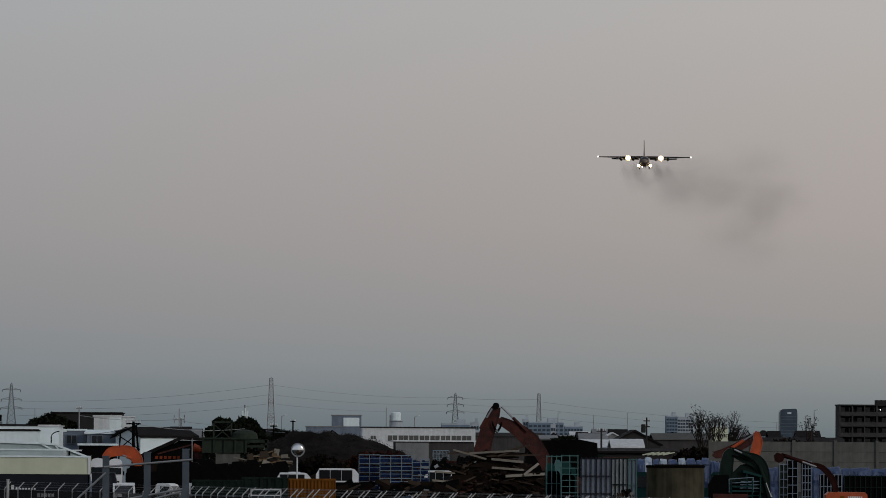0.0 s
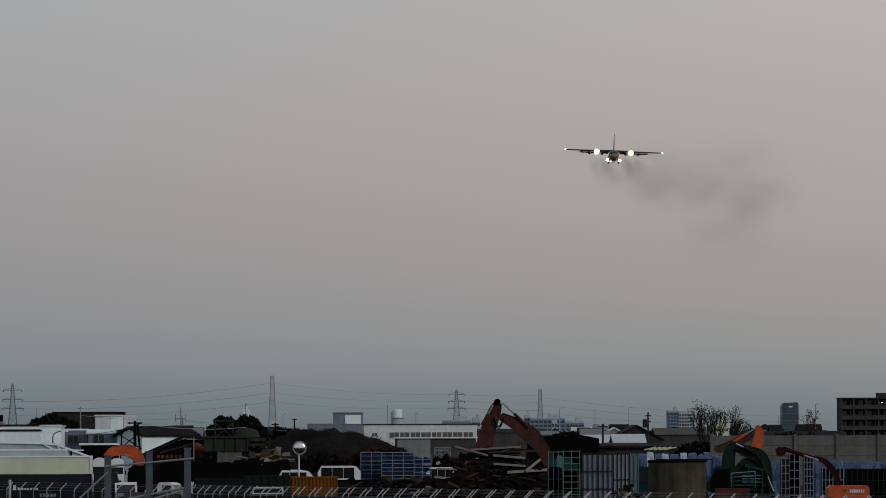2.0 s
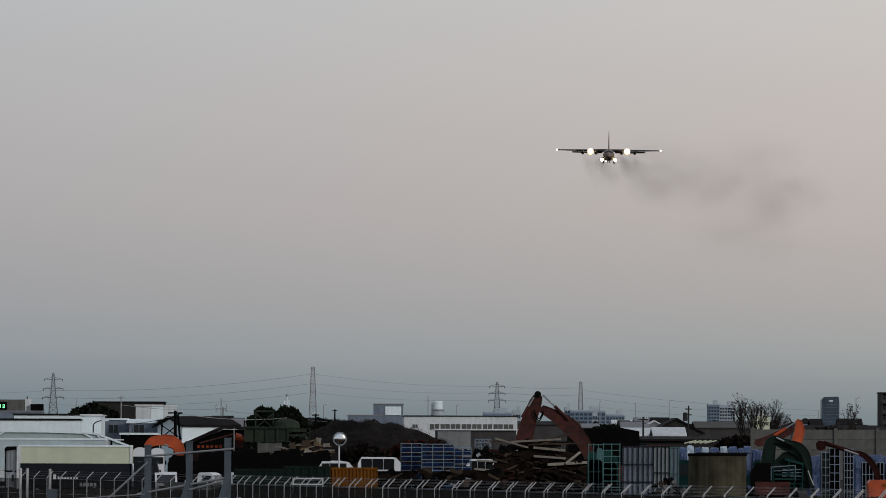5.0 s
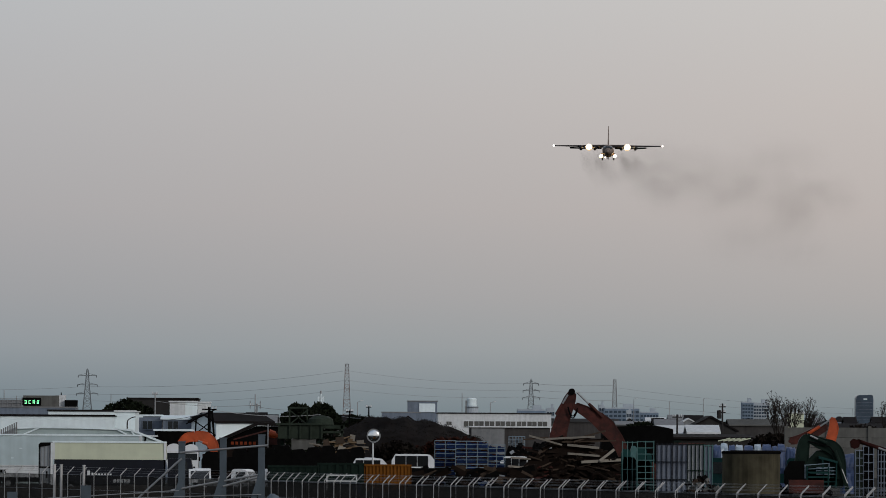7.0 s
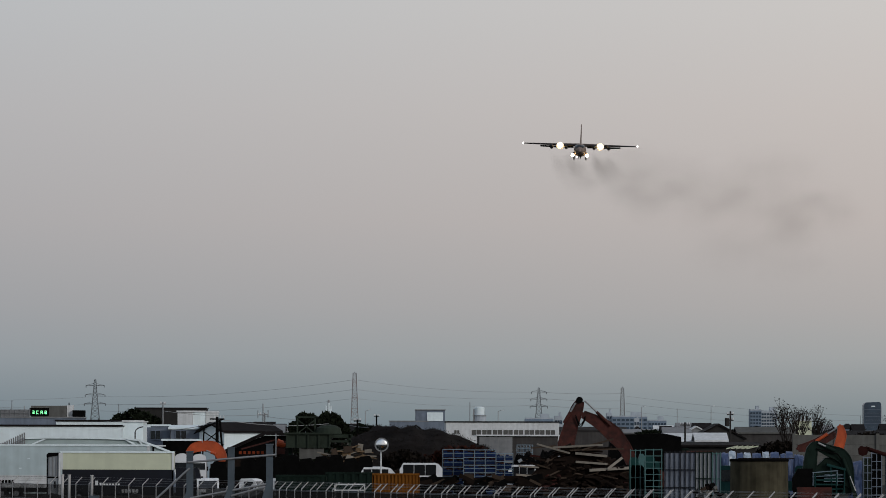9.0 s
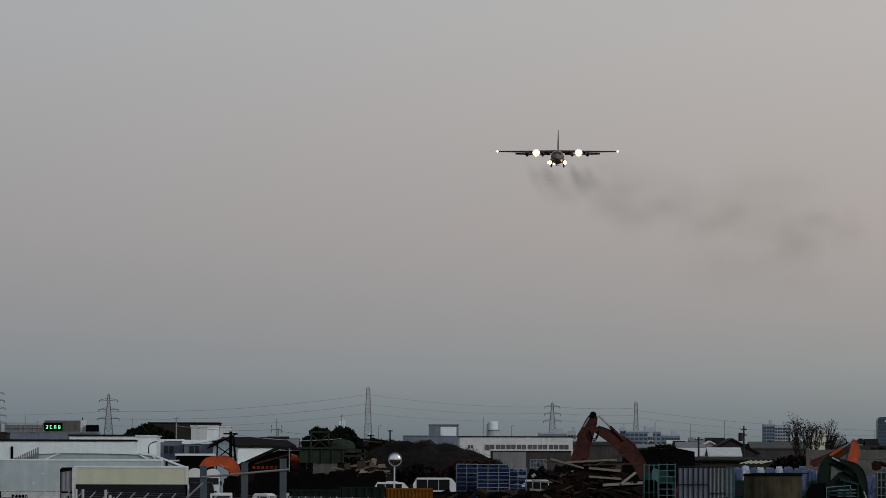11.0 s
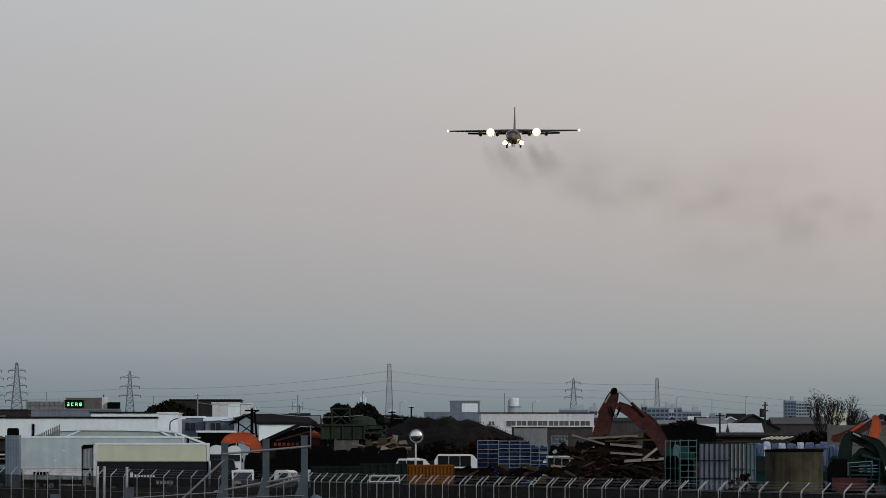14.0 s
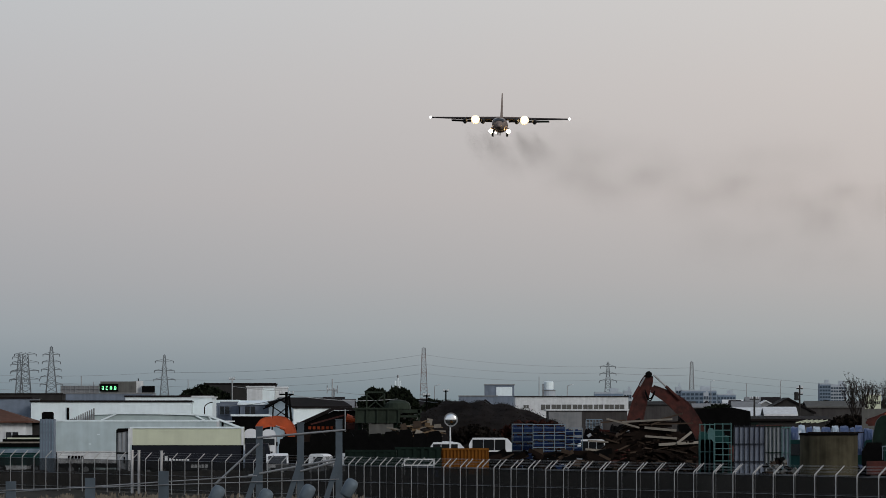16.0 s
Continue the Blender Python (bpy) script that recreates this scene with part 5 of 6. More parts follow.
rack_stack("stack of blue steel racks with pale rails", 906, 943, 750, 560, 6, 2, M_BLUE)
rack_stack("stack of blue steel racks with pale rails", 943, 1000, 751, 556, 7, 3, M_BLUE)
rack_stack("lower stack of blue steel racks", 1000, 1030, 757, 565, 6, 2, M_BLUE)
rack_stack("pale wire cage on the timber yard", 1037, 1065, 742, 600, 7, 5, M_GREY)


def cage(label, u0, u1, vtop, d, frame_mat, panel_mat, cols, rows, panels=True):
    """A wheeled cage: frame bars over pale panels."""
    L, h = across(u1, d) - across(u0, d), height(vtop, d)
    t = thing("cage", label, "cage", across((u0 + u1) / 2, d), d, group="steel cages")
    bar = panel = cross = None
    for i in range(cols + 1):
        at = pose(-L / 2 + L * i / cols, -0.8, 0)
        bar = part("upright", Geo().box(0, 0, 0, 0.065, 0.08, h), frame_mat, t, at=at) if bar is None else again(bar, at)
    for k in range(rows + 1):
        at = pose(0, -0.8, 0.1 + (h - 0.2) * k / rows)
        cross = part("cross_bar", Geo().box(0, -0.03, 0, L + 0.1, 0.08, 0.06), frame_mat, t, at=at) if cross is None else again(cross, at)
    if panels:
        for i in range(cols):
            at = pose(-L / 2 + L * (i + 0.5) / cols, 0, 0.05)
            panel = part("panel", Geo().box(0, 0, 0, L / cols * 0.96, 1.4, h * 0.95), panel_mat, t, at=at) if panel is None else again(panel, at)
    part("floor_plate", Geo().box(0, 0, 0, L, 1.7, 0.1), frame_mat, t)
    return t


M_TEALFRAME = mat("pale_teal_cage_bars", (0.05, 0.12, 0.12), 0.55, var=0.35, grain=2, spec=0.3)
cage("teal steel cage with dark load", 1264, 1293, 749, 545, M_TEALFRAME, M_BLACK, 2, 9, panels=False)
cage("teal steel frame against dark scrap", 1238, 1264, 750, 548, M_TEALFRAME, M_BLACK, 3, 2, panels=False)
for u, v, w_, h_, m_ in ((1244, 764, 0.7, 0.5, M_TEAL), (1258, 758, 0.5, 0.9, M_TEALFRAME), (1272, 762, 0.8, 0.7, M_TEAL), (1284, 771, 0.5, 0.9, M_TEAL), (1250, 778, 1.0, 0.6, M_BLACK), (1276, 784, 1.0, 0.7, M_GREEN)):
    solid("machine_casing", Geo().prism([(-w_ / 2, 0), (w_ / 2, 0), (w_ / 2, height(v, 550) - 0.2), (w_ / 2 - 0.15, height(v, 550)), (-w_ / 2 + 0.1, height(v, 550)), (-w_ / 2, height(v, 550) - 0.3)], -0.3, 0.4), m_, "scrapped machine casing stored in a cage", "machine", across(u, 550), 549.6, group="machine casings")
cage("grey-blue steel cage with pale panels", 1299, 1325, 753, 545, M_NAVY, M_CAGEPANEL, 3, 3)
cage("grey-blue steel cage with pale panels", 1326, 1352, 753, 545.3, M_NAVY, M_CAGEPANEL, 3, 3)
cage("pale steel cage with white panels", 1353, 1381, 753, 550, M_DKGREEN, M_SILVERDULL, 4, 2)
cage("dark teal steel cage with panels", 1383, 1397, 755, 552, M_TEALFRAME, M_BLUEGREY, 2, 2)
rnd = random.Random(71)
t = thing("rubble_heap", "dark rubble and broken parts before the cages", "rubble", across(1372, 538), 538)
for i in range(60):
    x = rnd.uniform(-1.2, 1.5)
    z = rnd.uniform(0, 2.0) * (1 - abs(x - 0.1) / 2.4)
    sz = rnd.uniform(0.15, 0.5)
    part("rubble_piece", Geo().box(0, 0, -sz / 2, sz, sz * 0.8, sz * 0.7, Matrix.Translation((x, rnd.uniform(-0.6, 0.4), max(z, sz / 2))) @ Matrix.Rotation(rnd.uniform(-0.8, 0.8), 4, "Y") @ Matrix.Rotation(rnd.uniform(-0.8, 0.8), 4, "Z")), (M_BLACK, M_DARKWOOD, M_WOOD, M_BLACK, M_CONCRETE)[i % 5], t)
cage("pale steel cage near the cranes", 1664, 1682, 754, 560, M_BLUEGREY, M_BLACK, 2, 6)
cage("pale steel lattice cage near the cranes", 1690, 1706, 757, 556, M_BLUEGREY, M_BLACK, 3, 7)
cage("white lattice pallet cage beside cranes", 1650, 1664, 762, 560, M_BLUEGREY, M_GREEN, 2, 6)
cage("low pale cage under a blue sheet", 1722, 1760, 780, 560, M_BLUEGREY, M_BLACK, 6, 3)
cage("low pale cage under a blue sheet", 1765, 1840, 782, 560, M_DKGREEN, M_BLACK, 8, 3)
solid("covered_load", Geo().prism([(-3.2, 0), (3.2, 0), (3.0, 5.2), (1.5, 5.5), (-2.8, 5.3)], -2, 2), M_BLACK, "dark covered stack behind teal cages", "stack", across(1262, 600), 600)


M_SHEET = mat("pale_plastic_sheeting", (0.26, 0.32, 0.38), 0.35, var=0.6, grain=2.5, stain=1.2, bump=0.5, spec=0.5)


def tarp_bundle(u0, u1, vtop, d, seed, material=M_TARP, label="bundle wrapped in crumpled blue tarpaulin"):
    """A loosely wrapped load with a creased, sagging top."""
    L, h = across(u1, d) - across(u0, d), height(vtop, d)
    n, m_ = 22, 26
    prof = [(-1.0, 0.0), (-1.05, 0.35), (-1.02, 0.6), (-0.98, 0.8), (-0.86, 0.93), (-0.5, 0.99), (0.1, 1.0), (0.6, 0.96), (0.95, 0.8), (1.0, 0.0)]
    rings = []
    for i in range(n + 1):
        x = -L / 2 + L * i / n
        e = 0.9 if i in (0, n) else 0.97 if i in (1, n - 1) else 1.0
        row = []
        for j in range(m_ + 1):
            q = j / m_ * (len(prof) - 1)
            k = min(int(q), len(prof) - 2)
            y = prof[k][0] + (prof[k + 1][0] - prof[k][0]) * (q - k)
            z = h * (prof[k][1] + (prof[k + 1][1] - prof[k][1]) * (q - k))
            fold = noise.noise((x * 1.6 + seed, z * 1.1, y)) * 0.22 + noise.noise((x * 4.5, z * 3.2 + seed, y * 2)) * 0.1
            row.append(Vector((x + fold * 0.3, (y + fold) * e, max(0.0, z * e + (fold * 0.9 if j > 8 else 0)))))
        rings.append(row)
    g = Geo().loft(rings)
    return solid("wrapped_load", g, material, label, "tarpaulin", across((u0 + u1) / 2, d), d, group="wrapped bundles")


for i, (u0, u1, v) in enumerate(((1398, 1412, 757), (1411, 1425, 755), (1426, 1437, 757), (1438, 1452, 755), (1453, 1470, 756), (1471, 1484, 754), (1485, 1502, 755), (1503, 1512, 757), (1512, 1526, 754), (1527, 1545, 758))):
    # three loads get a pale colour that carries the highlights of their wraps
    pale = i in (1, 3, 5)
    tarp_bundle(u0, u1, v, 580 + (i % 3) * 4, 40 + i, M_SHEET if pale else M_TARP, "bundle in pale sheeting with highlights painted in" if pale else "bundle wrapped in crumpled blue tarpaulin")
tarp_bundle(1528, 1560, 762, 590, 60, M_TARP)
tarp_bundle(1706, 1760, 768, 590, 61)
tarp_bundle(1757, 1812, 769, 592, 62)
tarp_bundle(1810, 1880, 770, 594, 63)
tarp_bundle(1625, 1660, 771, 592, 64)
small_truck("dark teal truck beside a tank", 1545, 575, M_TEAL, 1.5, -40, M_TEAL)
small_truck("dark teal truck behind a tank", 1405, 575, M_TEAL, 1.5, -40, M_TEAL)

# round concrete tank
D = 520
t = thing("round_tank", "stained round concrete tank with a dark rim", "tank", across(1469, D), D + 2)
r, h = (across(1520, D) - across(1417, D)) / 2, height(768, D)
part("tank_wall", Geo().lathe([(0, r), (h * 0.33, r * 1.003), (h * 0.66, r), (h - 0.1, r)], 40), M_TANK, t, smooth=False)
part("rim", Geo().lathe([(h - 0.12, r * 1.02), (h, r * 1.03), (h + 0.06, r * 1.0)], 40), M_BLACK, t)
part("cover_boards", Geo().box(0.5, 0, h + 0.06, r * 1.9, 1.5, 0.06), M_DARKWOOD, t)
# grey block behind the fence
solid("concrete_block", Geo().prism([(-1.2, 0), (1.2, 0), (1.15, 1.5), (-1.15, 1.5)], -0.6, 0.6), M_CONCRETE, "pale grey concrete block behind the fence", "block", across(1262, 430), 432)


# ---- excavators ----
def arm(parent, name, pts, widths, thick, material, label=""):
    """A welded box-section arm along bent points; widths are its depths at the points."""
    g = Geo()
    n = len(pts)
    line = []
    for i in range(n - 1):
        p0, p1, p2, p3 = pts[max(0, i - 1)], pts[i], pts[i + 1], pts[min(n - 1, i + 2)]
        for k in range(6):
            f = k / 6
            q = [0.5 * (2 * b + (c - a) * f + (2 * a - 5 * b + 4 * c - e) * f * f + (3 * b - a - 3 * c + e) * f ** 3) for a, b, c, e in zip(p0, p1, p2, p3)]
            line.append((q[0], q[1], widths[i] + (widths[i + 1] - widths[i]) * f))
    line.append((pts[-1][0], pts[-1][1], widths[-1]))
    up, low = [], []
    for i, (x, z, w_) in enumerate(line):
        a, b = line[max(0, i - 1)], line[min(len(line) - 1, i + 1)]
        dx, dz = b[0] - a[0], b[1] - a[1]
        r = math.hypot(dx, dz) or 1.0
        up.append((x - dz / r * w_ / 2, z + dx / r * w_ / 2))
        low.append((x + dz / r * w_ / 2, z - dx / r * w_ / 2))
    for i in range(len(line) - 1):
        a, b, c, e = up[i], up[i + 1], low[i + 1], low[i]
        g.prism([a, b, c, e], -thick / 2, thick / 2)
        for p, q in ((a, b), (e, c)):
            g.beam((p[0], 0, p[1]), (q[0], 0, q[1]), 0.07, thick + 0.1)
    for p, w_ in zip(pts, widths):
        g.tube((p[0], -thick / 2 - 0.03, p[1]), (p[0], thick / 2 + 0.03, p[1]), w_ * 0.3, n=14)
    return part(name, g, material, parent, label)


def excavator(label, u, d, boom, stick, cyl, paint, boom_paint=None, widths=(0.55, 0.95, 0.6), sw=(0.75, 0.45), rz=0, body=True, body_z=0.0, thick=0.55, flip=1, dark=M_BLACK, body_paint=None):
    """boom and stick: bent points (bearing, level) in ticks; cyl: pairs of such points for the rams."""
    t = thing("excavator", label, "excavator", across(u, d), d, rz=rz, group="excavators")

    def loc(p):
        return (across(p[0], d) - across(u, d), height(p[1], d))
    bm_ = arm(t, "boom", [loc(p) for p in boom], widths, thick, boom_paint or paint)
    st_ = arm(t, "stick", [loc(p) for p in stick], sw, thick * 0.85, paint)
    for a, b in cyl:
        (xa, za), (xb, zb) = loc(a), loc(b)
        mx, mz = xa + (xb - xa) * 0.55, za + (zb - za) * 0.55
        ram = part("ram", Geo().tube((xa, -thick * 0.7, za), (mx, -thick * 0.7, mz), 0.13, n=10), paint, t)
        part("ram_rod", Geo().tube((mx, -thick * 0.7, mz), (xb, -thick * 0.7, zb), 0.075, n=8), M_STEEL, ram)
    if body:
        z = body_z
        bx = loc(boom[0])[0]
        part("house", Geo().prism([(-1.6, z + 1.1), (1.9, z + 1.1), (2.2, z + 1.5), (2.2, z + 2.2), (1.6, z + 2.5), (-1.6, z + 2.3)], -1.3, 1.3, Matrix.Translation((bx + 0.6 * flip, 1.2, 0)) @ Matrix.Diagonal((flip, 1, 1, 1))), body_paint or paint, t)
        part("cab", Geo().prism([(-1.5, z + 1.2), (0, z + 1.2), (0, z + 2.9), (-1.1, z + 2.9), (-1.5, z + 2.2)], -0.2, 0.9, Matrix.Translation((bx + 0.3 * flip, -0.6, 0)) @ Matrix.Diagonal((flip, 1, 1, 1))), dark, t)
        for y in (0.0, 2.2):
            tr = part("track", Geo().prism([(-1.9, 0.15 + z), (-1.6, z), (1.6, z), (1.9, 0.15 + z), (1.95, 0.6 + z), (1.6, 0.95 + z), (-1.6, 0.95 + z), (-1.95, 0.6 + z)], -0.3, 0.3, Matrix.Translation((bx + 0.5 * flip, y, 0))), M_BLACK, t)
    return t


# the rusty one over the timber pile
t = excavator("rusty red excavator with folded arm over a timber pile", 1160, 590,
              [(1244, 782), (1229, 748), (1207, 722), (1184, 704), (1154, 688)], [(1150, 664), (1144, 678), (1132, 712), (1124, 742), (1120, 756)],
              [((1203, 708), (1157, 664)), ((1120, 704), (1141, 668))], M_RUST, None, (0.8, 1.0, 1.3, 1.0, 0.55), (0.5, 0.95, 1.15, 1.3, 0.9), thick=0.6)
D = 590
part("bucket_link", Geo().tube((across(1148, D) - across(1160, D), -0.4, height(663, D)), (across(1148, D) - across(1160, D), 0.4, height(663, D)), 0.27, n=12), M_BLACK, t)
part("grapple", Geo().prism([(-2.6, 4.0), (-1.5, 3.9), (-1.7, 2.4), (-2.3, 1.9), (-2.9, 2.6)], -0.5, 0.5), M_BLACK, t)
for off in (0.0, 0.16):
    prev = None
    for i in range(9):
        f = i / 8
        q = (across(1141 + 17 * f, D) - across(1160, D), -0.5, height(690 + 2 * f, D) - off - 0.7 * math.sin(math.pi * f))
        if prev:
            part("hose", Geo().tube(prev, q, 0.05, n=6), M_BLACK, t)
        prev = q
# the small orange one by the houses
excavator("orange excavator with a curled arm beside a white house", 485, 640,
          [(518, 772), (512, 758), (500, 748), (482, 746)], [(482, 746), (467, 749), (455, 759)], [((505, 760), (488, 754))], M_ORANGE, None, (0.7, 0.95, 1.0, 0.85), (0.85, 0.8, 0.4), thick=0.5, body_paint=M_BLACK)
# the tall orange arm by the wall
# boom painted dark red for the shadow on it; the stick stays orange
excavator("orange excavator with raised arm before a panel wall", 1585, 600,
          [(1535, 748), (1560, 742), (1590, 726), (1600, 722)], [(1609, 707), (1612, 724), (1606, 748), (1604, 752)],
          [((1566, 735), (1604, 711))], M_ORANGE, M_RUST, (0.5, 0.8, 0.7, 0.4), (0.35, 0.75, 0.8, 0.6), flip=-1)
# the dark green one
t = excavator("dark green crane truck with a heavy bent arm", 1590, 545,
              [(1553, 808), (1556, 778), (1560, 750), (1567, 740)], [(1564, 740), (1588, 751), (1610, 759), (1622, 776), (1627, 814)],
              [((1600, 752), (1570, 738)), ((1614, 765), (1636, 822))], M_DKGREEN, None, (0.95, 0.95, 0.8, 0.45), (0.5, 0.8, 0.95, 0.8, 0.6), thick=0.7, body_paint=M_BLACK)
part("ladder_frame", Geo().box(-0.3, -1.0, 1.3, 1.6, 0.1, 0.12).box(-0.3, -1.0, 1.65, 1.6, 0.1, 0.12).box(-0.3, -1.0, 2.0, 1.6, 0.1, 0.12).box(-1.1, -1.0, 1.0, 0.1, 0.1, 1.5).box(0.5, -1.0, 1.0, 0.1, 0.1, 1.5), M_TEAL, t)
part("engine_cover", Geo().prism([(-1.3, 0.9), (1.7, 0.9), (1.75, 2.6), (1.35, 3.35), (0.5, 3.8), (-0.3, 3.7), (-1.2, 2.8)], -0.1, 1.2), M_DKGREEN, t)
for i in range(5):
    part("cover_louvre", Geo().box(0.05, -0.14, 1.0 + i * 0.32, 2.1 - 0.1 * i, 0.08, 0.1), M_TEAL, t)
part("cab_roof", Geo().prism([(-0.2, 3.1), (1.2, 2.75), (1.25, 2.9), (-0.2, 3.3)], -0.6, 0.9), M_TEAL, t)
part("cab_post", Geo().beam((1.1, -0.5, 0.9), (1.15, -0.5, 2.8), 0.09).beam((0.2, -0.5, 0.9), (0.1, -0.5, 3.1), 0.09), M_TEAL, t)
part("handrail", Geo().beam((-1.3, -0.9, 2.6), (0.6, -0.9, 2.75), 0.06).beam((-1.3, -0.9, 2.3), (0.6, -0.9, 2.4), 0.05).beam((-1.25, -0.9, 1.6), (-1.25, -0.9, 2.6), 0.06).beam((0.55, -0.9, 1.6), (0.55, -0.9, 2.75), 0.06), M_PALEBLUE, t)
part("hose", Geo().tube((-1.0, -0.5, 4.4), (0.6, -0.5, 4.0), 0.05, n=6).tube((0.6, -0.5, 4.0), (1.3, -0.5, 3.1), 0.05, n=6), M_BLACK, t)
part("outrigger", Geo().beam((1.5, -0.4, 2.6), (2.1, -0.4, 0.2), 0.3, 0.3).box(2.15, -0.4, 0, 0.6, 0.5, 0.12), M_DKGREEN, t)
part("grille", Geo().box(0.35, -0.36, 1.9, 1.5, 0.08, 0.06).box(0.35, -0.36, 2.15, 1.5, 0.08, 0.06).box(0.35, -0.36, 2.4, 1.4, 0.08, 0.06), M_PALEBLUE, t)
part("rusty_side_box", Geo().box(-1.2, -1.5, 0.5, 2.6, 0.5, 1.0), M_RUST, t)
# the red thin arm and the orange counterweight
t = excavator("orange excavator with a thin dark red arm", 1720, 520,
              [(1752, 812), (1745, 790), (1728, 770), (1712, 764)], [(1712, 765), (1680, 755), (1654, 747)],
              [((1660, 748), (1716, 768))], M_DARKRUST, None, (0.3, 0.38, 0.32, 0.24), (0.22, 0.2, 0.24), body=False, thick=0.4)
D = 520
part("bucket", Geo().prism([(across(u, D) - across(1720, D), height(v, D)) for u, v in ((1641, 748), (1646, 743), (1655, 745), (1659, 750), (1657, 758), (1649, 761), (1643, 758))], -0.35, 0.35), M_DARKRUST, t)
cx = across(1770, D) - across(1720, D)
part("counterweight", Geo().prism([(-1.45, 0.6), (1.45, 0.6), (1.5, 0.9), (1.45, 1.7), (1.3, 1.85), (-1.3, 1.85), (-1.5, 1.65)], -0.6, 1.8, Matrix.Translation((cx, 0, 0))), M_ORANGE, t)
for k in range(7):
    part("brand_bar", Geo().box(cx + 0.1 + 0.155 * k, -0.63, 1.33, 0.11, 0.04, 0.22), M_OFFWHITE, t)
part("brand_bar", Geo().box(cx - 0.35, -0.63, 1.4, 0.3, 0.04, 0.18), M_YELLOW, t)
part("undercarriage", Geo().box(cx, 0.4, 0, 3.0, 2.2, 0.6), M_BLACK, t)


# ---- timber scrap pile ----
D = 560
t = thing("timber_pile", "big heap of broken beams and demolition timber", "timber pile", across(1150, D), D)
rnd = random.Random(12)
core = Geo()
core.prism([(-5.2, 0), (5.2, 0), (4.2, 1.8), (1.9, 3.7), (0, 4.0), (-2.6, 3.3), (-4.6, 1.7)], -1.5, 2.0)
part("heap_core", core, M_DARKWOOD, t)


def pile_top(x):
    return max(0.5, 4.5 * (1 - (abs(x + 0.3) / 5.6) ** 1.5))


shapes = [mesh_of("beam", Geo().beam((-l / 2, 0, 0), (l / 2, 0, 0.04), w_, h_, w_ * 0.8, h_), m_) for l, w_, h_, m_ in
          ((2.4, 0.2, 0.24, M_DARKWOOD), (3.4, 0.16, 0.22, M_DARKWOOD), (1.6, 0.22, 0.2, M_DARKWOOD), (2.8, 0.12, 0.3, M_WOOD), (3.0, 0.1, 0.28, M_WOOD), (1.2, 0.14, 0.2, M_RUST), (2.2, 0.18, 0.16, M_DARKWOOD))]
for i in range(290):
    x = rnd.uniform(-5.0, 5.0)
    z = pile_top(x) * rnd.uniform(0.15, 1.05)
    y = -2.0 + 1.6 * z / 4.5 + rnd.uniform(-0.4, 0.3)
    ob = new("beam", shapes[(0, 1, 2, 3, 5, 6, 0, 1, 2, 4)[rnd.randrange(10)]])
    ob.parent = t
    ob.matrix_basis = pose(x, y, z, rnd.uniform(-20, 20), rnd.uniform(-22, 22) + (8 if x > 0 else -6), rnd.uniform(-50, 50))
# the pale long beams that stand out
for ua, va, ub, vb, w_ in ((1188, 742, 1100, 747, 0.24), (1206, 732, 1158, 745, 0.2), (1225, 749, 1130, 752, 0.18), (1072, 741, 1130, 757, 0.22), (1195, 762, 1140, 757, 0.3),
                           (1164, 787, 1246, 782, 0.34), (1196, 785, 1222, 765, 0.3), (1140, 772, 1196, 776, 0.26), (1035, 795, 1082, 799, 0.26), (1040, 780, 1075, 782, 0.22), (1150, 752, 1180, 742, 0.2), (1062, 748, 1105, 744, 0.18)):
    g = Geo().beam((across(ua, D) - across(1150, D), -2.1, height(va, D)), (across(ub, D) - across(1150, D), -1.7, height(vb, D)), w_ * 0.62, w_)
    part("pale_beam", g, M_PALEWOOD if w_ > 0.21 else M_WOOD, t)

# black mound of scrap beside the timber
D = 578
t = thing("scrap_mound", "black mound of tangled scrap beside the timber", "scrap heap", across(1072, D), D)
W, H = across(1126, D) - across(1020, D), height(754, D)
g = Geo()
nx, ny = 34, 9
for j in range(ny):
    for i in range(nx):
        fx, fy = i / (nx - 1), j / (ny - 1)
        z = H * math.sin(math.pi * fy) ** 0.5 * min(1.0, 4.5 * fx + 0.3, 6 * (1 - fx) + 0.4) * (0.93 + 0.22 * noise.noise((fx * 7, fy * 3, 5)) + 0.12 * noise.noise((fx * 21, fy * 8, 2)))
        g.v.append(((fx - 0.5) * W, (fy - 0.5) * 4, max(-0.02, z - 0.02)))
for j in range(ny - 1):
    for i in range(nx - 1):
        a = j * nx + i
        g.f.append((a, a + 1, a + nx + 1, a + nx))
part("mound_core", g, M_BLACK, t)
srnd = random.Random(90)
for i in range(70):
    x, z = srnd.uniform(-0.46, 0.46) * W, srnd.uniform(0.2, 0.95) * H
    sz = srnd.uniform(0.3, 1.1)
    part("scrap_piece", Geo().box(0, 0, -0.1, sz, 0.3, srnd.uniform(0.06, 0.3), Matrix.Translation((x, -1.9 + 1.4 * z / H + srnd.uniform(-0.2, 0.1), z)) @ Matrix.Rotation(srnd.uniform(-0.7, 0.7), 4, "Y") @ Matrix.Rotation(srnd.uniform(-0.6, 0.6), 4, "Z")), (M_BLACK, M_DARKWOOD, M_BLACK, M_DARKRUST, M_WOOD, M_BLACK, M_SILVERDULL)[i % 7], t)

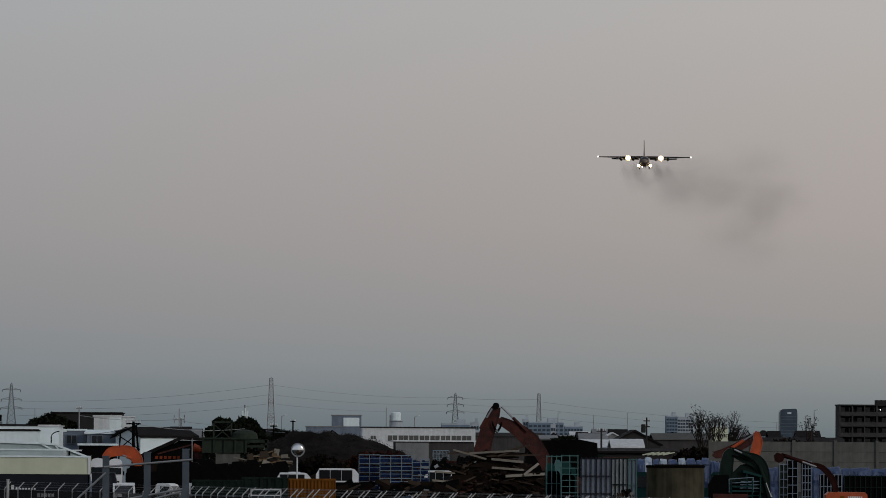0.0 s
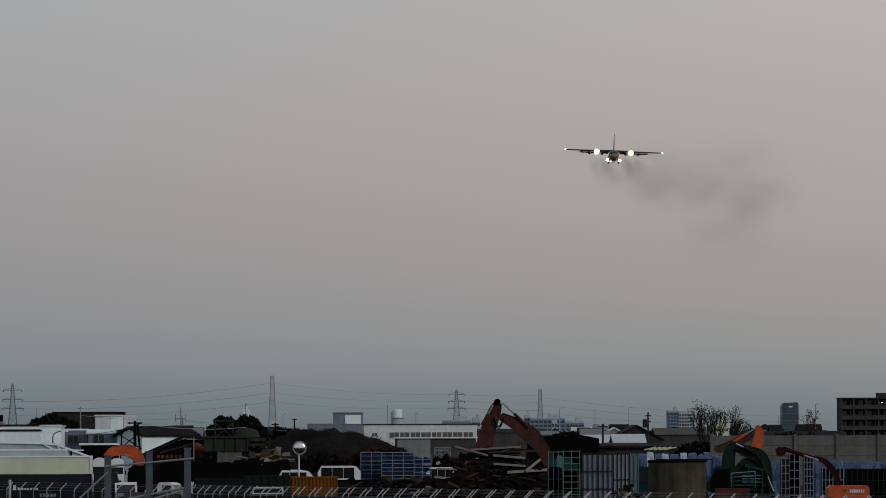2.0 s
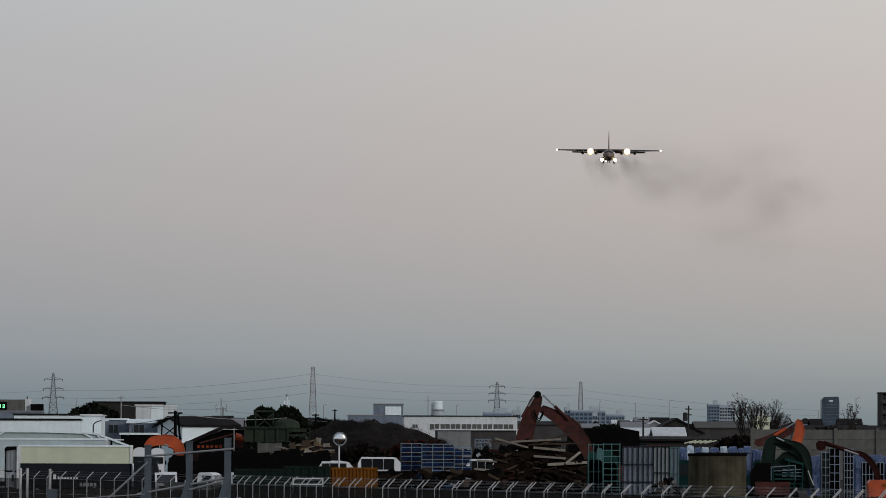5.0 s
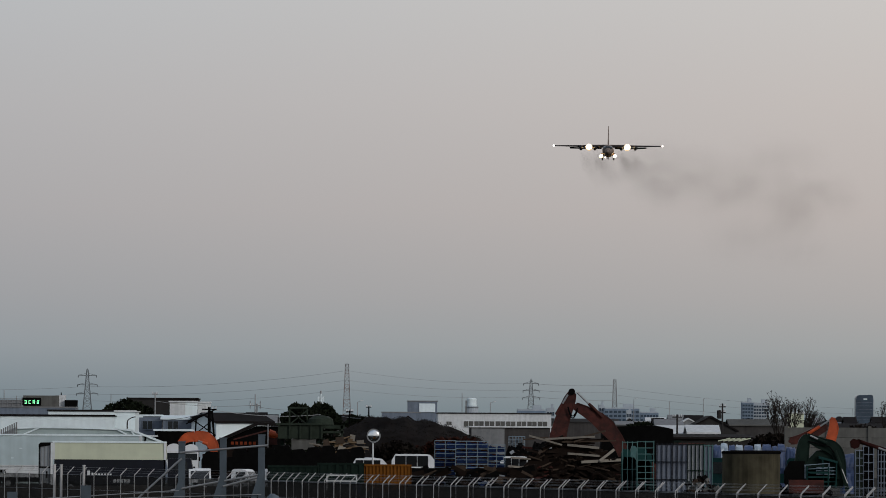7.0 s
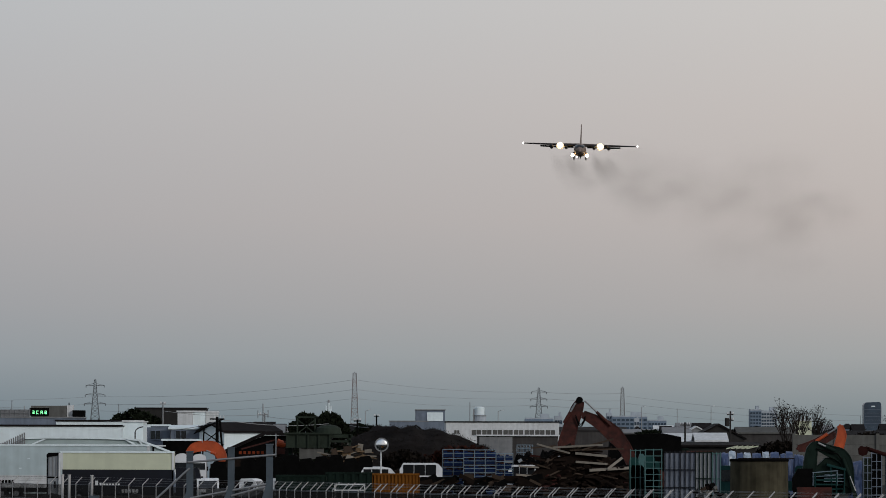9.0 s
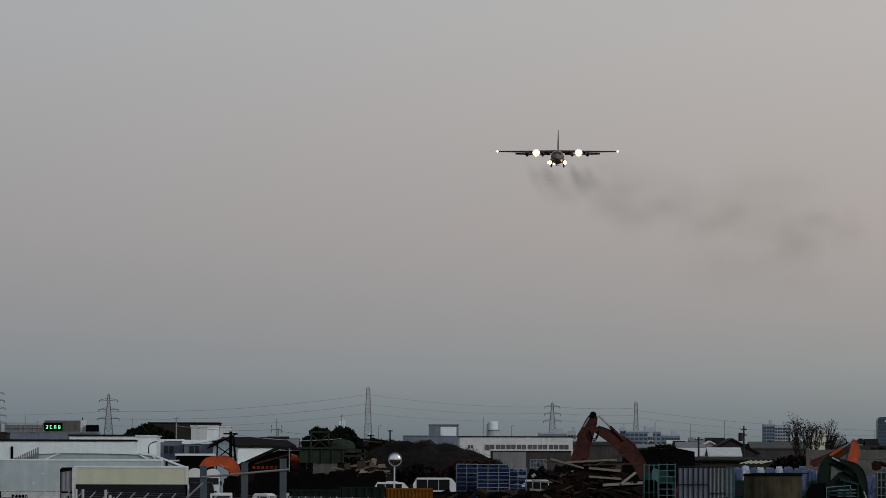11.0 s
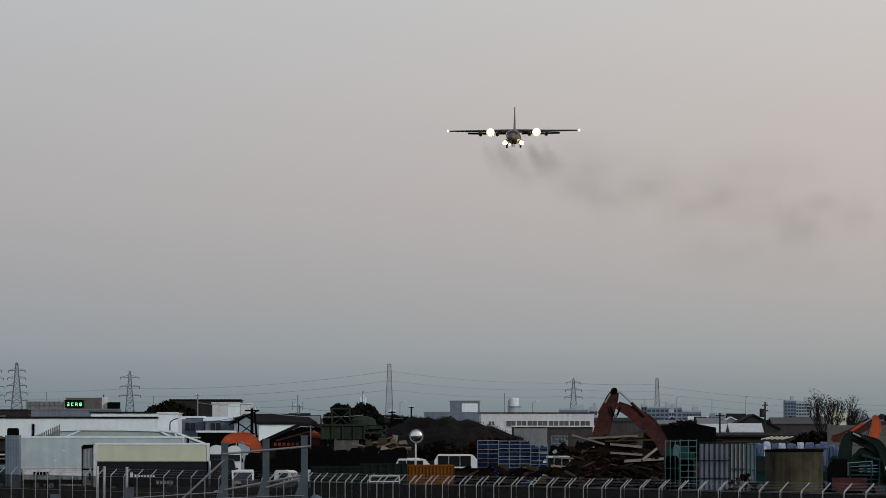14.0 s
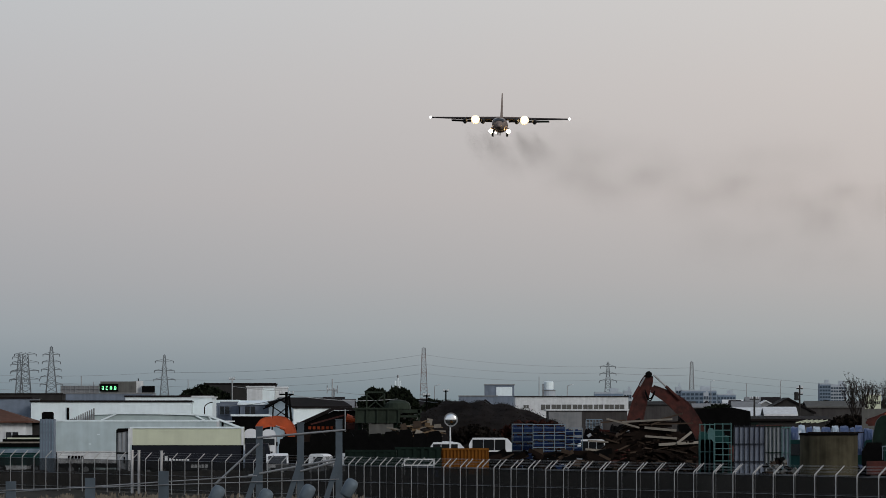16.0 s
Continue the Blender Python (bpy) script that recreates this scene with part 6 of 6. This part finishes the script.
# low scrap between racks and fence
t = thing("scrap_heap", "low rusty heap of scrap behind the fence", "scrap heap", across(960, 535), 535)
for i in range(110):
    x = rnd.uniform(-4.2, 5.0)
    z = rnd.uniform(0.1, 2.3)
    part("scrap_piece", Geo().box(0, 0, -0.15, rnd.uniform(0.4, 1.4), 0.5, rnd.uniform(0.15, 0.5), Matrix.Translation((x, rnd.uniform(-0.5, 0.5), z)) @ Matrix.Rotation(rnd.uniform(-0.5, 0.5), 4, "Y")), (M_BLACK, M_DARKWOOD, M_BLACK, M_DARKWOOD, M_BLACK, M_WOOD)[i % 6], t)

# stray drums, pipes and pallets about the yard
drum = None
for i in range(46):
    u, d = rnd.uniform(600, 1560), rnd.uniform(540, 640)
    m_ = (M_RUST, M_TARP, M_BLACK, M_TEAL)[rnd.randrange(4)]
    z = 0.0
    hue = {M_RUST: "rusty", M_TARP: "blue", M_BLACK: "black", M_TEAL: "dark teal"}[m_]
    o = thing("drum", hue + " steel drum standing in the scrap yard", "drum", across(u, d), d, group="drums")
    part("shell", Geo().lathe([(0, 0.28), (0.3, 0.29), (0.32, 0.31), (0.34, 0.29), (0.6, 0.29), (0.62, 0.31), (0.64, 0.29), (0.88, 0.28)], 12), m_, o)
    part("lid", Geo().lathe([(0.88, 0.3), (0.91, 0.3)], 12), m_, o)
for i in range(7):
    u, d = rnd.uniform(1240, 1420), rnd.uniform(585, 700)
    L = rnd.uniform(1.5, 5)
    h = height(rnd.uniform(750, 765), d)
    o = thing("pipe_rack", "steel rack holding long rusty pipes", "pipe rack", across(u, d), d, group="pipe racks")
    for s in (-1, 1):
        part("upright", Geo().box(s * L * 0.4, 0, 0, 0.12, 0.3, h), M_DKGREEN, o)
    for k in range(3):
        part("pipe", Geo().tube((-L / 2 + 0.2 * k, -0.2, h - 0.3 * k), (L / 2 - 0.15 * k, -0.2, h - 0.3 * k + rnd.uniform(-0.1, 0.1)), 0.08, n=6), (M_DKGREEN, M_STEEL, M_RUST, M_DARKWOOD)[rnd.randrange(4)], o)


# ---- aircraft ----
def ring(y, w, h, z, n=20, flat=0.0):
    out = []
    for i in range(n):
        a = 2 * math.pi * i / n
        out.append(Vector((w / 2 * math.cos(a), y, z + h / 2 * math.sin(a) * (1 - flat * (math.sin(a) < 0)))))
    return out


# built nose towards -y; the origin lies between the wing tips at wing height
plane = thing("aircraft", "grey four-engined high-wing transport aircraft with lights lit", "aircraft", 0, 2500, 100)
fus = [(-11.5, 0.5, 0.5, -2.5), (-11.0, 1.9, 1.8, -2.45), (-9.8, 3.1, 3.0, -2.2), (-8.2, 3.9, 3.8, -1.95), (-6.0, 4.3, 4.3, -1.85), (5.0, 4.3, 4.3, -1.85), (9.0, 3.7, 3.5, -1.2), (13.0, 2.4, 2.2, -0.45), (17.0, 1.0, 1.0, 0.1), (18.0, 0.3, 0.4, 0.25)]
part("fuselage", Geo().loft([ring(*r) for r in fus]), M_SKIN, plane, smooth=True)
part("cockpit_glass", Geo().loft([ring(-10.3, 2.5, 1.1, -1.35), ring(-9.4, 3.2, 1.5, -1.05), ring(-8.4, 3.4, 1.0, -0.7)]), M_GLASS, plane)
part("radome", Geo().loft([ring(-12.2, 0.2, 0.2, -2.6), ring(-11.9, 0.9, 0.9, -2.55), ring(-11.3, 1.7, 1.6, -2.5)]), M_SKIN, plane, smooth=True)


def foil(x, y0, chord, z, thick):
    return [Vector((x, y0, z)), Vector((x, y0 + chord * 0.12, z + thick * 0.55)), Vector((x, y0 + chord * 0.4, z + thick * 0.6)), Vector((x, y0 + chord, z)), Vector((x, y0 + chord * 0.4, z - thick * 0.4)), Vector((x, y0 + chord * 0.1, z - thick * 0.4))]


wing = part("wing", Geo().loft([foil(-20.2, -1.0, 2.6, 0.0, 0.35), foil(-9.0, -2.2, 4.6, -0.15, 0.75), foil(-2, -2.4, 4.9, -0.25, 0.95), foil(2, -2.4, 4.9, -0.25, 0.95), foil(9.0, -2.2, 4.6, -0.15, 0.75), foil(20.2, -1.0, 2.6, 0.0, 0.35)]), M_WING, plane)
for s in (-1, 1):
    for a, b in ((2.4, 7.6), (7.9, 14.2)):
        g = Geo()
        g.add([(s * a, 2.0, -0.45), (s * b, 1.9, -0.35), (s * b, 3.6, -0.75), (s * a, 3.8, -0.9), (s * a, 2.0, -0.6), (s * b, 1.9, -0.5), (s * b, 3.6, -0.86), (s * a, 3.8, -1.02)],
              [(0, 1, 2, 3), (7, 6, 5, 4), (0, 1, 5, 4), (1, 2, 6, 5), (2, 3, 7, 6), (3, 0, 4, 7)])
        part("flap", g, M_SKINDARK, wing, "lowered flap")
    for x in (4.9, 10.1):
        eng = part("engine_nacelle", Geo().loft([ring(-5.2, 0.7, 0.8, -0.85), ring(-4.9, 1.15, 1.5, -0.95), ring(-2.5, 1.3, 1.75, -0.9), ring(1.5, 0.9, 1.1, -0.6), ring(3.0, 0.4, 0.5, -0.4)]), M_SKINDARK, plane, smooth=True)
        eng.matrix_basis = pose(s * x, 0, 0)
        part("spinner", Geo().loft([ring(-6.1, 0.1, 0.1, -0.75), ring(-5.8, 0.5, 0.5, -0.75), ring(-5.3, 0.7, 0.7, -0.75)]), M_SKINDARK, eng, smooth=True)
        gg = Geo()
        for k in range(4):
            a = k * math.pi / 2 + 0.5 + x
            gg.beam((0, -5.5, -0.75), (2.0 * math.cos(a), -5.5, -0.75 + 2.0 * math.sin(a)), 0.2, 0.08, 0.13, 0.05)
        part("propeller", gg, veil("spinning_blade", (0.06, 0.06, 0.06), 0.05), eng, "thin blurred propeller blades")
    # landing and gear lamps drawn oversize to take in their glare
    part("landing_light", Geo().lathe([(-0.85, 0.2), (-0.55, 0.7), (0, 0.92), (0.55, 0.7), (0.85, 0.2)], 14, pose(s * 7.1, -3.0, -0.55)), M_LAMP, wing, "dazzling warm landing light", smooth=True)
    # added glowing disc behind each lamp, imitating its warm halo
    part("reflector_bowl", Geo().lathe([(-0.3, 0.3), (-0.1, 1.0), (0.0, 1.32), (0.08, 1.32), (0.1, 0.2)], 18, pose(s * 7.1, -2.4, -0.55, 90)), M_HALO, wing, "warm glowing disc as lamp halo", smooth=True)
    part("taxi_light", Geo().lathe([(-0.6, 0.15), (-0.4, 0.5), (0, 0.66), (0.4, 0.5), (0.6, 0.15)], 12, pose(s * 2.55, -4.0, -3.85)), M_LAMP, plane, "bright warm gear light", smooth=True)
    part("wingtip_light", Geo().lathe([(-0.36, 0.1), (0, 0.4), (0.36, 0.1)], 10, pose(s * 20.2, -1.2, 0.05)), M_NAV, wing, "white wingtip light", smooth=True)
    spo = part("gear_sponson", Geo().loft([ring(-3.5, 0.3, 0.5, -3.3), ring(-2.4, 1.1, 1.3, -3.25), ring(3.0, 1.1, 1.3, -3.25), ring(5.0, 0.3, 0.5, -3.0)]), M_SKIN, plane, smooth=True)
    spo.matrix_basis = pose(s * 2.1, 0, 0)
    for y in (-0.9, 0.9):
        part("main_wheel", Geo().tube((-0.25, y, -4.55), (0.25, y, -4.55), 0.7, n=16), M_BLACK, spo)
    part("gear_leg", Geo().box(0, 0, -4.5, 0.25, 1.6, 1.1), M_SKINDARK, spo)
    part("tailplane", Geo().loft([foil(s * 0.4, 12.5, 4.2, 0.75, 0.5), foil(s * 8.0, 14.2, 2.4, 0.85, 0.25)]), M_SKIN, plane)
nose = part("nose_gear", Geo().box(0, -8.4, -4.5, 0.18, 0.3, 1.4), M_SKINDARK, plane)
for x in (-0.3, 0.3):
    part("nose_wheel", Geo().tube((x - 0.13, -8.4, -4.75), (x + 0.13, -8.4, -4.75), 0.48, n=14), M_BLACK, nose)
part("nose_light", Geo().lathe([(-0.3, 0.08), (0, 0.32), (0.3, 0.08)], 10, pose(-1.0, -8.7, -4.55)), M_NAV, nose, "small gear lamp", smooth=True)
part("fin", Geo().add([Vector(p) for p in ((-0.3, 9.0, 0.2), (-0.12, 15.2, 8.0), (-0.12, 17.8, 8.0), (-0.25, 17.8, 0.3), (0.3, 9.0, 0.2), (0.12, 15.2, 8.0), (0.12, 17.8, 8.0), (0.25, 17.8, 0.3))],
                      [(0, 1, 2, 3), (7, 6, 5, 4), (0, 1, 5, 4), (1, 2, 6, 5), (2, 3, 7, 6), (3, 0, 4, 7)]), M_SKIN, plane)

# ---- exhaust smoke, in soft drifting puffs ----
def smoke_mat():
    m = bpy.data.materials.new("exhaust_smoke")
    m.use_nodes = True
    n, l = m.node_tree.nodes, m.node_tree.links
    b = n["Principled BSDF"]
    b.inputs["Base Color"].default_value = (0.135, 0.113, 0.093, 1)
    b.inputs["Roughness"].default_value = 1.0
    b.inputs["Specular IOR Level"].default_value = 0.0
    tc, length, fall, cloud, mulx = n.new("ShaderNodeTexCoord"), n.new("ShaderNodeVectorMath"), n.new("ShaderNodeMapRange"), n.new("ShaderNodeTexNoise"), n.new("ShaderNodeMath")
    flat = n.new("ShaderNodeVectorMath")
    flat.operation = "MULTIPLY"
    flat.inputs[1].default_value = (1, 0, 1)
    l.new(tc.outputs["Object"], flat.inputs[0])
    length.operation = "LENGTH"
    l.new(flat.outputs[0], length.inputs[0])
    fall.interpolation_type = "SMOOTHERSTEP"
    for k, val in zip(("From Min", "From Max", "To Min", "To Max"), (0.0, 1.0, 1.0, 0.0)):
        fall.inputs[k].default_value = val
    l.new(length.outputs["Value"], fall.inputs["Value"])
    info = n.new("ShaderNodeObjectInfo")
    cloud.inputs["Scale"].default_value, cloud.inputs["Detail"].default_value = 1.6, 3
    l.new(tc.outputs["Object"], cloud.inputs["Vector"])
    lift = n.new("ShaderNodeMapRange")
    for k, val in zip(("From Min", "From Max", "To Min", "To Max"), (0.3, 0.7, 0.25, 1.0)):
        lift.inputs[k].default_value = val
    l.new(cloud.outputs[0], lift.inputs["Value"])
    mulx.operation = "MULTIPLY"
    l.new(fall.outputs[0], mulx.inputs[0])
    l.new(lift.outputs[0], mulx.inputs[1])
    thin = n.new("ShaderNodeMath")
    thin.operation = "MULTIPLY"
    l.new(mulx.outputs[0], thin.inputs[0])
    sep = n.new("ShaderNodeSeparateColor")
    l.new(info.outputs["Color"], sep.inputs[0])
    l.new(sep.outputs[0], thin.inputs[1])
    l.new(thin.outputs[0], b.inputs["Alpha"])
    return m


M_SMOKE = smoke_mat()
puff_g = Geo()
for j in range(9):
    for i in range(16):
        r, a = j / 8, 2 * math.pi * i / 16
        puff_g.v.append((r * math.cos(a), -0.45 * (1 - r * r) + 0.12 * noise.noise((r * 2 * math.cos(a), r * 2 * math.sin(a), 3)), r * math.sin(a)))
for j in range(8):
    for i in range(16):
        puff_g.f.append((j * 16 + i, j * 16 + (i + 1) % 16, (j + 1) * 16 + (i + 1) % 16, (j + 1) * 16 + i))
PUFF = mesh_of("smoke_puff", puff_g, M_SMOKE, True)

# share of the trail, offset across and up in radii, size in metres, thickness
rnd = random.Random(77)
PUFFS = []
for k, x0 in enumerate((-10.1, -4.9, 4.9, 10.1)):
    for i in range(6):
        s = (0.006, 0.014, 0.025, 0.04, 0.06, 0.09)[i]
        PUFFS.append((s, x0 * (1 - 0.03 * i), rnd.uniform(-0.6, 0.6), 1.7 + 0.75 * i, (0.07, 0.12, 0.16, 0.16, 0.14, 0.11)[i] * (0.75, 1.0, 1.25, 0.55)[k], (-4, -24, -30, -44)[k]))
for i in range(34):
    s = 0.1 + 0.78 * i / 33
    PUFFS.append((s, rnd.uniform(-8, 8) * (1 + s), rnd.uniform(-5, 5) * (0.6 + s), rnd.uniform(9, 15) * (0.8 + 0.7 * s), rnd.uniform(0.045, 0.08), 1.5))
for i in range(8):
    PUFFS.append((0.6 + 0.06 * i, rnd.uniform(-12, 4), -14 - rnd.uniform(0, 14), rnd.uniform(18, 26), 0.05, 1.1))
for i in range(7):
    PUFFS.append((0.92 + 0.035 * i, rnd.uniform(-9, 9), rnd.uniform(-9, 9), rnd.uniform(13, 22), 0.11 if i < 4 else 0.07, 1.1))

for i in range(16):
    s = 0.16 + 0.74 * i / 15
    PUFFS.append((s, rnd.uniform(-6, 14), rnd.uniform(5, 15) * (0.6 + s), rnd.uniform(15, 24) * (0.7 + 0.6 * s), rnd.uniform(0.03, 0.05), 1.1))

SMOKE = []
for s, ox, oz, size, dens, tilt in PUFFS:
    ob = tagged(new("smoke_puff", PUFF), "soft dark puff of engine exhaust smoke", "smoke", "exhaust smoke trail")
    ob.scale = (size, size * 0.6, size * (0.75 if tilt >= 0 else 1.9))
    ob.color = (dens * 0.84, dens * 0.84, dens * 0.84, 1)
    SMOKE.append((ob, s, ox, oz, min(tilt, 0)))
# where the old end of the trail drifts, by bearing and level
TRAIL_END = [(0, 1628, 300), (4, 1590, 308), (8, 1556, 326), (12, 1530, 342), (16, 1490, 362)]


# ---- perimeter fence ----
def fence_line(label, x0, y0, x1, y1, h, step, shift):
    """Steel posts with cranked arms, three barbed strands, rails and a fine net."""
    L = math.hypot(x1 - x0, y1 - y0)
    rz = math.degrees(math.atan2(y1 - y0, x1 - x0))
    f = thing("perimeter_fence", label, "fence", x0, y0, rz=rz, group="perimeter fences")
    g = Geo().tube((0, 0, 0), (0, 0, h - 0.42), 0.028, n=8).tube((0, 0, h - 0.43), (0.12, 0.38, h), 0.034, 0.03, 8)
    first = None
    n = int((L - shift) / step)
    for i in range(n + 1):
        at = pose(shift + i * step, 0, 0)
        first = part("post", g, M_POST, f, at=at) if first is None else again(first, at)
    for k, z in enumerate((0.3, 1.2, h - 0.5)):
        part("rail", Geo().tube((0, 0, z), (L, 0, z), 0.01, n=6), M_STEEL, f)
    for k in range(3):
        c = 0.3 + 0.33 * k
        part("barbed_strand", Geo().tube((0, 0.38 * c, h - 0.43 + 0.43 * c), (L, 0.38 * c, h - 0.43 + 0.43 * c), 0.007, n=4), M_STEEL, f)
    part("net", Geo().box(L / 2, 0.07, 0.1, L, 0.006, h - 0.6), M_NET, f)


M_POST = mat("pale_galvanised_post", (0.46, 0.455, 0.45), 0.5, 0.3, var=0.25, grain=3, piece=0.5)


def fence_at(u, d_mid=420.0):
    d = d_mid * 97 / (83 + (u - 50) * 25 / 1300)
    return across(u, d), d


xa, ya = fence_at(-60)
xb, yb = fence_at(1930)
fence_line("tall galvanised security fence with cranked barbed arms", xa, ya, xb, yb, 2.65, 2.55, math.hypot(fence_at(767.7)[0] - xa, fence_at(767.7)[1] - ya) % 2.55)
k = 3.2 / math.hypot(xb - xa, yb - ya)
xc, yc = fence_at(610)
fence_line("second parallel security fence with barbed arms", xc + (ya - yb) * -k, yc + (xb - xa) * k, xb + (ya - yb) * -k, yb + (xb - xa) * k, 2.65, 2.55, 1.4)
# gate posts
for u in (240, 252, 292):
    x, y = fence_at(u)
    solid("gate_post", Geo().tube((0, 0, 0), (0, 0, 2.75), 0.09, n=10).lathe([(2.75, 0.11), (2.8, 0.1)], 10), M_POST, "white steel gate post in the fence", "post", x - 0.2, y - 0.4, group="gate posts")

# ---- near approach-light frame ----
M_FRAME = mat("blue_grey_frame_paint", (0.07, 0.088, 0.105), 0.6, 0.2, var=0.3, grain=2)
D = 300
t = thing("barrier_frame", "blue-grey steel frame of heavy posts, rails and braces", "frame", across(530, D), D)


def fl_(u, v):
    return (across(u, D) - across(530, D), height(v, D))


for u, v in ((459, 757), (532, 750), (600, 744)):
    x, z = fl_(u, v)
    part("post", Geo().box(x, 0, 0, 0.28, 0.25, z), M_FRAME, t)
    part("post_cap", Geo().box(x, 0, z, 0.32, 0.3, 0.05), M_FRAME, t)
    x2, z2 = fl_(u - 26, 868)
    part("brace", Geo().beam((x, -0.1, z - 1.55), (x2 - 0.3, -0.1, 0.6), 0.22), M_FRAME, t)
for (ua, va), (ub, vb) in (((612, 761), (455, 775)), ((600, 812), (440, 842)), ((459, 785), (380, 858)), ((600, 816), (532, 834))):
    (xa_, za_), (xb_, zb_) = fl_(ua, va), fl_(ub, vb)
    part("rail", Geo().tube((xa_, -0.15, za_), (xb_, -0.15, zb_), 0.045, n=8), M_STEEL, t)
(xa_, za_), (xb_, zb_) = fl_(455, 842), fl_(-120, 880)
part("guard_rail", Geo().tube((xa_, -0.2, za_), (xb_, -0.2, zb_), 0.026, n=8), M_STEEL, t)
(xa_, za_), (xb_, zb_) = fl_(600, 848), fl_(-120, 872)
part("guard_rail", Geo().tube((xa_, -0.3, za_), (xb_, -0.3, zb_), 0.02, n=8), M_STEEL, t)
(xa_, za_), (xb_, zb_) = fl_(611, 724), fl_(611, 765)
part("rod", Geo().tube((xa_, -0.1, za_), (xb_, -0.1, zb_), 0.025, n=6), M_STEEL, t)
for u, v in ((160, 846), (290, 834), (20, 852)):
    x, z = fl_(u, v)
    part("stub_post", Geo().box(x, -0.1, 0, 0.42, 0.3, z), M_FRAME, t)
for u, v in ((375, 858), (460, 864), (535, 856), (610, 846)):
    D2 = 292
    z = height(v, D2)
    fl = thing("approach_light", "blue-grey drum-shaped light housing on a stub", "airfield light", across(u, D2), D2, group="approach lights")
    part("housing", Geo().lathe([(0, 0.17), (0.08, 0.25), (0.55, 0.28), (0.72, 0.23), (0.78, 0.1)], 16, Matrix.Translation((0, 0, z - 0.75)) @ Matrix.Rotation(0.5, 4, "Y")), mat("housing_paint", (0.11, 0.14, 0.165), 0.5, 0.1, var=0.3), fl, smooth=True)
    part("stub", Geo().tube((0, 0, 0), (0, 0, z - 0.6), 0.1), M_STEEL, fl)

# dry reeds at the foot of the fence
rnd = random.Random(5)
g = Geo()
for i in range(9000):
    u = rnd.uniform(-60, 640)
    d = rnd.uniform(350, 385)
    x, h = across(u, d), rnd.uniform(0.5, 1.25) * (0.7 + 0.7 * noise.noise((u * 0.03, d * 0.1, 0)))
    h = max(0.3, h)
    lean = rnd.uniform(-0.25, 0.25)
    s = rnd.uniform(0.02, 0.05)
    g.add([(x - s, d, 0), (x + s, d, 0), (x + lean + s, d + 0.05, h), (x + lean - s, d + 0.05, h * 0.97)], [(0, 1, 2, 3)])
solid("reeds", g, M_REED, "dry tan winter reeds along the fence", "reeds", 0, 0, kind="stuff")


# ---- what moves ----
def motions():
    plane_rows = []
    for t, x, y, z, bank in AIRCRAFT_ROWS:
        plane_rows.append((t, pose(x, y, z, 0.0, -bank, -2.2)))
    walk(plane, plane_rows)

    def interp(rows, t):
        for a, b in zip(rows[:-1], rows[1:]):
            if t <= b[0]:
                k = (t - a[0]) / (b[0] - a[0])
                return [p + (q - p) * k for p, q in zip(a, b)]
        return list(rows[-1])
    for ob, s, ox, oz, tilt in SMOKE:
        rows = []
        for t in (0, 1, 2, 3, 4, 5, 6, 7, 8, 9, 10, 11, 12, 13, 14, 15, 16):
            _, px, py, pz, bank = interp(AIRCRAFT_ROWS, t)
            _, eu, ev = interp(TRAIL_END, t)
            d1 = min(4300, py + 700 + 45 * t)
            d = py + 25 + (d1 - py - 25) * s
            # bearing and level of the aircraft; the streams sink quickly behind the wing, then level out
            pu, pv = 784 + px / (TICK * py), 715 - (pz - EYE) / (TICK * py)
            u = pu + (eu - pu) * s ** 1.1
            v = pv + 4 + (ev - pv) * s ** 0.36
            x, z = across(u, d) + ox, height(v, d) + oz
            rows.append((t, pose(x, d, z, 0, tilt, 0)))
        walk(ob, rows)


motions()
